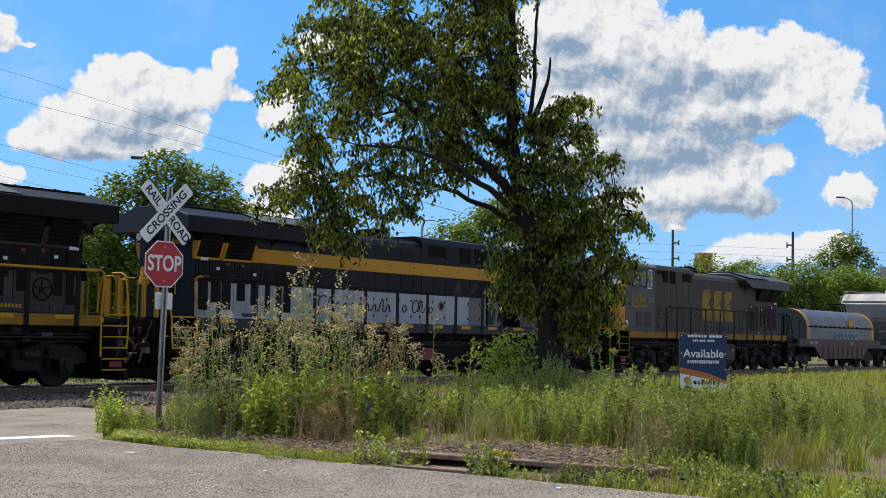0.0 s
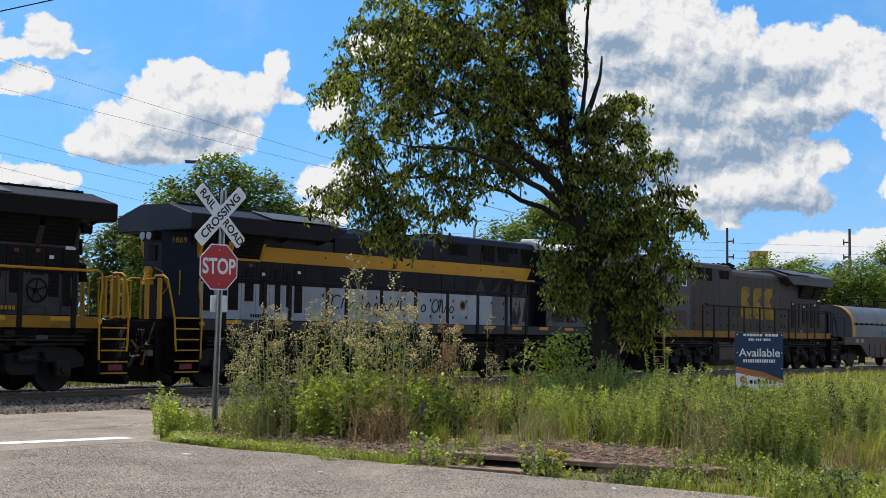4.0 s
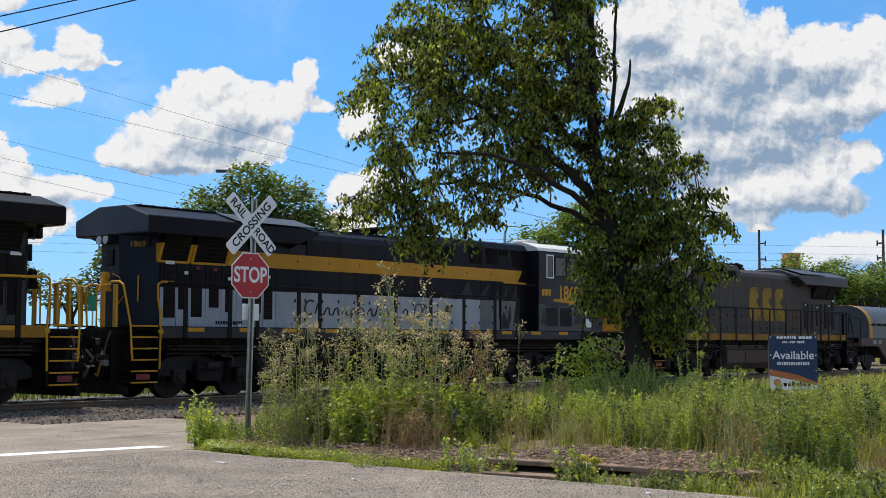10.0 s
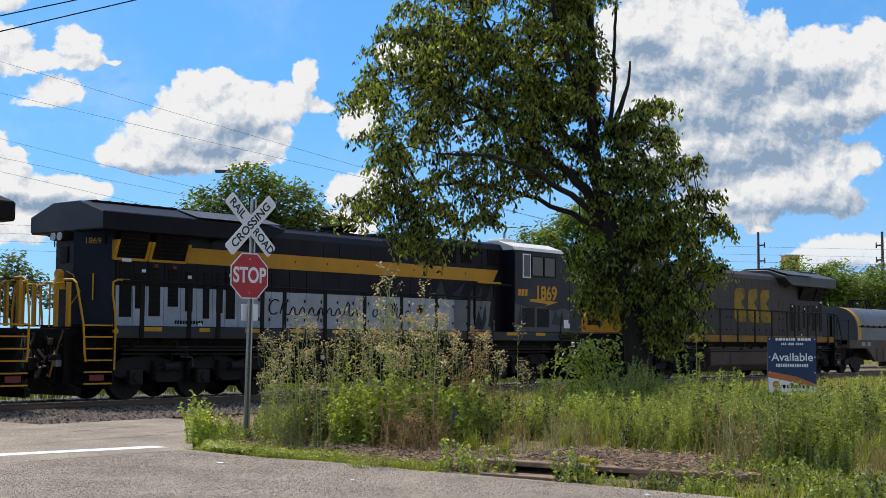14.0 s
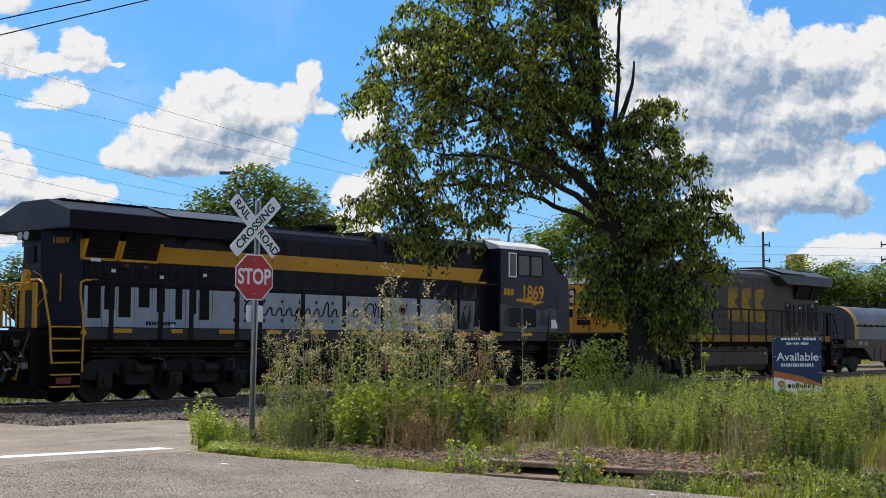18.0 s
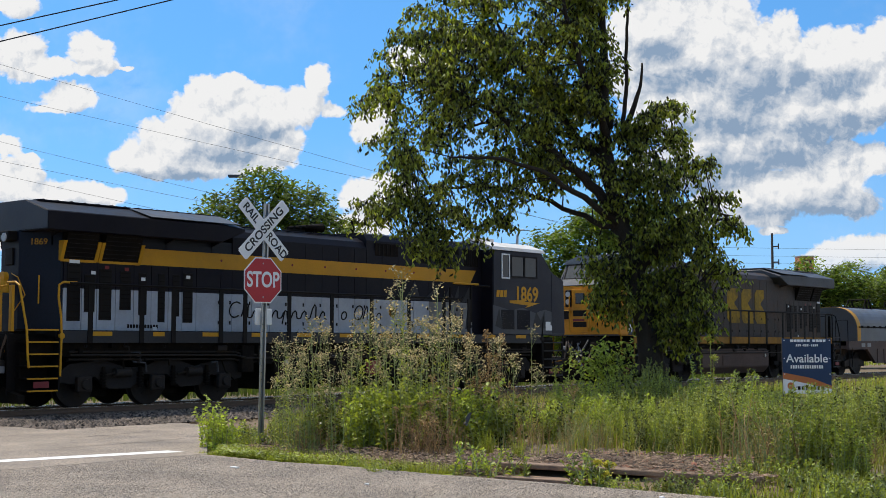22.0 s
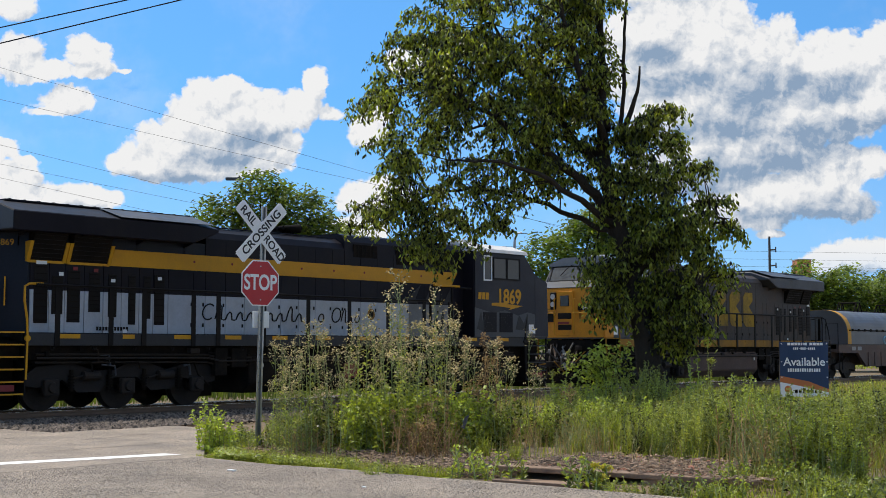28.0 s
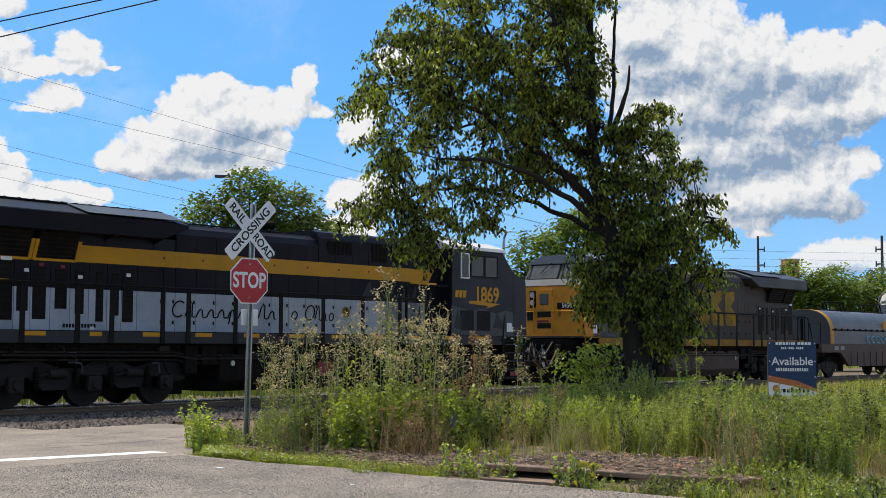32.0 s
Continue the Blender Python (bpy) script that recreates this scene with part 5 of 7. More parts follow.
DARK_SCHEME = dict(tail=10.93, square=True, number="    ", near=1, band=False, logo=False, sill=M_DIRTYGOLD, tank=M_UNDER, end=M_BLACK, hood=M_BLACK, wing=M_BLACK, low=M_DARKLOW, rail=M_GOLD, cab=M_BLACK,
                   roof=M_BLACK, louvre=M_BLACK, digits=M_GOLD, nose=M_GOLD, nosetop=M_GOLD, frontrail=True)


def shift_along(loco, fn):
    """Moves what stands along the frame: fn maps a place on it to another."""
    trucks = [o for o in loco.children if o.name.split(".")[0] in ("truck_frame", "wheelset")]
    rigid = set()
    for o in trucks:
        rigid.update((o, *o.children_recursive))
        at = o.location.x if o.name.startswith("wheelset") else sum(v.co.x for v in o.data.vertices) / len(o.data.vertices)
        if at > 2:
            o.location.x += fn(6.3) - 6.3
    for o in loco.children_recursive:
        if o in rigid or o.type != "MESH":
            continue
        for v in o.data.vertices:
            v.co.x = fn(v.co.x)


def longer_nose(x):
    return x + 0.4 * min(max((x - 9.0) / 1.1, 0), 1)


def shorter_front(x):
    return x - 0.9 * min(max((x - 2.0) / 6.5, 0), 1) + 0.55 * min(max((x - 10.26) / 1.3, 0), 1) + 0.35 * min(max((-x - 4) / 5, 0), 1) - 0.35 * min(max((-x - 10.26) / 0.5, 0), 1)


CENTRE = 28.81      # the middle of the navy locomotive at 13 s
TRAIN = []          # (thing, x at 13 s, turned round, wheelsets)
for scheme, cx, turned, lb in ((NAVY_SCHEME, CENTRE, False, "navy and pale grey locomotive with a golden stripe"),
                               (GREY_SCHEME, CENTRE + 23.3, True, "sooty grey locomotive with a yellow nose"),
                               (DARK_SCHEME, CENTRE - 21.6, True, "black locomotive with yellow sill and rails")):
    ob, wheels = build_locomotive("locomotive", pose(cx, TRACK_Y, RAIL_Z, 0, 0, 180 if turned else 0), scheme, lb)
    if scheme is NAVY_SCHEME:
        shift_along(ob, longer_nose)
    elif scheme is GREY_SCHEME:
        shift_along(ob, shorter_front)
    TRAIN.append((ob, cx, turned, wheels))

M_COIL = mat("blue_grey_cover_paint", (0.088, 0.093, 0.100), 0.42, vary=0.12, scale=1.0, fine=12, bump=0.03, dirt=(0.09, 0.075, 0.06), dirt_amount=0.5)
M_COILFRAME = mat("rusty_grey_frame", (0.085, 0.056, 0.045), 0.75, vary=0.3, scale=1.5, fine=20, bump=0.1, dirt=(0.15, 0.085, 0.06), dirt_amount=0.7)
M_HOPPER = mat("pale_hopper_paint", (0.235, 0.240, 0.235), 0.5, vary=0.15, scale=1.0, fine=12, bump=0.03, dirt=(0.13, 0.115, 0.10), dirt_amount=0.7)
M_SPRAY = mat("sprayed_blue_paint", (0.16, 0.36, 0.48), 0.5, vary=0.2, scale=3, fine=20, bump=0.0)


def build_bogie(parent, cx):
    bm = B()
    for s in (-1, 1):
        pr = [(-1.15, 0.40), (-1.15, 0.66), (-0.5, 0.78), (0.5, 0.78), (1.15, 0.66), (1.15, 0.40), (0.55, 0.45), (0.3, 0.25), (-0.3, 0.25), (-0.55, 0.45)]
        prism(bm, [(cx + a, b) for a, b in pr], "y", s * 1.0, s * 1.12)
    box(bm, cx - 0.2, cx + 0.2, -1.0, 1.0, 0.4, 0.7)
    part("truck_frame", bm, M_TRUCK, parent, "two-axle freight truck")
    return [build_wheelset(parent, cx + k) for k in (-0.89, 0.89)]


def build_coil_car(m):
    car = empty("coil_car", m, "blue-grey covered coil car with yellow bands", "freight car", "freight cars of the train")
    P = lambda n, bm, mt, lb="", up=car: part(n, bm, mt, up, lb)
    wheels = build_bogie(car, -5.2) + build_bogie(car, 5.2)
    bm = B()
    box(bm, -6.6, 6.6, -0.45, 0.45, 0.75, 1.25)
    P("centre_sill", bm, M_COILFRAME)
    for s in (-1, 1):
        bm = B()
        y = sorted((s * 1.32, s * 1.46))
        pr = [(-6.6, 1.62), (6.6, 1.62), (6.6, 1.22), (4.4, 1.22), (3.4, 0.55), (-3.4, 0.55), (-4.4, 1.22), (-6.6, 1.22)]
        prism(bm, pr, "y", *y)
        sill = P("side_sill", bm, M_COILFRAME, "rusty brown side frame")
        for k in range(9):
            bm = B()
            x = -3.2 + 0.8 * k
            yy = sorted((s * 1.46, s * 1.50))
            box(bm, x - 0.03, x + 0.03, yy[0], yy[1], 0.58, 1.25)
            P("stake", bm, M_COILFRAME, "", sill)
        for k in (-4.9, -4.2, 1.5):
            bm = B()
            yy = sorted((s * 1.46, s * 1.468))
            box(bm, k - 0.22, k + 0.22, yy[0], yy[1], 1.34, 1.52)
            P("label_plate", bm, M_HOPPER, "", sill)
    bm = B()
    box(bm, -6.6, 6.6, -1.32, 1.32, 1.25, 1.40)
    P("deck", bm, M_COILFRAME)
    arc = [(1.42, 1.63)] + [(1.42 * math.copysign(abs(math.cos(a)) ** 0.75, math.cos(a)), 2.1 + 1.18 * math.sin(a) ** 0.9) for a in [math.pi * k / 20 for k in range(21)]] + [(-1.42, 1.63)]
    bm = B()
    prism(bm, arc, "x", -5.5, 5.5)
    cover = P("cover", bm, M_COIL, "rounded steel cover")
    wide = [(y * 1.006, 1.625 + (z - 1.62) * 1.006) for y, z in arc]
    for x in (-5.47, 5.07):
        bm = B()
        prism(bm, wide, "x", x, x + 0.40)
        P("band", bm, M_GOLD, "yellow painted band", cover)
    bm = B()
    prism(bm, [(y * 0.985, 1.625 + (z - 1.62) * 0.985) for y, z in arc], "x", -5.515, -5.50)
    P("end_plate", bm, M_COIL, "", cover)
    for s in (-1, 1):
        bm = B()
        tube(bm, [(-5.3, s * 1.44, 2.30), (5.3, s * 1.44, 2.30)], 0.03)
        P("seam_bar", bm, M_UNDER, "", cover)
        for k in range(14):
            bm = B()
            box(bm, -5.0 + 0.74 * k, -4.86 + 0.74 * k, s * 1.44 - 0.03, s * 1.44 + 0.03, 2.26, 2.37)
            P("clamp", bm, M_UNDER, "", cover)
        bm = B()
        for x0, x1, z0, z1 in ((1.1, 1.75, 2.42, 2.80), (1.2, 1.85, 2.26, 2.38)):
            y = sorted((s * 1.40, s * 1.43))
            box(bm, x0, x1, y[0], y[1], z0, z1)
        P("emblem", bm, M_GOLD, "plain yellow emblem", cover)
    # sprayed scrawl on the near side, as loops of paint
    for k in range(6):
        x = -0.9 + 0.62 * k
        pts = [(x + 0.26 * math.cos(a), -1.435, 1.86 + 0.17 * math.sin(a)) for a in [i * math.pi / 6 for i in range(11)]]
        hand_rail(cover, pts, M_SPRAY, 0.03, "spray_stroke")
    for x in (-1.9, 2.9):
        bm = B()
        for y in (-0.45, 0.45):
            tube(bm, [(x - 0.5, y, 3.22), (x - 0.22, y, 3.72), (x + 0.22, y, 3.72), (x + 0.5, y, 3.22)], 0.03)
            tube(bm, [(x - 0.22, y, 3.7), (x, y, 3.24), (x + 0.22, y, 3.7)], 0.022)
        tube(bm, [(x - 0.22, -0.45, 3.72), (x - 0.22, 0.45, 3.72)], 0.03)
        tube(bm, [(x + 0.22, -0.45, 3.72), (x + 0.22, 0.45, 3.72)], 0.03)
        P("lifting_frame", bm, M_UNDER, "black lifting bracket", cover)
    bm = B()
    tube(bm, [(-5.0, 0.1, 3.31), (5.0, 0.1, 3.31)], 0.04)
    P("ridge_bar", bm, M_UNDER, "", cover)
    for e in (-1, 1):
        bm = B()
        box(bm, min(e * 6.6, e * 6.8), max(e * 6.6, e * 6.8), -0.15, 0.15, 0.75, 1.0, 0.04)
        P("coupler", bm, M_TRUCK)
        for s in (-1, 1):
            hand_rail(car, [(e * 6.55, s * 1.4, 1.6), (e * 6.55, s * 1.4, 2.6), (e * 6.55, s * 0.8, 2.6), (e * 6.55, s * 0.8, 1.4)], M_BLACK, 0.022)
            bm = B()
            for k in range(3):
                tube(bm, [(e * 6.58, s * 1.45, 0.45 + 0.3 * k), (e * 6.2, s * 1.45, 0.45 + 0.3 * k)], 0.015)
            tube(bm, [(e * 6.58, s * 1.45, 0.4), (e * 6.58, s * 1.45, 1.3)], 0.018)
            tube(bm, [(e * 6.2, s * 1.45, 0.4), (e * 6.2, s * 1.45, 1.3)], 0.018)
            P("ladder", bm, M_BLACK)
        bm = B()
        disc(bm, (e * 6.5, 0.5, 2.2), "x", 0.28, 0.28, -0.02, 0.02, 18)
        P("brake_wheel", bm, M_BLACK)
    return car, wheels


def build_hopper(m):
    car = empty("hopper_car", m, "pale grey covered hopper car with ribbed sides", "freight car", "freight cars of the train")
    P = lambda n, bm, mt, lb="", up=car: part(n, bm, mt, up, lb)
    wheels = build_bogie(car, -6.0) + build_bogie(car, 6.0)
    bm = B()
    prism(bm, [(-7.5, 4.0), (-7.0, 4.55), (7.0, 4.55), (7.5, 4.0), (7.4, 2.9), (4.5, 1.2), (-4.5, 1.2), (-7.4, 2.9)], "y", -1.5, 1.5)
    bmesh.ops.bevel(bm, geom=list(bm.edges), offset=0.12, segments=2, affect="EDGES")
    body = P("body", bm, M_HOPPER)
    for k in range(13):
        x = -6.6 + 1.1 * k
        for s in (-1, 1):
            bm = B()
            y = sorted((s * 1.49, s * 1.57))
            box(bm, x - 0.04, x + 0.04, y[0], y[1], 2.95 if abs(x) > 4.6 else 1.6, 4.3)
            P("rib", bm, M_HOPPER, "", body)
    bm = B()
    for x0, x1, z0, z1 in ((-7.0, -5.9, 3.35, 3.45), (-6.8, -6.2, 3.55, 3.95)):
        box(bm, x0, x1, -1.53, -1.505, z0, z1)
    P("lettering_panel", bm, M_UNDER, "plain dark lettering", body)
    bm = B()
    box(bm, -7.6, 7.6, -1.4, 1.4, 1.15, 1.35)
    P("sill", bm, M_HOPPER)
    bm = B()
    box(bm, -6.8, 6.8, -0.45, 0.45, 4.55, 4.68)
    P("roof_walk", bm, M_CHROME)
    for s in (-1, 1):
        hand_rail(car, [(-7.6, s * 1.45, 1.3), (-7.6, s * 1.45, 4.3), (-7.1, s * 1.2, 4.72), (7.1, s * 1.2, 4.72)], M_HOPPER, 0.025, "roof_rail")
        for k in range(8):
            hand_rail(car, [(-7.6, s * 1.45, 1.5 + 0.35 * k), (-7.6, s * 0.95, 1.5 + 0.35 * k)], M_HOPPER, 0.016, "ladder_rung")
    for x in (-3.6, 0, 3.6):
        bm = B()
        prism(bm, [(x - 1.5, 1.3), (x + 1.5, 1.3), (x + 0.4, 0.35), (x - 0.4, 0.35)], "y", -1.1, 1.1)
        P("discharge_chute", bm, M_HOPPER)
    return car, wheels


ob, wheels = build_coil_car(pose(69.5, TRACK_Y, RAIL_Z))
TRAIN.append((ob, 69.5, False, wheels))
ob, wheels = build_hopper(pose(85.0, TRACK_Y, RAIL_Z))
TRAIN.append((ob, 85.0, False, wheels))

# ---------------------------------------------------------------- crossing sign


def build_crossing_sign():
    post = empty("crossing_sign", pose(14.45, 16.0, 0.04, 0, 0, -6), "railroad crossbuck above a red stop sign on a steel post", "road sign")
    # the faces look to local -y
    bm = B()
    sec = [(-0.05, 0.0), (-0.025, 0.005), (-0.02, 0.045), (0.02, 0.045), (0.025, 0.005), (0.05, 0.0), (0.05, 0.012), (0.03, 0.055), (-0.03, 0.055), (-0.05, 0.012)]
    prism(bm, sec, "z", -0.1, 3.85)
    pole = part("post", bm, M_CHROME, post, "galvanized channel post")
    pole.rotation_euler[1] = radians(1.2)
    for k in range(26):
        bm = B()
        disc(bm, (0, 0.045, 0.9 + 0.11 * k), "y", 0.009, 0.009, -0.004, 0.012, 8)
        part("bolt_hole", bm, M_UNDER, pole)
    # back plates seen under the sign
    bm = B()
    box(bm, -0.08, 0.25, 0.07, 0.10, 1.88, 2.15, 0.02)
    part("counter_plate", bm, M_SIGNWHITE, post)
    cz = 2.60
    r = 0.368 / math.cos(math.pi / 8)
    def octagon(k, y0, y1):
        bm = B()
        prism(bm, [(r * k * math.cos(math.pi / 8 + i * math.pi / 4), cz + r * k * math.sin(math.pi / 8 + i * math.pi / 4)) for i in range(8)], "y", y0, y1)
        return bm
    sign = part("stop_sign", octagon(1.0, -0.012, -0.008), M_SIGNWHITE, post, "red octagonal stop sign with pale border")
    part("red_face", octagon(0.945, -0.016, -0.0125), M_SIGNRED, sign)
    part("backing", octagon(0.99, -0.0078, -0.002), M_CHROME, sign)
    lettering("lettering", "STOP", 0.345, 0.001, M_SIGNWHITE, pose(0, -0.018, cz, 90, 0, 0), sign, 0.78, 0.008)
    for z in (cz - 0.27, cz + 0.27):
        bm = B()
        disc(bm, (0, -0.016, z), "y", 0.012, 0.012, -0.008, 0.0, 8)
        part("bolt", bm, M_CHROME, sign)
    # two crossed blades
    for k, (ang, words) in enumerate(((45, ("CROSSING",)), (-45, ("RAIL", "ROAD")))):
        bm = B()
        box(bm, -0.61, 0.61, -0.003, 0.003, -0.114, 0.114)
        bmesh.ops.bevel(bm, geom=[e for e in bm.edges if abs(e.verts[0].co.y - e.verts[1].co.y) > 0.001], offset=0.02, segments=2, affect="EDGES")
        blade = part("crossbuck_blade", bm, M_SIGNWHITE, post, "white reflective blade with black lettering")
        m = pose(0, -0.022 - 0.012 * (1 - k), 3.42, 0, -ang, 0)
        blade.matrix_local = m
        if len(words) == 1:
            lettering("lettering", words[0], 0.185, 0.001, M_SIGNBLACK, pose(0, -0.0055, 0, 90, 0, 0), blade, 1.12, 0.004)
        else:
            for w, x in zip(words, (-0.36, 0.36)):
                lettering("lettering", w, 0.185, 0.001, M_SIGNBLACK, pose(x, -0.0055, 0, 90, 0, 0), blade, 0.98, 0.004)
    return post


build_crossing_sign()


def build_banner():
    # a sheet of vinyl on two stakes
    a, b = Vector((31.75, 15.40, 0)), Vector((32.5, 14.42, 0))
    mid = (a + b) / 2
    turn = math.degrees(math.atan2(b.y - a.y, b.x - a.x))
    sign = empty("sale_banner", pose(mid.x, mid.y, 0.05, 0, 0, turn), "blue vinyl property banner with orange slash on stakes", "sign")
    w = 0.615
    bm = B()
    n = 12
    for side in (0, 1):
        g = [[bm.verts.new((-w + 2 * w * i / n, -0.012 + 0.024 * side + 0.012 * math.sin(i * 1.1) * (j / n), 0.30 + 1.41 * j / n - 0.012 * math.sin(math.pi * i / n) * (j == n))) for j in range(n + 1)] for i in range(n + 1)]
        for i in range(n):
            for j in range(n):
                bm.faces.new((g[i][j], g[i + 1][j], g[i + 1][j + 1], g[i][j + 1]))
    part("sheet", bm, M_BANNERBLUE, sign, "dark blue vinyl sheet")
    bm = B()
    prism(bm, [(-w, 0.69), (w, 0.42), (w, 0.50), (0.1, 0.70), (-w, 0.84)], "y", -0.034, -0.026)
    part("orange_slash", bm, M_BANNERORANGE, sign)
    bm = B()
    prism(bm, [(-w, 0.30), (w, 0.30), (w, 0.45), (-w, 0.68)], "y", -0.033, -0.026)
    part("white_foot", bm, M_VINYL, sign)
    for s in (-1, 1):
        bm = B()
        box(bm, s * 0.60 - 0.02, s * 0.60 + 0.02, 0.02, 0.06, -0.2, 1.72)
        part("stake", bm, M_POLE, sign)
    for sx in (-1, 1):
        for z in (1.66, 1.2, 0.8):
            bm = B()
            disc(bm, (sx * (w - 0.04), -0.03, z), "y", 0.018, 0.018, -0.004, 0.004, 8)
            part("eyelet", bm, M_SIGNWHITE, sign)
    lettering("lettering", "Available", 0.295, 0.001, M_VINYL, pose(0, -0.034, 1.19, 90, 0, 0), sign, 1.0, 0.0045)
    # a name and numbers, shown as bars
    def bar(x0, x1, z0, z1, nm):
        bm = B()
        box(bm, x0, x1, -0.035, -0.030, z0, z1)
        part(nm, bm, M_VINYL, sign)
    x = -0.42
    for wd in (0.09, 0.09, 0.08, 0.08, 0.05, 0.04, 0.08, 0, 0.09, 0.09, 0.09, 0.08):
        if wd:
            bar(x, x + wd - 0.016, 1.62, 1.685, "name_bar")
        x += wd or 0.05
    for z, x0, step, cnt, h in ((1.535, -0.28, 0.048, 12, 0.06), (0.985, -0.42, 0.06, 14, 0.085)):
        for k in range(cnt):
            if k in (3, 7) and cnt == 12:
                bar(x0 + k * step + 0.008, x0 + k * step + 0.034, z - 0.008, z + 0.006, "number_bar")
            else:
                bar(x0 + k * step, x0 + k * step + step * 0.68, z - h / 2, z + h / 2, "number_bar")
    bm = B()
    disc(bm, (-0.42, -0.036, 0.50), "y", 0.09, 0.09, -0.004, 0.004, 14)
    part("round_emblem", bm, M_BANNERORANGE, sign)
    for k in range(7):
        bm = B()
        box(bm, -0.25 + 0.1 * k, -0.18 + 0.1 * k, -0.0375, -0.0335, 0.40, 0.40 + (0.13 if k in (2, 4) else 0.09))
        part("emblem_bar", bm, M_UNDER, sign)


build_banner()


def build_inlet():
    """Storm drain beside the road: a stained slab over an opening."""
    drain = empty("storm_drain", pose(13.15, 10.12, 0, 0, 0, -84), "rust-stained concrete storm drain inlet at the road edge", "drain")
    bm = B()
    box(bm, -0.05, 3.3, 0.0, 0.55, 0.085, 0.150, 0.014)
    for v in bm.verts:
        v.co.y += 0.02 * noise.noise((v.co.x * 2.0, 0.0, 4.0))
        v.co.z += 0.012 * noise.noise((v.co.x * 1.3, v.co.y * 3.0, 7.0))
    part("slab", bm, M_CONCRETE, drain, "stained concrete top slab")
    for x0, x1 in ((-0.05, 0.22), (1.22, 1.34), (1.9, 3.3)):
        bm = B()
        box(bm, x0, x1, 0.03, 0.20, -0.25, 0.088, 0.01)
        part("wall", bm, M_CONCRETE, drain)
    # back of the opening, coloured near black for the shade inside the drain
    bm = B()
    box(bm, 0.0, 2.0, 0.42, 0.52, -0.5, 0.088)
    part("pit_back", bm, M_UNDER, drain)
    bm = B()
    box(bm, 0.05, 1.3, -0.30, 0.02, -0.06, 0.010, 0.008)
    part("apron", bm, M_CONCRETE, drain, "worn concrete lip")


build_inlet()

# ---------------------------------------------------------------- poles, wires, lamps, far buildings


def pole_thing(x, y, h, arms, label):
    bm = B()
    tube(bm, [(0, 0, -0.5), (0, 0, h)], 0.12, 10, [0.15, 0.10])
    ob = thing("utility_pole", bm, M_POLE, label, "utility pole", "utility poles")
    ob.matrix_world = pose(x, y, 0)
    for z, ln in arms:
        bm = B()
        box(bm, -0.06, 0.06, -0.05, ln, z - 0.06, z + 0.06)
        arm = part("crossarm", bm, M_POLE, ob)
        for k in (1.0,):
            bm = B()
            disc(bm, (0, ln * k, z), "z", 0.07, 0.05, -0.22, 0.25, 8)
            part("insulator", bm, M_GREY, arm)
    return ob


pole_thing(108.9, 53.6, 11.5, ((10.3, -0.6), (8.9, -0.6)), "weathered wooden utility pole with short arms")
pole_thing(105.7, 41.1, 10.7, ((9.6, 0.5), (8.4, 0.5)), "weathered wooden utility pole with insulators")


def lamp_post(x, y, h, arm, heading, label, name="street_lamp", head=0.75):
    ob = empty(name, pose(x, y, 0, 0, 0, heading), label, "street lamp", "street lamps")
    bm = B()
    tube(bm, [(0, 0, -0.3), (0, 0, h - 0.6), (0.05 * arm, 0, h - 0.25), (0.4 * arm, 0, h + 0.05), (arm, 0, h + 0.1)], 0.07, 8, [0.11, 0.08, 0.07, 0.055, 0.045])
    part("pole", bm, M_CHROME, ob)
    bm = B()
    box(bm, arm - 0.1, arm + head, -0.16 * head / 0.75, 0.16 * head / 0.75, h + 0.04, h + 0.18 * head / 0.75, 0.02)
    part("lamp_head", bm, M_GREY, ob)


lamp_post(59.8, 45.0, 8.0, 0.42, -50, "slim steel street lamp with a curved arm", head=0.32)
lamp_post(138.1, 47.2, 16.8, -1.6, -50, "tall steel street lamp with a curved arm")
lamp_post(46.9, 52.6, 10.4, -1.3, -50, "steel street lamp with a long arm")


def wire(a, b, sag, r, label="thin dark overhead wire"):
    a, b = Vector(a), Vector(b)
    pts = [a.lerp(b, k / 24) - Vector((0, 0, sag * 4 * (k / 24) * (1 - k / 24))) for k in range(25)]
    bm = B()
    tube(bm, pts, r, 5)
    thing("overhead_wire", bm, M_WIRE, label, "wire", "overhead wires")


def along(p, q, s):
    """A point on the line through p and q, s times the way from p to q."""
    return tuple(Vector(p).lerp(Vector(q), s))


for p, q, s0, s1, sag in (((33.03, 53.15, 14.18), (44.01, 40.32, 9.33), -1.0, 1.9, 0.10), ((33.11, 53.21, 12.78), (45.03, 39.17, 8.58), -1.0, 1.7, 0.10),
                          ((33.23, 53.29, 10.69), (38.21, 47.44, 8.81), -2.0, 3.2, 0.08), ((33.28, 53.32, 9.85), (38.0, 47.6, 8.35), -2.0, 3.2, 0.08),
                          ((33.32, 53.34, 9.21), (37.79, 48.08, 7.68), -2.0, 3.2, 0.08)):
    wire(along(p, q, s0), along(p, q, s1), sag, 0.007)
wire(along((13.71, 22.11, 7.72), (14.41, 21.24, 7.96), -16), along((13.71, 22.11, 7.72), (14.41, 21.24, 7.96), 14), 0.02, 0.013, "black overhead service cable")
wire(along((13.73, 22.12, 7.43), (15.15, 20.34, 7.97), -8), along((13.73, 22.12, 7.43), (15.15, 20.34, 7.97), 8), 0.02, 0.013, "black overhead service cable")
for z, dy in ((10.0, 0.0), (9.3, 0.3), (8.6, -0.2), (7.9, 0.2)):
    wire((60, 100 + dy, z + 1.2), (170, 2 + dy, z + 0.6), 0.6, 0.010)


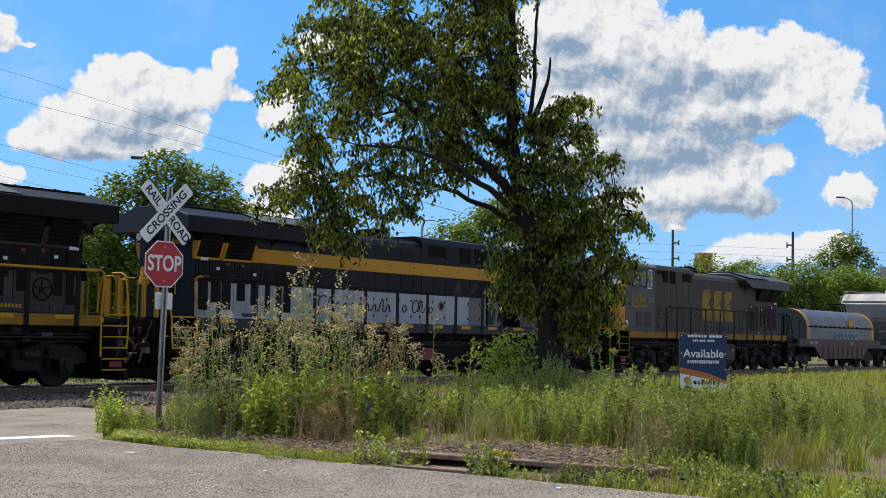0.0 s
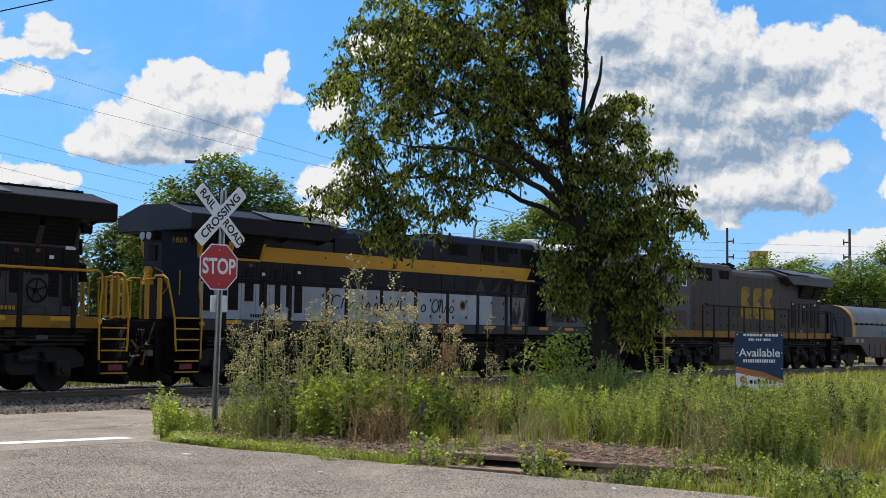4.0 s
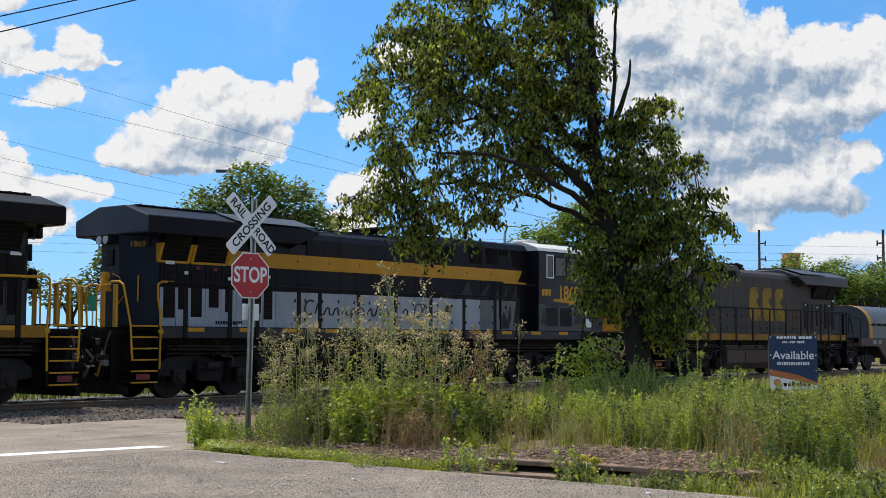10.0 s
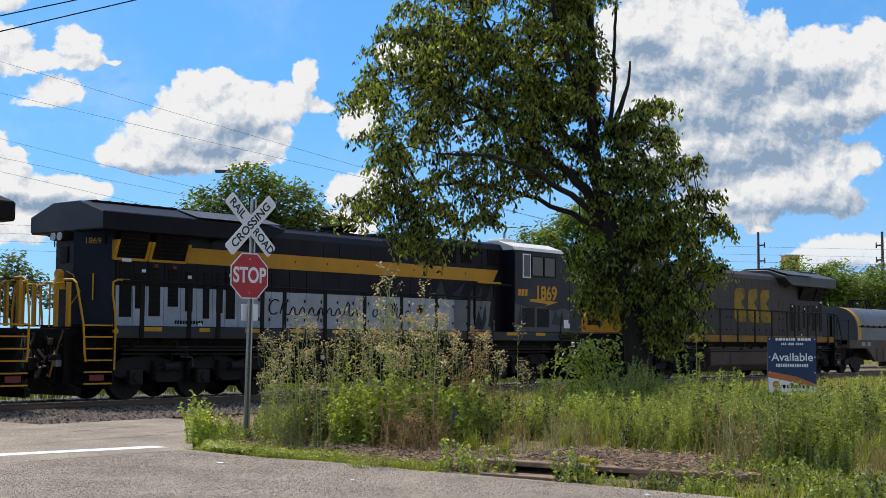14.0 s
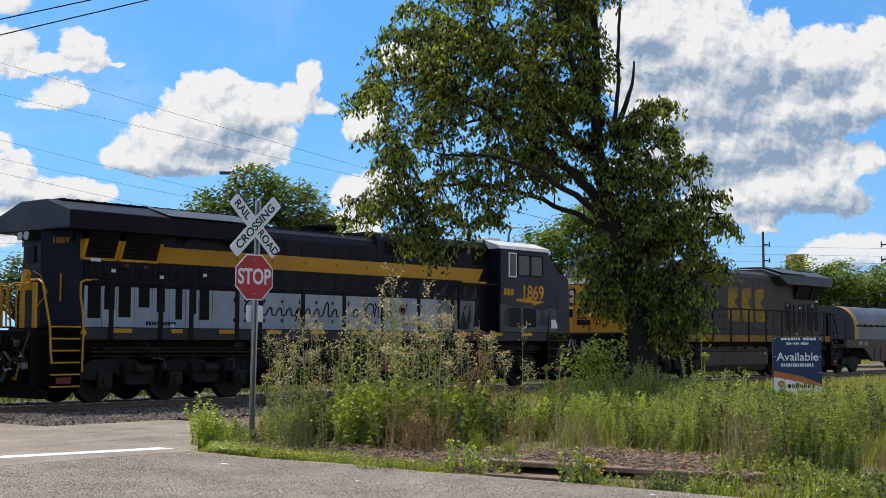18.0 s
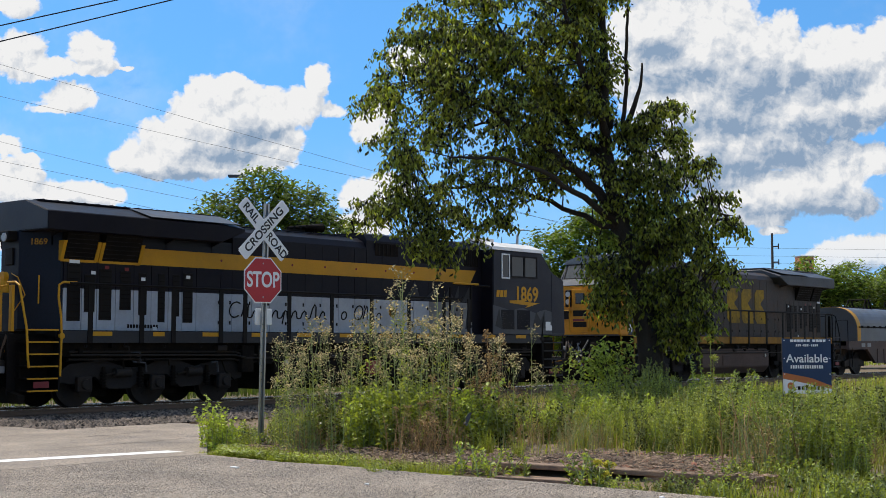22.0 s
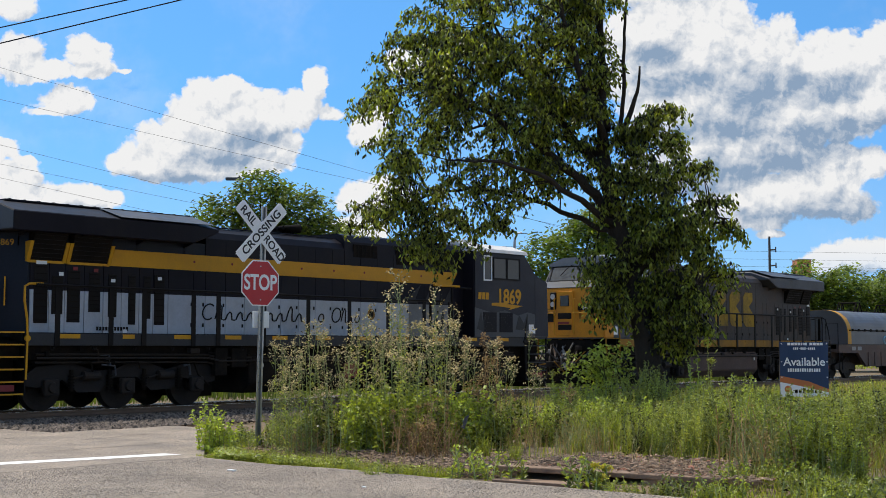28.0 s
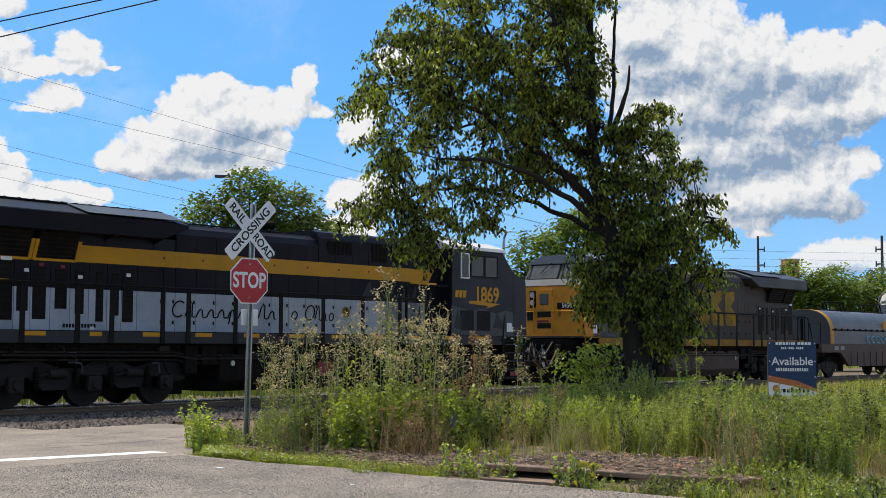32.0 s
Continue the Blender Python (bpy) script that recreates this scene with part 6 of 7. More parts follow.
def far_building():
    ob = empty("office_block", pose(240.1, 111, 0, 0, 0, -47), "distant orange-brick block with a flat roof", "building")
    bm = B()
    box(bm, -1.35, 1.35, 0, 3, 0, 18.5)
    part("wall", bm, M_BRICKFAR, ob)
    bm = B()
    box(bm, -1.42, 1.42, -0.2, 3.2, 18.5, 18.7)
    part("roof", bm, M_PALECONC, ob)
    for k in range(3):
        bm = B()
        box(bm, -1.1 + 0.82 * k, -0.65 + 0.82 * k, -0.06, 0.02, 17.2, 17.8)
        part("window", bm, M_GLASS, ob)


far_building()


def overpass():
    ob = empty("overpass", pose(158, 39.5, 0, 0, 0, -52), "distant concrete road overpass", "bridge")
    bm = B()
    box(bm, -11.5, 30, 0, 9, 6.2, 7.6)
    part("deck", bm, M_PALECONC, ob)
    bm = B()
    box(bm, -11.5, 30, -0.3, 0.1, 7.6, 10.3)
    part("parapet", bm, M_PALECONC, ob)
    for x in (-6, 8, 22):
        bm = B()
        box(bm, x - 0.8, x + 0.8, 2, 7, -0.5, 6.2)
        part("pier", bm, M_PALECONC, ob)


overpass()


def retaining_wall():
    """Low pale barrier and road bank beyond the track."""
    bm = B()
    box(bm, 26, 62, 61.8, 62.1, 0, 2.1)
    ob = thing("road_barrier", bm, M_PALECONC, "low concrete barrier along a far road", "barrier", kind="structure")
    bm = B()
    box(bm, -0.24, 0.24, -0.02, 0.02, -0.42, 0.42)
    tag = thing("direction_sign", bm, mat("sign_green", (0.02, 0.22, 0.12), 0.5, vary=0.08, scale=2, fine=20, bump=0.0), "small green road sign on a post", "road sign")
    tag.matrix_world = pose(43.6, 60.9, 3.6, 0, 0, -38)
    bm = B()
    tube(bm, [(0, 0.05, -3.6), (0, 0.05, 0.4)], 0.05)
    part("post", bm, M_CHROME, tag)


retaining_wall()


def rubble():
    rg = random.Random(15)
    for k in range(26):
        x, y, r = 14.6 + rg.uniform(-0.5, 1.6), rg.uniform(7.6, 10.3), rg.uniform(0.02, 0.055)
        bm = B()
        bmesh.ops.create_icosphere(bm, subdivisions=1, radius=r)
        for v in bm.verts:
            v.co *= rg.uniform(0.7, 1.2)
            v.co.z *= 0.6
        ob = thing("rubble_stone", bm, M_SIGNWHITE if k in (3, 11) else M_REDRUBBLE, "white broken stone on bare soil" if k in (3, 11) else "reddish broken stone on bare soil", "stone", "rubble stones")
        ob.location = (x, y, ground_height(x, y) + r * 0.3 + (0.03 if x < 14.3 else 0))
    verts, faces = [], []
    for _ in range(2800):
        x, y, r = 13.5 + abs(rg.gauss(0, 0.7)), rg.uniform(6.9, 10.2) - 0.3 * rg.random(), rg.uniform(0.006, 0.017)
        z = 0.158 if x < 13.75 else ground_height(x, y) + 0.012
        a = rg.uniform(0, 6.283)
        o = len(verts)
        verts += [(x + r * u * math.cos(a) - r * v * math.sin(a), y + r * u * math.sin(a) + r * v * math.cos(a), z + r * w) for u, v, w in ((1, 0, 0), (-0.8, 0.5, 0), (-0.5, -0.8, 0), (0, 0, rg.uniform(0.3, 0.9)))]
        faces += [(o, o + 1, o + 3), (o + 1, o + 2, o + 3), (o + 2, o, o + 3)]
    tagged(new("brick_chips", soup("brick_chips", verts, faces, M_REDRUBBLE)), "reddish brick chips strewn behind the drain", "rubble", kind="stuff")
    bm = B()
    g = [[bm.verts.new((0.05 * i - 0.1, 0.04 * math.sin(i * 1.7 + j), 0.09 * j - 0.03 * math.sin(i + j))) for j in range(4)] for i in range(5)]
    for i in range(4):
        for j in range(3):
            bm.faces.new((g[i][j], g[i + 1][j], g[i + 1][j + 1], g[i][j + 1]))
    rag = thing("plastic_rag", bm, M_GREY, "torn grey plastic caught in the weeds", "litter")
    rag.matrix_world = pose(14.9, 12.15, 0.46, 20, 30, 40) @ Matrix.Scale(0.65, 4)
    sol = rag.modifiers.new("thick", "SOLIDIFY")
    sol.thickness = 0.004


rubble()

# ---------------------------------------------------------------- trees and weeds
RIGHT, AHEAD = Vector((math.sin(HEAD), -math.cos(HEAD), 0)), Vector((math.cos(HEAD), math.sin(HEAD), 0))


def leaf_rows(rng, centres, spread, count, size, droop, verts, faces, narrow=0.5):
    """Pointed leaves, folded along the rib, round each centre."""
    for c in centres:
        for _ in range(count):
            p = c + Vector((rng.gauss(0, spread), rng.gauss(0, spread), rng.gauss(0, spread * 0.9)))
            a, s = rng.uniform(0, 6.283), size * rng.uniform(0.7, 1.3)
            d = Vector((math.cos(a), math.sin(a), -droop * rng.uniform(0.3, 1.6))).normalized()
            side = d.cross(Vector((rng.uniform(-0.6, 0.6), rng.uniform(-0.6, 0.6), 1))).normalized() * s * narrow
            up = side.cross(d).normalized() * s * 0.10
            o = len(verts)
            verts += [tuple(p), tuple(p + d * s * 0.45 + side * 0.5 - up), tuple(p + d * s), tuple(p + d * s * 0.45 - side * 0.5 - up), tuple(p + d * s * 0.45 + up)]
            faces += [(o, o + 1, o + 4), (o + 1, o + 2, o + 4), (o + 2, o + 3, o + 4), (o + 3, o, o + 4)]


def limb(bm, pts, r0, r1, sides=8):
    n = len(pts) - 1
    tube(bm, pts, r0, sides, [r0 + (r1 - r0) * k / n for k in range(n + 1)])


def smooth_path(pts, steps=4, rng=None, wob=0.0):
    out = []
    P = [Vector(p) for p in pts]
    for i in range(len(P) - 1):
        p0, p1, p2, p3 = P[max(i - 1, 0)], P[i], P[i + 1], P[min(i + 2, len(P) - 1)]
        for k in range(steps):
            t = k / steps
            q = 0.5 * ((2 * p1) + (p2 - p0) * t + (2 * p0 - 5 * p1 + 4 * p2 - p3) * t * t + (3 * p1 - p0 - 3 * p2 + p3) * t ** 3)
            if rng and wob and (i or k):
                q = q + Vector([rng.uniform(-wob, wob) for _ in range(3)])
            out.append(q)
    out.append(P[-1])
    return out


def near_tree():
    rng = random.Random(21)
    tree = empty("tree", pose(26.1, 15.72, 0), "leafy pear-like tree with a dark trunk and hanging leaves", "tree")

    def L(a, z, d=0.0):
        return RIGHT * a + AHEAD * d + Vector((0, 0, z))
    trunk = smooth_path([L(0.12, -0.1), L(-0.02, 0.7), L(-0.22, 1.8), L(-0.50, 3.3), L(-0.93, 5.0), L(-1.08, 6.1, 0.1), L(-1.12, 7.4, 0.15), L(-1.15, 9.0, 0.1), L(-1.1, 11.0)], 4, rng, 0.03)
    bm = B()
    n = len(trunk) - 1
    tube(bm, trunk, 0.3, 14, [0.44 if k == 0 else 0.365 - 0.32 * (k / n) ** 0.8 for k in range(n + 1)])
    for v in bm.verts:
        q = v.co * 4
        v.co += Vector((noise.noise(q), noise.noise(q + Vector((9, 0, 0))), 0)) * 0.05
    part("trunk", bm, M_BARK, tree, "dark furrowed trunk", smooth=True)
    limbs = [
        ([L(-0.85, 4.5), L(-1.5, 5.25, -0.2), L(-2.4, 5.95, -0.5), L(-3.6, 6.7, -0.9), L(-4.8, 7.3, -1.2)], 0.14),
        ([L(-0.98, 5.5), L(-1.9, 6.6, 0.3), L(-3.0, 8.2, 0.7), L(-3.8, 9.8, 0.9)], 0.12),
        ([L(-0.75, 4.1), L(-1.6, 4.55, 0.3), L(-2.9, 5.1, 0.6), L(-4.4, 5.3, 0.8), L(-5.8, 4.9, 0.9)], 0.075),
        ([L(-0.8, 4.3), L(-1.9, 5.0, -0.9), L(-3.2, 5.5, -1.6), L(-4.6, 5.6, -1.9)], 0.09),
        ([L(-0.45, 3.2), L(0.2, 3.9, -0.2), L(0.8, 4.5, -0.3), L(1.3, 4.6, -0.3), L(1.6, 4.4, -0.2)], 0.08),
        ([L(-0.95, 5.2), L(-0.3, 6.0, 0.3), L(0.0, 6.5, 0.4), L(0.2, 6.9, 0.4)], 0.07),
        ([L(-1.05, 6.2), L(-1.6, 7.6, -0.7), L(-2.1, 9.0, -1.0), L(-2.3, 10.5, -1.1)], 0.10),
        ([L(-1.0, 6.6), L(-1.3, 8.2, 0.8), L(-1.4, 10.2, 1.2)], 0.09),
        ([L(-0.2, 2.0), L(0.3, 2.6, -0.3), L(0.8, 2.9, -0.5), L(1.2, 2.6, -0.6)], 0.05),
        ([L(-0.6, 3.7), L(0.1, 4.3, 0.7), L(0.7, 4.9, 1.1)], 0.06),
        ([L(-1.0, 5.9), L(-2.0, 6.6, 1.1), L(-3.3, 7.0, 1.9), L(-4.6, 6.9, 2.3)], 0.09)]
    paths = []
    for pts, r in limbs:
        path = smooth_path(pts, 5, rng, 0.05)
        paths.append(path)
        bm = B()
        limb(bm, path, r, 0.018)
        part("limb", bm, M_BARK, tree, smooth=True)
    # bare broken leader and snag
    for pts, r in (([L(-0.72, 6.6), L(-0.62, 7.4), L(-0.61, 8.4), L(-0.56, 9.3), L(-0.48, 10.4)], 0.055), ([L(-0.62, 6.6), L(-0.42, 7.15), L(-0.30, 7.5), L(-0.25, 8.05)], 0.07)):
        bm = B()
        limb(bm, smooth_path(pts, 4, rng, 0.012), r, 0.022)
        part("dead_branch", bm, M_BARK, tree, "bare broken branch", smooth=True)
    crowns = ((-4.4, 7.0, 2.4, 2.1, 2.2, 150), (-3.3, 9.3, 2.6, 2.1, 2.5, 142), (-6.3, 4.6, 0.6, 0.4, 0.9, 10), (-5.4, 4.6, 0.85, 1.0, 1.0, 26), (-4.6, 4.1, 0.5, 0.65, 0.8, 9), (-3.6, 5.0, 0.55, 0.7, 0.9, 12),
              (-2.3, 5.6, 0.9, 0.5, 1.0, 18), (-2.0, 6.8, 1.0, 1.2, 1.6, 30), (-1.65, 7.9, 0.8, 1.4, 1.4, 38), (0.30, 4.8, 0.95, 1.3, 1.2, 46), (0.65, 3.6, 1.1, 1.0, 1.0, 38), (-0.2, 6.3, 0.7, 0.9, 0.8, 24),
              (0.55, 2.4, 0.8, 0.9, 0.8, 30), (-1.5, 9.8, 0.55, 1.4, 1.2, 24), (-0.1, 3.3, 0.5, 1.1, 0.6, 19), (-0.75, 3.5, 0.4, 0.9, 0.7, 12), (-0.8, 5.4, 0.7, 1.2, 0.9, 17),
              (-0.95, 2.75, 0.40, 0.7, 0.5, 17), (-1.2, 3.6, 0.35, 0.35, 0.5, 5), (0.1, 2.3, 0.4, 0.8, 0.4, 10),
              (1.2, 5.7, 0.25, 0.15, 0.3, 3), (1.65, 4.35, 0.25, 0.2, 0.3, 5))
    sprigs = ((0.35, 7.0, 0.25, 0.2, 0.3, 3), (0.6, 6.4, 0.3, 0.25, 0.3, 5), (1.35, 4.9, 0.25, 0.2, 0.3, 4), (1.6, 3.3, 0.25, 0.3, 0.3, 4))
    verts, faces = [], []
    all_pts = [p for path in paths for p in path[3:]] + trunk[10:]
    bm = B()
    for ca, cz, ra, rz, rd, cnt in crowns + sprigs:
        for _ in range(cnt):
            while True:
                u = Vector((rng.uniform(-1, 1), rng.uniform(-1, 1), rng.uniform(-1, 1)))
                if 0.25 < u.length < 1 or (u.length < 1 and rng.random() < 0.3):
                    break
            c = L(ca + ra * u.x, cz + rz * u.z, rd * u.y)
            src = min(all_pts, key=lambda p: (p - c).length + rng.uniform(0, 0.5))
            mid = src.lerp(c, 0.5) + Vector((rng.uniform(-0.15, 0.15), rng.uniform(-0.15, 0.15), 0.12))
            if (src - c).length < 2.0:
                tube(bm, [src, mid, c], 0.012, 4, [0.018, 0.012, 0.005], caps=False)
            # drooping shoots with leaves hanging along them
            for _ in range(7):
                a, ln = rng.uniform(0, 6.283), rng.uniform(0.28, 0.55)
                o = Vector((math.cos(a), math.sin(a), 0))
                shoot = [c, c + o * ln * 0.5 + Vector((0, 0, rng.uniform(-0.05, 0.16))), c + o * ln * 0.85 + Vector((0, 0, -rng.uniform(0.05, 0.3)))]
                tube(bm, shoot, 0.005, 3, [0.008, 0.005, 0.003], caps=False)
                sub = [shoot[0].lerp(shoot[1], 0.7), shoot[1], shoot[1].lerp(shoot[2], 0.5), shoot[2]]
                leaf_rows(rng, sub, 0.05, 3, 0.125, 1.7, verts, faces, 0.50)
    part("twig", bm, M_BARK, tree)["kind"] = "stuff"
    crown = new("crown", soup("crown", verts, faces, M_LEAF))
    crown.parent = tree
    crown["kind"] = "stuff"


near_tree()


def far_tree(name, x, y, trunk_h, lobes, label, seed, leaf=0.22, count=95, material=None, group="trees beyond the track"):
    """lobes: (across, up, ahead, radius) of the crown's clumps."""
    rng = random.Random(seed)
    tree = empty(name, pose(x, y, 0), label, "tree", group)
    bm = B()
    top = max(l[1] for l in lobes)
    tube(bm, [(0, 0, -0.3), (0.1, 0, trunk_h * 0.5), (0, 0.1, trunk_h), (0.05, 0, top * 0.8)], 0.2, 8, [0.28, 0.22, 0.18, 0.05])
    for a, z, d, r in lobes:
        c = RIGHT * a + AHEAD * d + Vector((0, 0, z))
        tube(bm, [(0, 0, trunk_h * 0.8), tuple(c * 0.5 + Vector((0, 0, trunk_h * 0.45))), tuple(c)], 0.08, 6, [0.12, 0.08, 0.03])
    part("trunk", bm, M_BARK, tree)
    verts, faces = [], []
    for a, z, d, r in lobes:
        c = RIGHT * a + AHEAD * d + Vector((0, 0, z))
        k = int(count * r * r)
        pts = []
        for _ in range(k):
            u = Vector((rng.gauss(0, 1), rng.gauss(0, 1), rng.gauss(0, 1))).normalized() * r * rng.uniform(0.55, 1.05)
            pts.append(c + Vector((u.x, u.y, u.z * 0.85)))
        leaf_rows(rng, pts, leaf * 0.7, 9, leaf, 0.5, verts, faces, 0.6)
    crown = new("crown", soup("crown", verts, faces, material or M_FARLEAF))
    crown.parent = tree
    crown["kind"] = "stuff"


far_tree("tree", 41.7, 46.2, 3.0, ((0, 8.7, 0, 1.5), (-1.9, 7.4, 0.5, 1.6), (1.9, 7.8, -0.4, 1.6), (3.1, 6.4, 0.3, 1.6), (-3.1, 5.8, 0, 1.5), (0.3, 6.4, 0.8, 2.2), (-1.2, 4.4, 0.4, 1.6), (1.6, 4.6, 0.2, 1.6), (-3.4, 3.6, 0.2, 1.3), (-2.6, 2.2, 0.5, 1.4)),
         "bushy bright green tree beyond the track", 1)
far_tree("tree", 51.4, 35.6, 2.5, ((-0.9, 5.9, 0, 1.4), (0.8, 6.5, 0.4, 1.4), (2.3, 5.6, 0, 1.5), (-1.6, 4.2, 0.2, 1.2), (0.4, 4.4, 0.3, 1.8), (2.6, 3.8, 0.2, 1.6), (4.0, 4.8, 0.4, 1.4), (4.4, 3.2, 0.3, 1.4), (0.0, 2.5, 0.2, 1.5), (1.2, 7.4, 0.2, 1.2), (2.6, 7.3, 0.3, 1.2), (3.8, 6.4, 0.3, 1.3)),
         "dense green tree close behind the track", 2)
far_tree("tree", 108.3, 37.6, 4.0, ((0.1, 9.6, 0, 1.4), (-1.0, 8.2, 0, 1.7), (1.2, 8.2, 0.5, 1.7), (-2.0, 5.6, 0.3, 1.9), (2.0, 5.6, 0.3, 2.0), (0, 5.6, 0.6, 2.2), (-1.8, 3.4, 0, 2.0), (1.9, 3.4, 0, 2.0)),
         "rounded dark green tree in the distance", 3, 0.27, 52)
far_tree("tree", 98.5, 38.5, 3.0, ((0, 6.4, 0, 1.4), (-1.6, 5.2, 0, 1.5), (1.4, 5.0, 0, 1.6), (0, 3.8, 0, 1.9)), "dark green tree in the distance", 4, 0.27, 50, M_DARKFOL)
for i, (x, y, h, lobes) in enumerate(((45.6, 62.2, 7.0, ((0, 6.1, 0, 0.9), (-0.7, 5.2, 0, 0.8), (0.6, 5.0, 0, 0.8), (0, 4.2, 0, 0.8))),
                                      (42.3, 66.4, 6.6, ((0, 5.6, 0, 1.0), (-1.3, 5.0, 0, 0.9), (1.0, 4.9, 0, 0.9), (-0.3, 4.2, 0, 1.1), (-2.2, 4.3, 0, 0.9))),
                                      (46.6, 67.2, 5.4, ((0, 4.6, 0, 0.8), (-0.9, 4.1, 0, 0.7), (0.8, 4.2, 0, 0.7))),
                                      (38.2, 68.8, 6.2, ((0, 5.2, 0, 1.1), (-1.4, 4.6, 0, 1.0), (1.3, 4.5, 0, 1.0), (0, 3.8, 0, 1.1))))):
    far_tree("tree", x, y, 3.4, lobes, "dark green tree by the far road", 20 + i, 0.30, 40, M_DARKFOL)
far_tree("tree", 43.2, 52.6, 1.5, ((-1.3, 6.5, 0, 1.2), (-2.1, 5.8, 0.2, 1.1), (-2.4, 4.2, 0, 1.2), (-0.2, 6.0, 0, 1.2), (0, 4.7, 0, 1.5), (-1.7, 4.0, 0, 1.5), (1.8, 3.9, 0, 1.5), (0, 3.0, 0.4, 1.9), (-2.6, 2.4, 0, 1.5), (2.6, 2.3, 0, 1.5), (-1.0, 1.5, 0.3, 1.6), (1.2, 1.4, 0.3, 1.6)), "dark green tree behind the track", 26, 0.26, 75, M_DARKFOL)
# the belt of trees along the horizon, tree by tree
rng = random.Random(31)
for i in range(15):
    s = i / 14
    x, y = 78 + 22 * s + rng.uniform(-2, 2), 52 - 22 * s + rng.uniform(-1.5, 1.5)
    h = 7.4 + rng.uniform(-0.7, 0.6)
    far_tree("tree", x, y, 2.0, ((0, h - 1.3, 0, 1.4), (-1.4, h - 2.2, 0, 1.4), (1.4, h - 2.1, 0, 1.4), (0, h - 3.4, 0.4, 1.9), (-1.6, 2.2, 0, 1.6), (1.6, 2.2, 0, 1.6)),
             "bright green tree in a belt on the horizon", 40 + i, 0.27, 42)
for i in range(9):
    s = i / 8
    far_tree("tree", 62 + 13 * s + rng.uniform(-1, 1), 66 - 12 * s, 2.0, ((0, 4.0, 0, 1.4), (-1.4, 2.9, 0, 1.4), (1.4, 3.0, 0, 1.4), (0, 1.8, 0.4, 1.6)),
             "low green tree beyond the track", 70 + i, 0.27, 36)

# ---- weeds


ROLL = random.Random(5)


def blade_leaf(verts, faces, p, d, s, w, sag=0.25):
    side = d.cross(Vector((ROLL.uniform(-1, 1), ROLL.uniform(-1, 1), 0.6)))
    side = (side.normalized() if side.length > 1e-3 else Vector((1, 0, 0))) * w
    m = p + d * s * 0.5
    e = p + d * s - Vector((0, 0, sag * s))
    o = len(verts)
    verts += [tuple(p), tuple(m + side), tuple(e), tuple(m - side)]
    faces += [(o, o + 1, o + 2, o + 3)]


def plant(name, seed, stems, height, lean, leaf, leaf_w, per_m, head, leaf_mat, head_mat, label, category, group, top_bare=0.25, spread=0.10):
    """One weed: stems, leaves and seed heads as three parts."""
    rng = random.Random(seed)
    ob = empty(name, pose(0, 0, -200), label, category, group)
    bm = B()
    lv, lf, hv, hf = [], [], [], []
    for _ in range(stems):
        h = height * rng.uniform(0.55, 1.12)
        a, l = rng.uniform(0, 6.283), lean * rng.uniform(0.2, 1.0)
        base = Vector((rng.gauss(0, spread), rng.gauss(0, spread), -0.05))
        pts = [base + Vector((math.cos(a) * l * t * t * h, math.sin(a) * l * t * t * h, h * t)) for t in (0, 0.25, 0.5, 0.75, 1.0)]
        tube(bm, pts, 0.006, 4, [0.009, 0.008, 0.007, 0.005, 0.003], caps=False)
        n = int(per_m * h)
        for k in range(n):
            t = (k + rng.random()) / n * (1 - top_bare * rng.random())
            i = min(int(t * 4), 3)
            p = pts[i].lerp(pts[i + 1], t * 4 - i)
            b = rng.uniform(0, 6.283)
            d = Vector((math.cos(b), math.sin(b), rng.uniform(0.2, 1.4))).normalized()
            blade_leaf(lv, lf, p, d, leaf * rng.uniform(0.5, 1.2) * (1.15 - 0.5 * t), leaf_w * rng.uniform(0.7, 1.2), rng.uniform(0.1, 0.5))
        if head:
            top = pts[-1]
            for _k in range(rng.randint(9, 14)):
                b = rng.uniform(0, 6.283)
                drop = rng.random() ** 1.5
                st = top - Vector((0, 0, 2.0 * head * drop))
                reach = head * (0.35 + 0.55 * drop)
                r = reach * rng.uniform(0.3, 1.0)
                e = st + Vector((math.cos(b) * r, math.sin(b) * r, head * (0.3 + 1.1 * drop) * rng.uniform(0.7, 1.1)))
                tube(bm, [st, e], 0.002, 3, [0.003, 0.0015], caps=False)
                for _j in range(7):
                    q = st.lerp(e, 1.05 - 0.5 * rng.random() ** 2) + Vector((rng.gauss(0, 0.028), rng.gauss(0, 0.028), rng.gauss(0, 0.022)))
                    c = rng.uniform(0, 6.283)
                    blade_leaf(hv, hf, q, Vector((math.cos(c), math.sin(c), rng.uniform(-0.4, 1))).normalized(), rng.uniform(0.028, 0.058), rng.uniform(0.010, 0.021), 0)
    part("stalk", bm, M_STALK if leaf_mat is not M_BROWNWEED else M_BROWNWEED, ob)["kind"] = "stuff"
    for nm, v, f, mt in (("foliage", lv, lf, leaf_mat), ("seed_head", hv, hf, head_mat)):
        if f:
            o = new(nm, soup(nm, v, f, mt))
            o.parent = ob
            o["kind"] = "stuff"
    return ob


BANNER_WAY = math.atan2(14.91, 32.12)


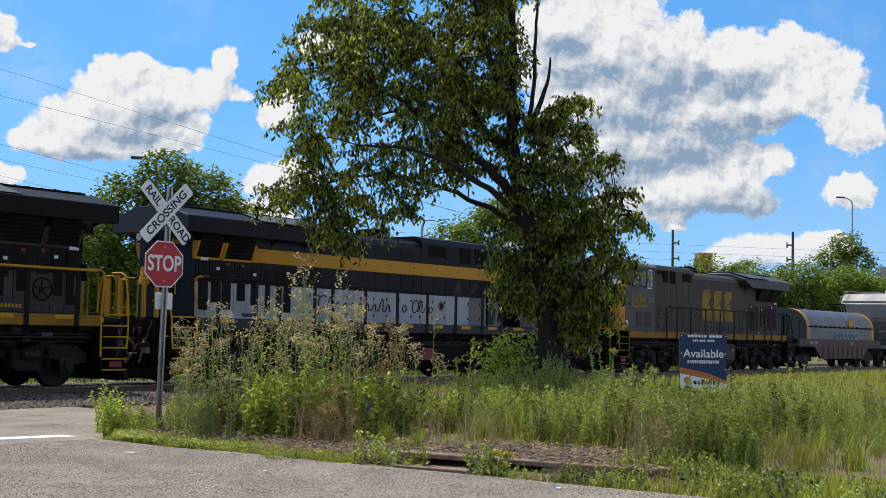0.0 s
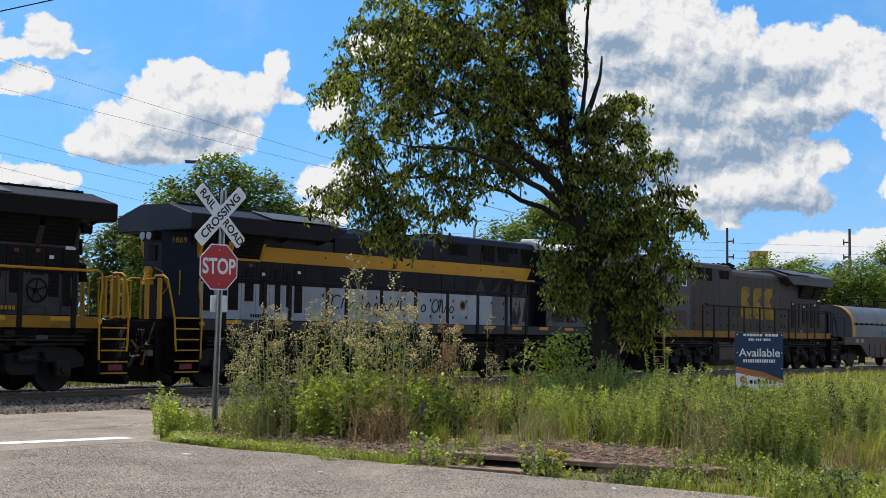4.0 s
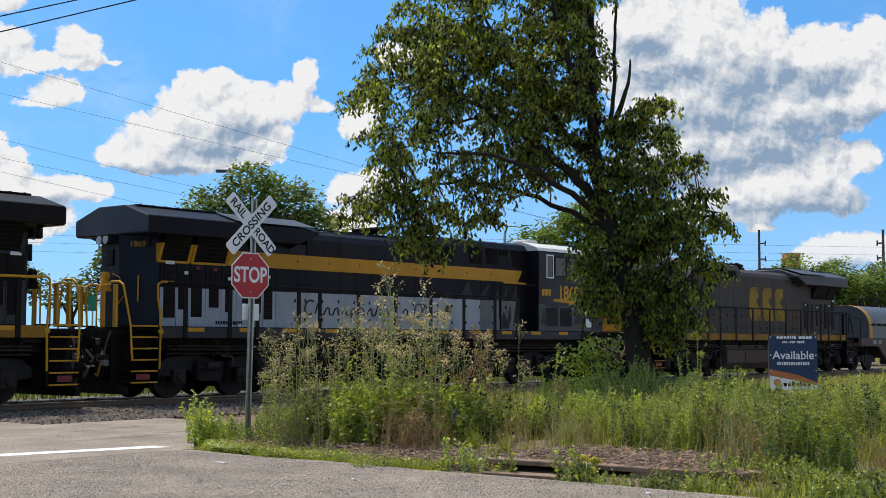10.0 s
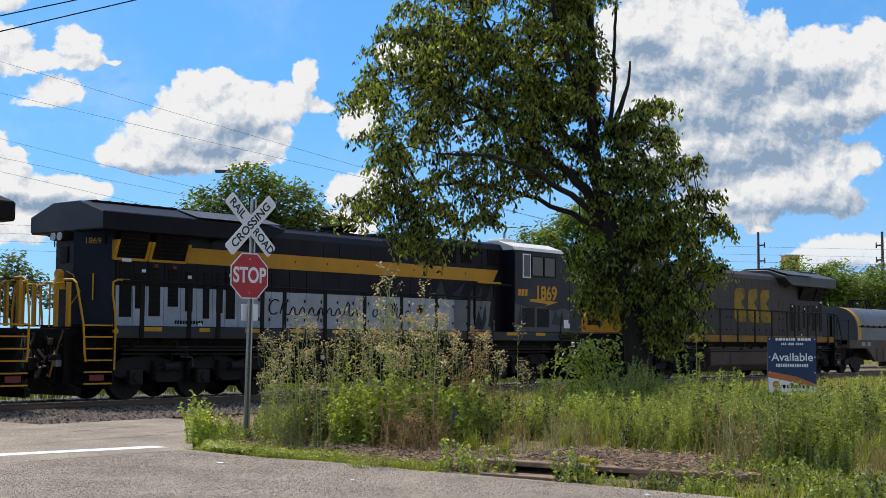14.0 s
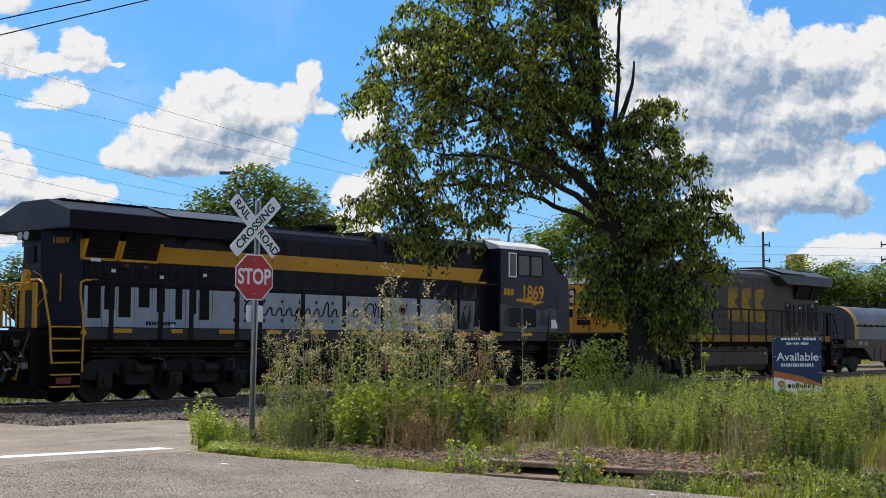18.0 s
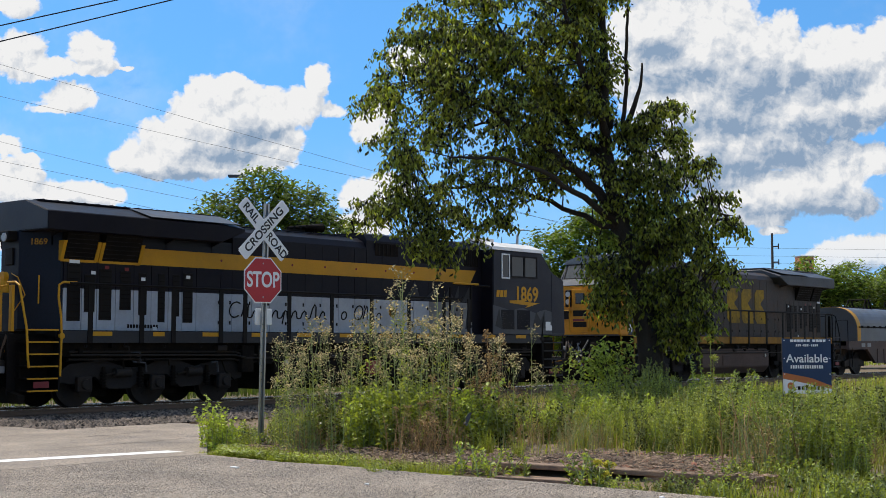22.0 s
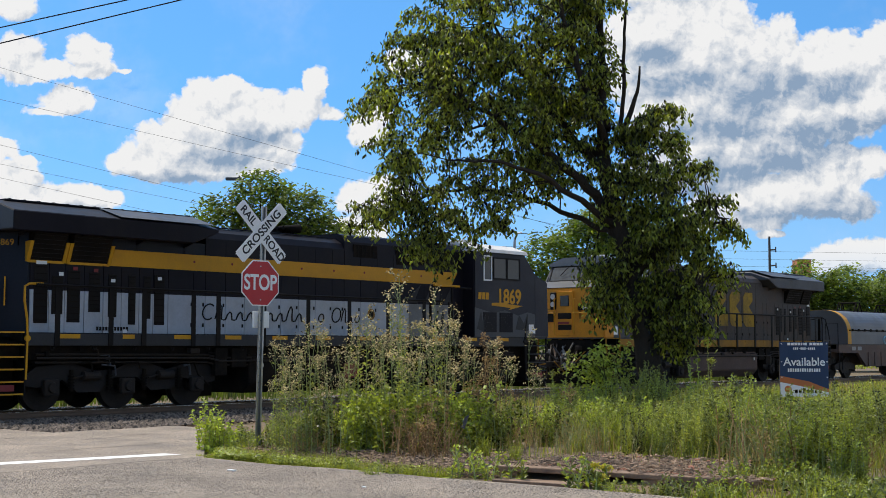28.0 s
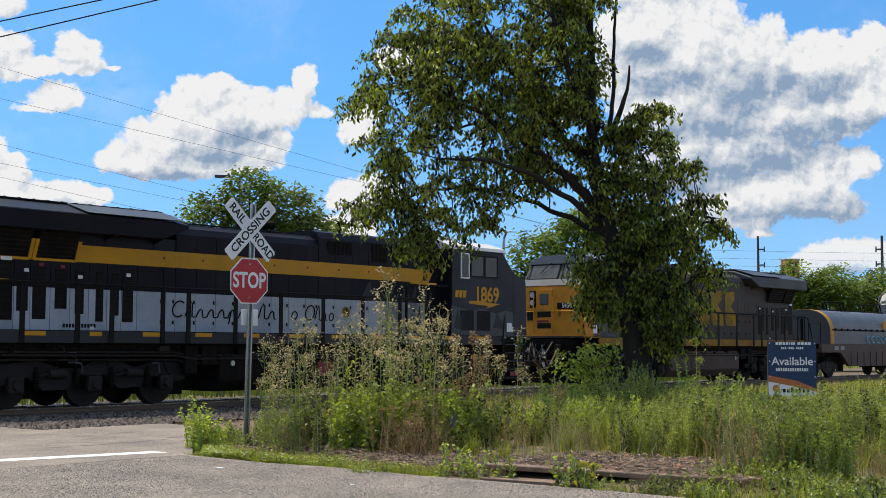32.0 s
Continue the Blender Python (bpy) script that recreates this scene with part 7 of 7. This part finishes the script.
def scatter(models, spots, rng, lo=0.85, hi=1.15):
    """Copies of the models at the spots; the models themselves take the first places."""
    used = set()
    for x, y, s in spots:
        m = rng.choice(models)
        k = s * rng.uniform(lo, hi)
        if models[0].name.startswith("feathery") and abs(math.atan2(y, x) - BANNER_WAY) < 0.034:
            k = min(k, (1.54 - 0.027 * math.hypot(x, y)) / 1.3)       # lower growth before the banner
        at = Matrix.LocRotScale((x, y, ground_height(x, y) - 0.01), Euler((0, 0, rng.uniform(0, 6.283))), (k, k, k))
        if m not in used:
            used.add(m)
            m.matrix_basis = at
        else:
            new_ob = copy_thing(m, pose(x, y, ground_height(x, y) - 0.01, 0, 0, rng.uniform(0, 360)))
            new_ob.scale = (k, k, k)
    for m in models:
        if m not in used:
            for o in (*m.children_recursive, m):
                bpy.data.objects.remove(o)


def in_patch(rng, n, cx, cy, ax, ay, rot, s=1.0):
    out = []
    c, d = math.cos(rot), math.sin(rot)
    while len(out) < n:
        u, v = rng.uniform(-1, 1), rng.uniform(-1, 1)
        if u * u + v * v < 1:
            out.append((cx + ax * u * c - ay * v * d, cy + ax * u * d + ay * v * c, s))
    return out


def in_clumps(rng, n, each, spread, *patch):
    """Spots gathered in tight clumps over a patch, each clump of its own height."""
    out = []
    for x, y, s in in_patch(rng, n, *patch):
        k = s * rng.uniform(0.62, 1.22)
        out += [(x + rng.gauss(0, spread), y + rng.gauss(0, spread), k * rng.uniform(0.85, 1.1)) for _ in range(each)]
    return out


rng = random.Random(77)
tall = [plant("tall_weed", 100 + k, 3, 2.25, 0.10, 0.17, 0.015, 24, 0.36, M_WEED2, M_SEED, "tall seeding weed with pale fluffy heads", "weed", "tall seeding weeds", 0.4, 0.14) for k in range(6)]
stand = []
for k in range(30):      # a stand of tall stalks, lower towards the sign
    way, far = radians(39.4 + 7.8 * (k + rng.random()) / 30), rng.uniform(19.8, 21.9)
    stand.append((far * math.cos(way), far * math.sin(way), (0.98 if k < 15 else 0.74) * rng.uniform(0.72, 1.08)))
scatter(tall, stand + in_patch(rng, 4, 16.3, 12.6, 0.4, 0.5, 0.1, 0.70) + [(14.75, 15.9, 0.5), (14.6, 15.5, 0.55), (17.6, 12.9, 0.72)], rng, 0.9, 1.1)
brown = [plant("dry_weed", 120 + k, 2, 1.7, 0.14, 0.14, 0.012, 16, 0.34, M_BROWNWEED, M_BROWNWEED, "dried brown seeding weed", "weed", "dried brown weeds", 0.4, 0.12) for k in range(3)]
scatter(brown, in_patch(rng, 5, 16.3, 13.0, 0.6, 0.6, 0.1, 0.95) + [(16.9, 12.9, 0.8), (20.2, 13.9, 0.72), (14.55, 13.2, 0.5), (14.5, 12.9, 0.55), (14.6, 12.6, 0.5), (14.8, 12.7, 0.6)] + in_patch(rng, 4, 14.85, 12.7, 0.25, 0.5, 0.0, 0.58), rng, 0.85, 1.1)
bushy = [plant("bushy_weed", 140 + k, 14, 1.05, 0.38, 0.135, 0.030, 42, 0, M_WEED, M_SEED, "bright green leafy weed clump", "weed", "leafy weed clumps", 0.05, 0.15) for k in range(5)]
scatter(bushy, in_patch(rng, 36, 15.45, 14.1, 0.75, 1.6, 0.1, 0.86) + in_patch(rng, 9, 16.3, 12.8, 0.7, 0.6, 0.3, 0.8) + [(13.75, 16.35, 0.72), (13.85, 16.2, 0.6), (13.95, 16.45, 0.6), (14.6, 15.6, 0.5), (14.9, 16.0, 0.5), (14.75, 15.2, 0.55), (15.1, 16.4, 0.45)]
        + in_patch(rng, 34, 18.6, 12.6, 1.9, 1.5, 0.6, 0.60), rng)
blue = [plant("feathery_weed", 160 + k, 13, 1.15, 0.24, 0.112, 0.0130, 66, 0, M_WEED2 if k % 2 else M_WEED, M_SEED, "upright narrow-leaved green weed clump", "weed", "narrow-leaved weed clumps", 0.02, 0.13) for k in range(6)]
scatter(blue, in_clumps(rng, 22, 4, 0.20, 18.2, 8.6, 2.6, 1.7, 0.55, 0.84) + in_clumps(rng, 9, 4, 0.24, 20.2, 12.2, 2.2, 1.0, 0.6, 0.62) + in_clumps(rng, 12, 4, 0.28, 22.5, 10.4, 3.0, 2.2, 0.55, 0.66) + in_clumps(rng, 9, 4, 0.3, 26.6, 13.0, 2.5, 1.6, 0.45, 0.66)
        + in_clumps(rng, 6, 3, 0.15, 16.3, 9.6, 0.4, 1.5, 0.1, 0.55) + in_clumps(rng, 4, 3, 0.15, 15.0, 6.9, 0.5, 0.5, 0.5, 1.05) + in_clumps(rng, 7, 4, 0.25, 24.2, 14.3, 1.2, 1.1, 0.4, 0.80) + in_clumps(rng, 7, 4, 0.25, 22.0, 15.2, 2.6, 1.2, 0.4, 0.72)
        + in_clumps(rng, 7, 4, 0.3, 31.0, 12.8, 3.0, 1.8, 0.4, 0.46) + in_clumps(rng, 13, 4, 0.28, 22.5, 8.0, 4.8, 1.0, 0.36, 0.60), rng, 0.8, 1.1)
low = [plant("low_weed", 180 + k, 9, 0.30, 0.6, 0.075, 0.013, 70, 0, M_WEED, M_SEED, "low green weed at the road edge", "weed", "low weeds at the road edge", 0.02, 0.10) for k in range(4)]
scatter(low, [(12.85 + rng.gauss(0, 0.12), 15.3 - 0.085 * k + rng.gauss(0, 0.08), rng.uniform(0.4, 0.8)) for k in range(46) if k % 3 == 0 or k > 38]
        + [(13.0 + rng.uniform(-0.15, 0.3), rng.choice((rng.uniform(7.0, 8.6), rng.uniform(9.9, 11.2))), rng.uniform(0.4, 0.8)) for _ in range(9)] + [(12.95 + rng.uniform(-0.12, 0.15), rng.uniform(6.7, 8.5), rng.uniform(0.5, 1.1)) for _ in range(16)] + [(12.95 + rng.uniform(-0.15, 0.9), rng.uniform(3.6, 6.6), rng.uniform(0.6, 1.3)) for _ in range(26)] + [(13.6 + rng.uniform(-0.2, 0.6), rng.uniform(5.2, 7.4), rng.uniform(0.6, 1.2)) for _ in range(22)]
        + [(13.05, 8.68, 1.5), (13.0, 8.80, 1.4), (13.1, 9.90, 1.3), (13.2, 10.4, 1.5), (13.3, 10.7, 1.4)] + [(14.2 + 0.07 * k + rng.gauss(0, 0.2), 16.0 + 0.1 * k + rng.gauss(0, 0.2), rng.uniform(0.5, 1.2)) for k in range(26)], rng)
gold = [plant("flowering_weed", 220, 4, 0.42, 0.3, 0.10, 0.014, 40, 0.028, M_WEED, M_FLOWER, "small weed with yellow flower heads", "weed", "yellow flowering weeds", 0.1, 0.06)]
scatter(gold, [(13.1, 8.62, 0.9)], rng)
straw = [plant("straw_weed", 240 + k, 15, 0.80, 0.55, 0.15, 0.005, 26, 0, M_BROWNWEED if k < 2 else M_DRYGRASS, M_SEED, "dry straw-coloured weed clump", "weed", "dry straw-coloured weeds", 0.2, 0.20) for k in range(4)]
scatter(straw, in_patch(rng, 5, 14.75, 12.75, 0.30, 0.60, 0.1, 0.85) + in_patch(rng, 18, 18.0, 13.2, 1.9, 1.1, 0.62, 0.72) + in_patch(rng, 10, 17.2, 11.6, 1.2, 0.8, 0.6, 0.55) + in_patch(rng, 4, 14.5, 7.25, 0.2, 0.22, 0.4, 1.0)
        + in_patch(rng, 10, 15.6, 6.2, 0.7, 0.5, 0.5, 0.55) + in_patch(rng, 6, 14.3, 14.9, 0.25, 0.5, 0.1, 0.6) + in_patch(rng, 14, 24.0, 13.6, 2.5, 1.0, 0.5, 0.7), rng, 0.7, 1.2)
plume = [plant("plumed_weed", 260 + k, 2, 1.55, 0.12, 0.10, 0.010, 60, 0.10, M_WEED, M_WEED2, "tall green weed with a plumed tip", "weed", "plumed green weeds", 0.02, 0.06) for k in range(2)]
scatter(plume, [(28.3, 15.6, 0.95), (25.0, 12.8, 0.6), (22.6, 12.0, 0.6), (20.4, 14.3, 0.85), (24.0, 15.3, 0.8)], rng)


def tussock(seed):
    """A clump of long arching blades."""
    rg = random.Random(seed)
    verts, faces = [], []
    for _ in range(130):
        a, h, l, w = rg.uniform(0, 6.283), rg.uniform(0.35, 0.85), rg.uniform(0.15, 0.75), rg.uniform(0.004, 0.008)
        b = Vector((rg.gauss(0, 0.09), rg.gauss(0, 0.09), -0.03))
        d, e = Vector((math.cos(a), math.sin(a), 0)), Vector((-math.sin(a), math.cos(a), 0)) * w
        o = len(verts)
        for k in range(6):
            t = k / 5
            q = b + d * (l * h * t * t) + Vector((0, 0, h * (t - 0.45 * l * t ** 3)))
            verts += [tuple(q - e * (1 - 0.9 * t)), tuple(q + e * (1 - 0.9 * t))]
        faces += [(o + 2 * k, o + 2 * k + 1, o + 2 * k + 3, o + 2 * k + 2) for k in range(5)]
    return tagged(new("grass_tussock", soup("grass_tussock", verts, faces, M_GRASS)), "clump of long arching green grass blades", "grass clump", "grass tussocks")


scatter([tussock(300 + k) for k in range(3)], [(17.06, 11.05, 1.0), (16.79, 10.53, 0.95), (17.84, 11.93, 0.9), (17.3, 10.6, 1.05), (18.6, 12.0, 0.9), (16.6, 11.3, 0.7), (19.6, 11.4, 0.9), (16.3, 9.3, 0.7), (15.6, 5.9, 0.8), (16.4, 6.1, 0.9),
        (16.9, 6.8, 0.9), (21.0, 12.6, 0.9), (23.0, 13.4, 0.8), (15.2, 12.0, 0.6), (16.1, 5.5, 0.8), (15.0, 11.3, 0.5)], rng)


def sucker_bush():
    """Arching shoots from the foot of the tree, with broad leaves along their outer half."""
    rg = random.Random(210)
    bush = empty("sapling", pose(25.0, 16.05, 0.03), "young broad-leaved shoots arching out under the tree", "shrub")
    bm = B()
    verts, faces = [], []
    for k in range(26):
        a = -RIGHT * rg.uniform(0.1, 1.2) + AHEAD * rg.uniform(-0.7, 0.7)
        h = rg.uniform(0.5, 1.6)
        base = RIGHT * rg.uniform(-0.4, 0.5) + AHEAD * rg.uniform(-0.4, 0.4)
        pts = smooth_path([base, base + a * 0.25 + Vector((0, 0, h * 0.55)), base + a * 0.7 + Vector((0, 0, h)), base + a * 1.15 + Vector((0, 0, h * rg.uniform(0.86, 1.0)))], 4)
        tube(bm, pts, 0.01, 4, [0.014 - 0.011 * i / (len(pts) - 1) for i in range(len(pts))], caps=False)
        leaf_rows(rg, pts[4:], 0.09, 6, 0.110, 0.7, verts, faces, 0.62)
    part("stalk", bm, M_BARK, bush)["kind"] = "stuff"
    # the brighter weed colour stands in for sunlight on these shoots
    crown = new("foliage", soup("foliage", verts, faces, M_WEED))
    crown.parent = bush
    crown["kind"] = "stuff"


sucker_bush()


def ground_cover():
    """Small rounded leaves close over the soil at the road edge."""
    rg = random.Random(77)
    verts, faces = [], []
    for _ in range(16000):
        y = rg.uniform(11.3, 15.9)
        x = 12.78 + abs(rg.gauss(0, 0.24)) + max(0.0, y - 15.1) * 0.9
        if noise.noise((x * 1.6, y * 1.6, 2.0)) + 0.25 * (y - 13.4) < rg.uniform(-0.4, 0.5) or x > 13.9 + (y > 15.4):
            continue
        p = Vector((x, y, max(0.0, ground_height(x, y)) + rg.random() ** 2 * 0.085))
        a, s_ = rg.uniform(0, 6.283), rg.uniform(0.016, 0.042)
        d = Vector((math.cos(a), math.sin(a), rg.uniform(-0.2, 0.7))) * s_
        e = Vector((-math.sin(a), math.cos(a), rg.uniform(-0.5, 0.5))) * s_ * 0.42
        o = len(verts)
        verts += [tuple(p), tuple(p + d * 0.5 + e), tuple(p + d), tuple(p + d * 0.5 - e)]
        faces.append((o, o + 1, o + 2, o + 3))
    tagged(new("ground_cover", soup("ground_cover", verts, faces, M_WEED)), "bright low leaves creeping over the road edge", "ground cover", kind="stuff")


ground_cover()


def grass_field(name, label, n, area, h0, h1, w, mats, seed, keep=None):
    rg = np.random.default_rng(seed)
    x0, x1, y0, y1 = area
    x, y = rg.uniform(x0, x1, n * 2), rg.uniform(y0, y1, n * 2)
    if keep is not None:
        k = keep(x, y, rg)
        x, y = x[k], y[k]
    x, y = x[:n], y[:n]
    n = len(x)
    z = np.array([ground_height(a, b) for a, b in zip(x, y)])
    h, a, l = rg.uniform(h0, h1, n), rg.uniform(0, 6.283, n), rg.uniform(0.1, 0.6, n)
    dx, dy = np.cos(a), np.sin(a)
    ww = w * rg.uniform(0.6, 1.3, n)
    V = np.empty((n, 5, 3))
    for i, (t, s) in enumerate(((0, 1), (0, -1), (0.55, 0.7), (0.55, -0.7), (1, 0))):
        V[:, i, 0] = x + dx * l * h * t * t - dy * ww * s
        V[:, i, 1] = y + dy * l * h * t * t + dx * ww * s
        V[:, i, 2] = z - 0.02 + h * t * (1 - 0.25 * l * t)
    o = np.arange(n)[:, None] * 5
    F = [tuple(r) for r in (o + np.array([[0, 1, 3, 2]])).tolist()] + [tuple(r) for r in (o + np.array([[2, 3, 4]])).tolist()]
    tagged(new(name, soup(name, V.reshape(-1, 3).tolist(), F, mats)), label, "grass", kind="stuff")


def clear_of_road(x, y, rg):
    return ~((x < 15.0) & (y > 10.5) & (rg.uniform(0, 1, len(x)) < 0.8)) & (x > 13.0 + rg.uniform(0, 0.5, len(x))) & ~((y > 15.6) & (x < 13.2 + (y - 15.2) * 1.0 + 0.3)) & ~((x < 14.9 + rg.uniform(-0.5, 0.5, len(x))) & (y > 7.4) & (y < 11.2))


grass_field("grass", "rough green grass among the weeds", 16000, (13, 34, 4.5, 23.4), 0.08, 0.30, 0.006, M_GRASS, 1, clear_of_road)
grass_field("dry_grass", "dry straw-coloured grass among the weeds", 7000, (13, 34, 4.5, 23.4), 0.12, 0.42, 0.005, M_DRYGRASS, 2, clear_of_road)
grass_field("meadow", "yellow-green grass of the open lot", 26000, (30, 75, 5, 24.0), 0.12, 0.40, 0.014, M_GRASS, 3)
grass_field("meadow_straw", "straw stems over the open lot", 5000, (30, 75, 5, 24.0), 0.15, 0.48, 0.010, M_DRYGRASS, 4)
grass_field("far_verge", "bright grass verge beyond the track", 16000, (10, 120, 42, 66), 0.2, 0.5, 0.03, M_GRASS, 5)
grass_field("far_weeds", "tall sunlit grass just beyond the track", 12000, (8, 75, 32.6, 38.0), 0.4, 0.95, 0.02, M_DARKFOL, 8)
grass_field("edge_turf", "short bright turf along the road edge", 14000, (12.75, 14.2, 10.9, 15.6), 0.04, 0.14, 0.005, M_GRASS, 6, lambda x, y, rg: x < 13.3 + rg.uniform(0, 0.25, len(x)) + np.where(y > 13, 0.35, 0))

grass_field("verge_turf", "short rough turf where the lot meets the road", 9000, (12.72, 15.0, 3.0, 7.3), 0.05, 0.20, 0.006, M_GRASS, 7)


def litter_bed():
    rg = random.Random(9)
    verts, faces = [], []
    for _ in range(13000):
        x, y = 13.1 + abs(rg.gauss(0, 1.2)), rg.uniform(6.6, 16.6)
        if x > 16.6 or (y > 15 and x < 13.2 + (y - 15)):
            continue
        a, s, w = rg.uniform(0, 6.283), rg.uniform(0.03, 0.16), rg.uniform(0.003, 0.012)
        z = ground_height(x, y) + rg.uniform(0.0, 0.05)
        if 13.1 < x < 13.75 and 6.8 < y < 10.2:
            z = 0.155 + rg.uniform(0, 0.02)
            if x < 13.4 or rg.random() < 0.5:
                continue
        d, e = Vector((math.cos(a), math.sin(a), rg.uniform(-0.25, 0.25))) * s, Vector((-math.sin(a), math.cos(a), 0.1)) * w
        p = Vector((x, y, z))
        o = len(verts)
        verts += [tuple(p - e), tuple(p + d - e), tuple(p + d + e), tuple(p + e), tuple(p + d * 0.5 + Vector((0, 0, w * 1.5)))]
        faces += [(o, o + 1, o + 4), (o + 1, o + 2, o + 4), (o + 2, o + 3, o + 4), (o + 3, o, o + 4)]
    tagged(new("dead_stalks", soup("dead_stalks", verts, faces, M_LITTER)), "brown dead stalks and twigs on the soil", "plant litter", kind="stuff")


litter_bed()


def road_grit(name, label, material, n, near, far, size, seed):
    """Stone chips proud of the asphalt, each a small pointed grain."""
    rg = np.random.default_rng(seed)
    way, d = rg.uniform(radians(20), radians(64), n), np.sqrt(rg.uniform(near ** 2, far ** 2, n))
    x, y = d * np.cos(way), d * np.sin(way)
    k = (x < 12.6) & (y < 15.3)
    x, y = x[k], y[k]
    n = len(x)
    a, r, h = rg.uniform(0, 6.283, n), rg.uniform(0.6, 1.3, n) * size, rg.uniform(0.35, 0.85, n) * size
    V = np.empty((n, 4, 3))
    for i in range(3):
        V[:, i, 0], V[:, i, 1], V[:, i, 2] = x + r * np.cos(a + 2.1 * i), y + r * np.sin(a + 2.1 * i), 0.0002
    V[:, 3, 0], V[:, 3, 1], V[:, 3, 2] = x + rg.uniform(-0.3, 0.3, n) * r, y + rg.uniform(-0.3, 0.3, n) * r, h
    o = np.arange(n)[:, None] * 4
    F = [tuple(q) for t in ((0, 1, 3), (1, 2, 3), (2, 0, 3)) for q in (o + np.array([t])).tolist()]
    tagged(new(name, soup(name, V.reshape(-1, 3).tolist(), F, material)), label, "grit", kind="stuff")


M_GRIT = mat("asphalt_stone", (0.315, 0.262, 0.208), 0.85, vary=0.5, scale=1.0, fine=30, bump=0.0, per_piece=-1.4)
road_grit("road_grit", "worn stone grains standing proud of the asphalt", M_GRIT, 150000, 12.8, 20.5, 0.0090, 12)


# ---------------------------------------------------------------- what moves
SHIFT = ((0, 5.10), (1, 4.65), (2, 4.21), (3, 3.77), (3.5, 3.56), (5.5, 2.72), (6, 2.52), (7, 2.14), (8, 1.75), (9, 1.36), (10, 0.99), (11, 0.64), (12, 0.33), (13, 0.0), (14, -0.31),
         (14.5, -0.45), (16.5, -0.98), (17, -1.11), (18, -1.35), (19, -1.56), (20, -1.79), (21, -1.98), (22, -2.18), (23, -2.34), (24, -2.49), (25, -2.63), (25.5, -2.70), (27.5, -2.94),
         (28, -2.98), (29, -3.07), (30, -3.14), (31, -3.34), (32, -3.58))


def motions():
    for ob, x, turned, wheels in TRAIN:
        walk(ob, [(t, pose(x + d, TRACK_Y, RAIL_Z, 0, 0, 180 if turned else 0)) for t, d in SHIFT])
        for w in wheels:
            way = -1 if turned else 1
            r = w.location.z
            walk(w, [(t, Matrix.LocRotScale(w.location, Euler((0, way * d / r, 0)), None)) for t, d in SHIFT])


motions()
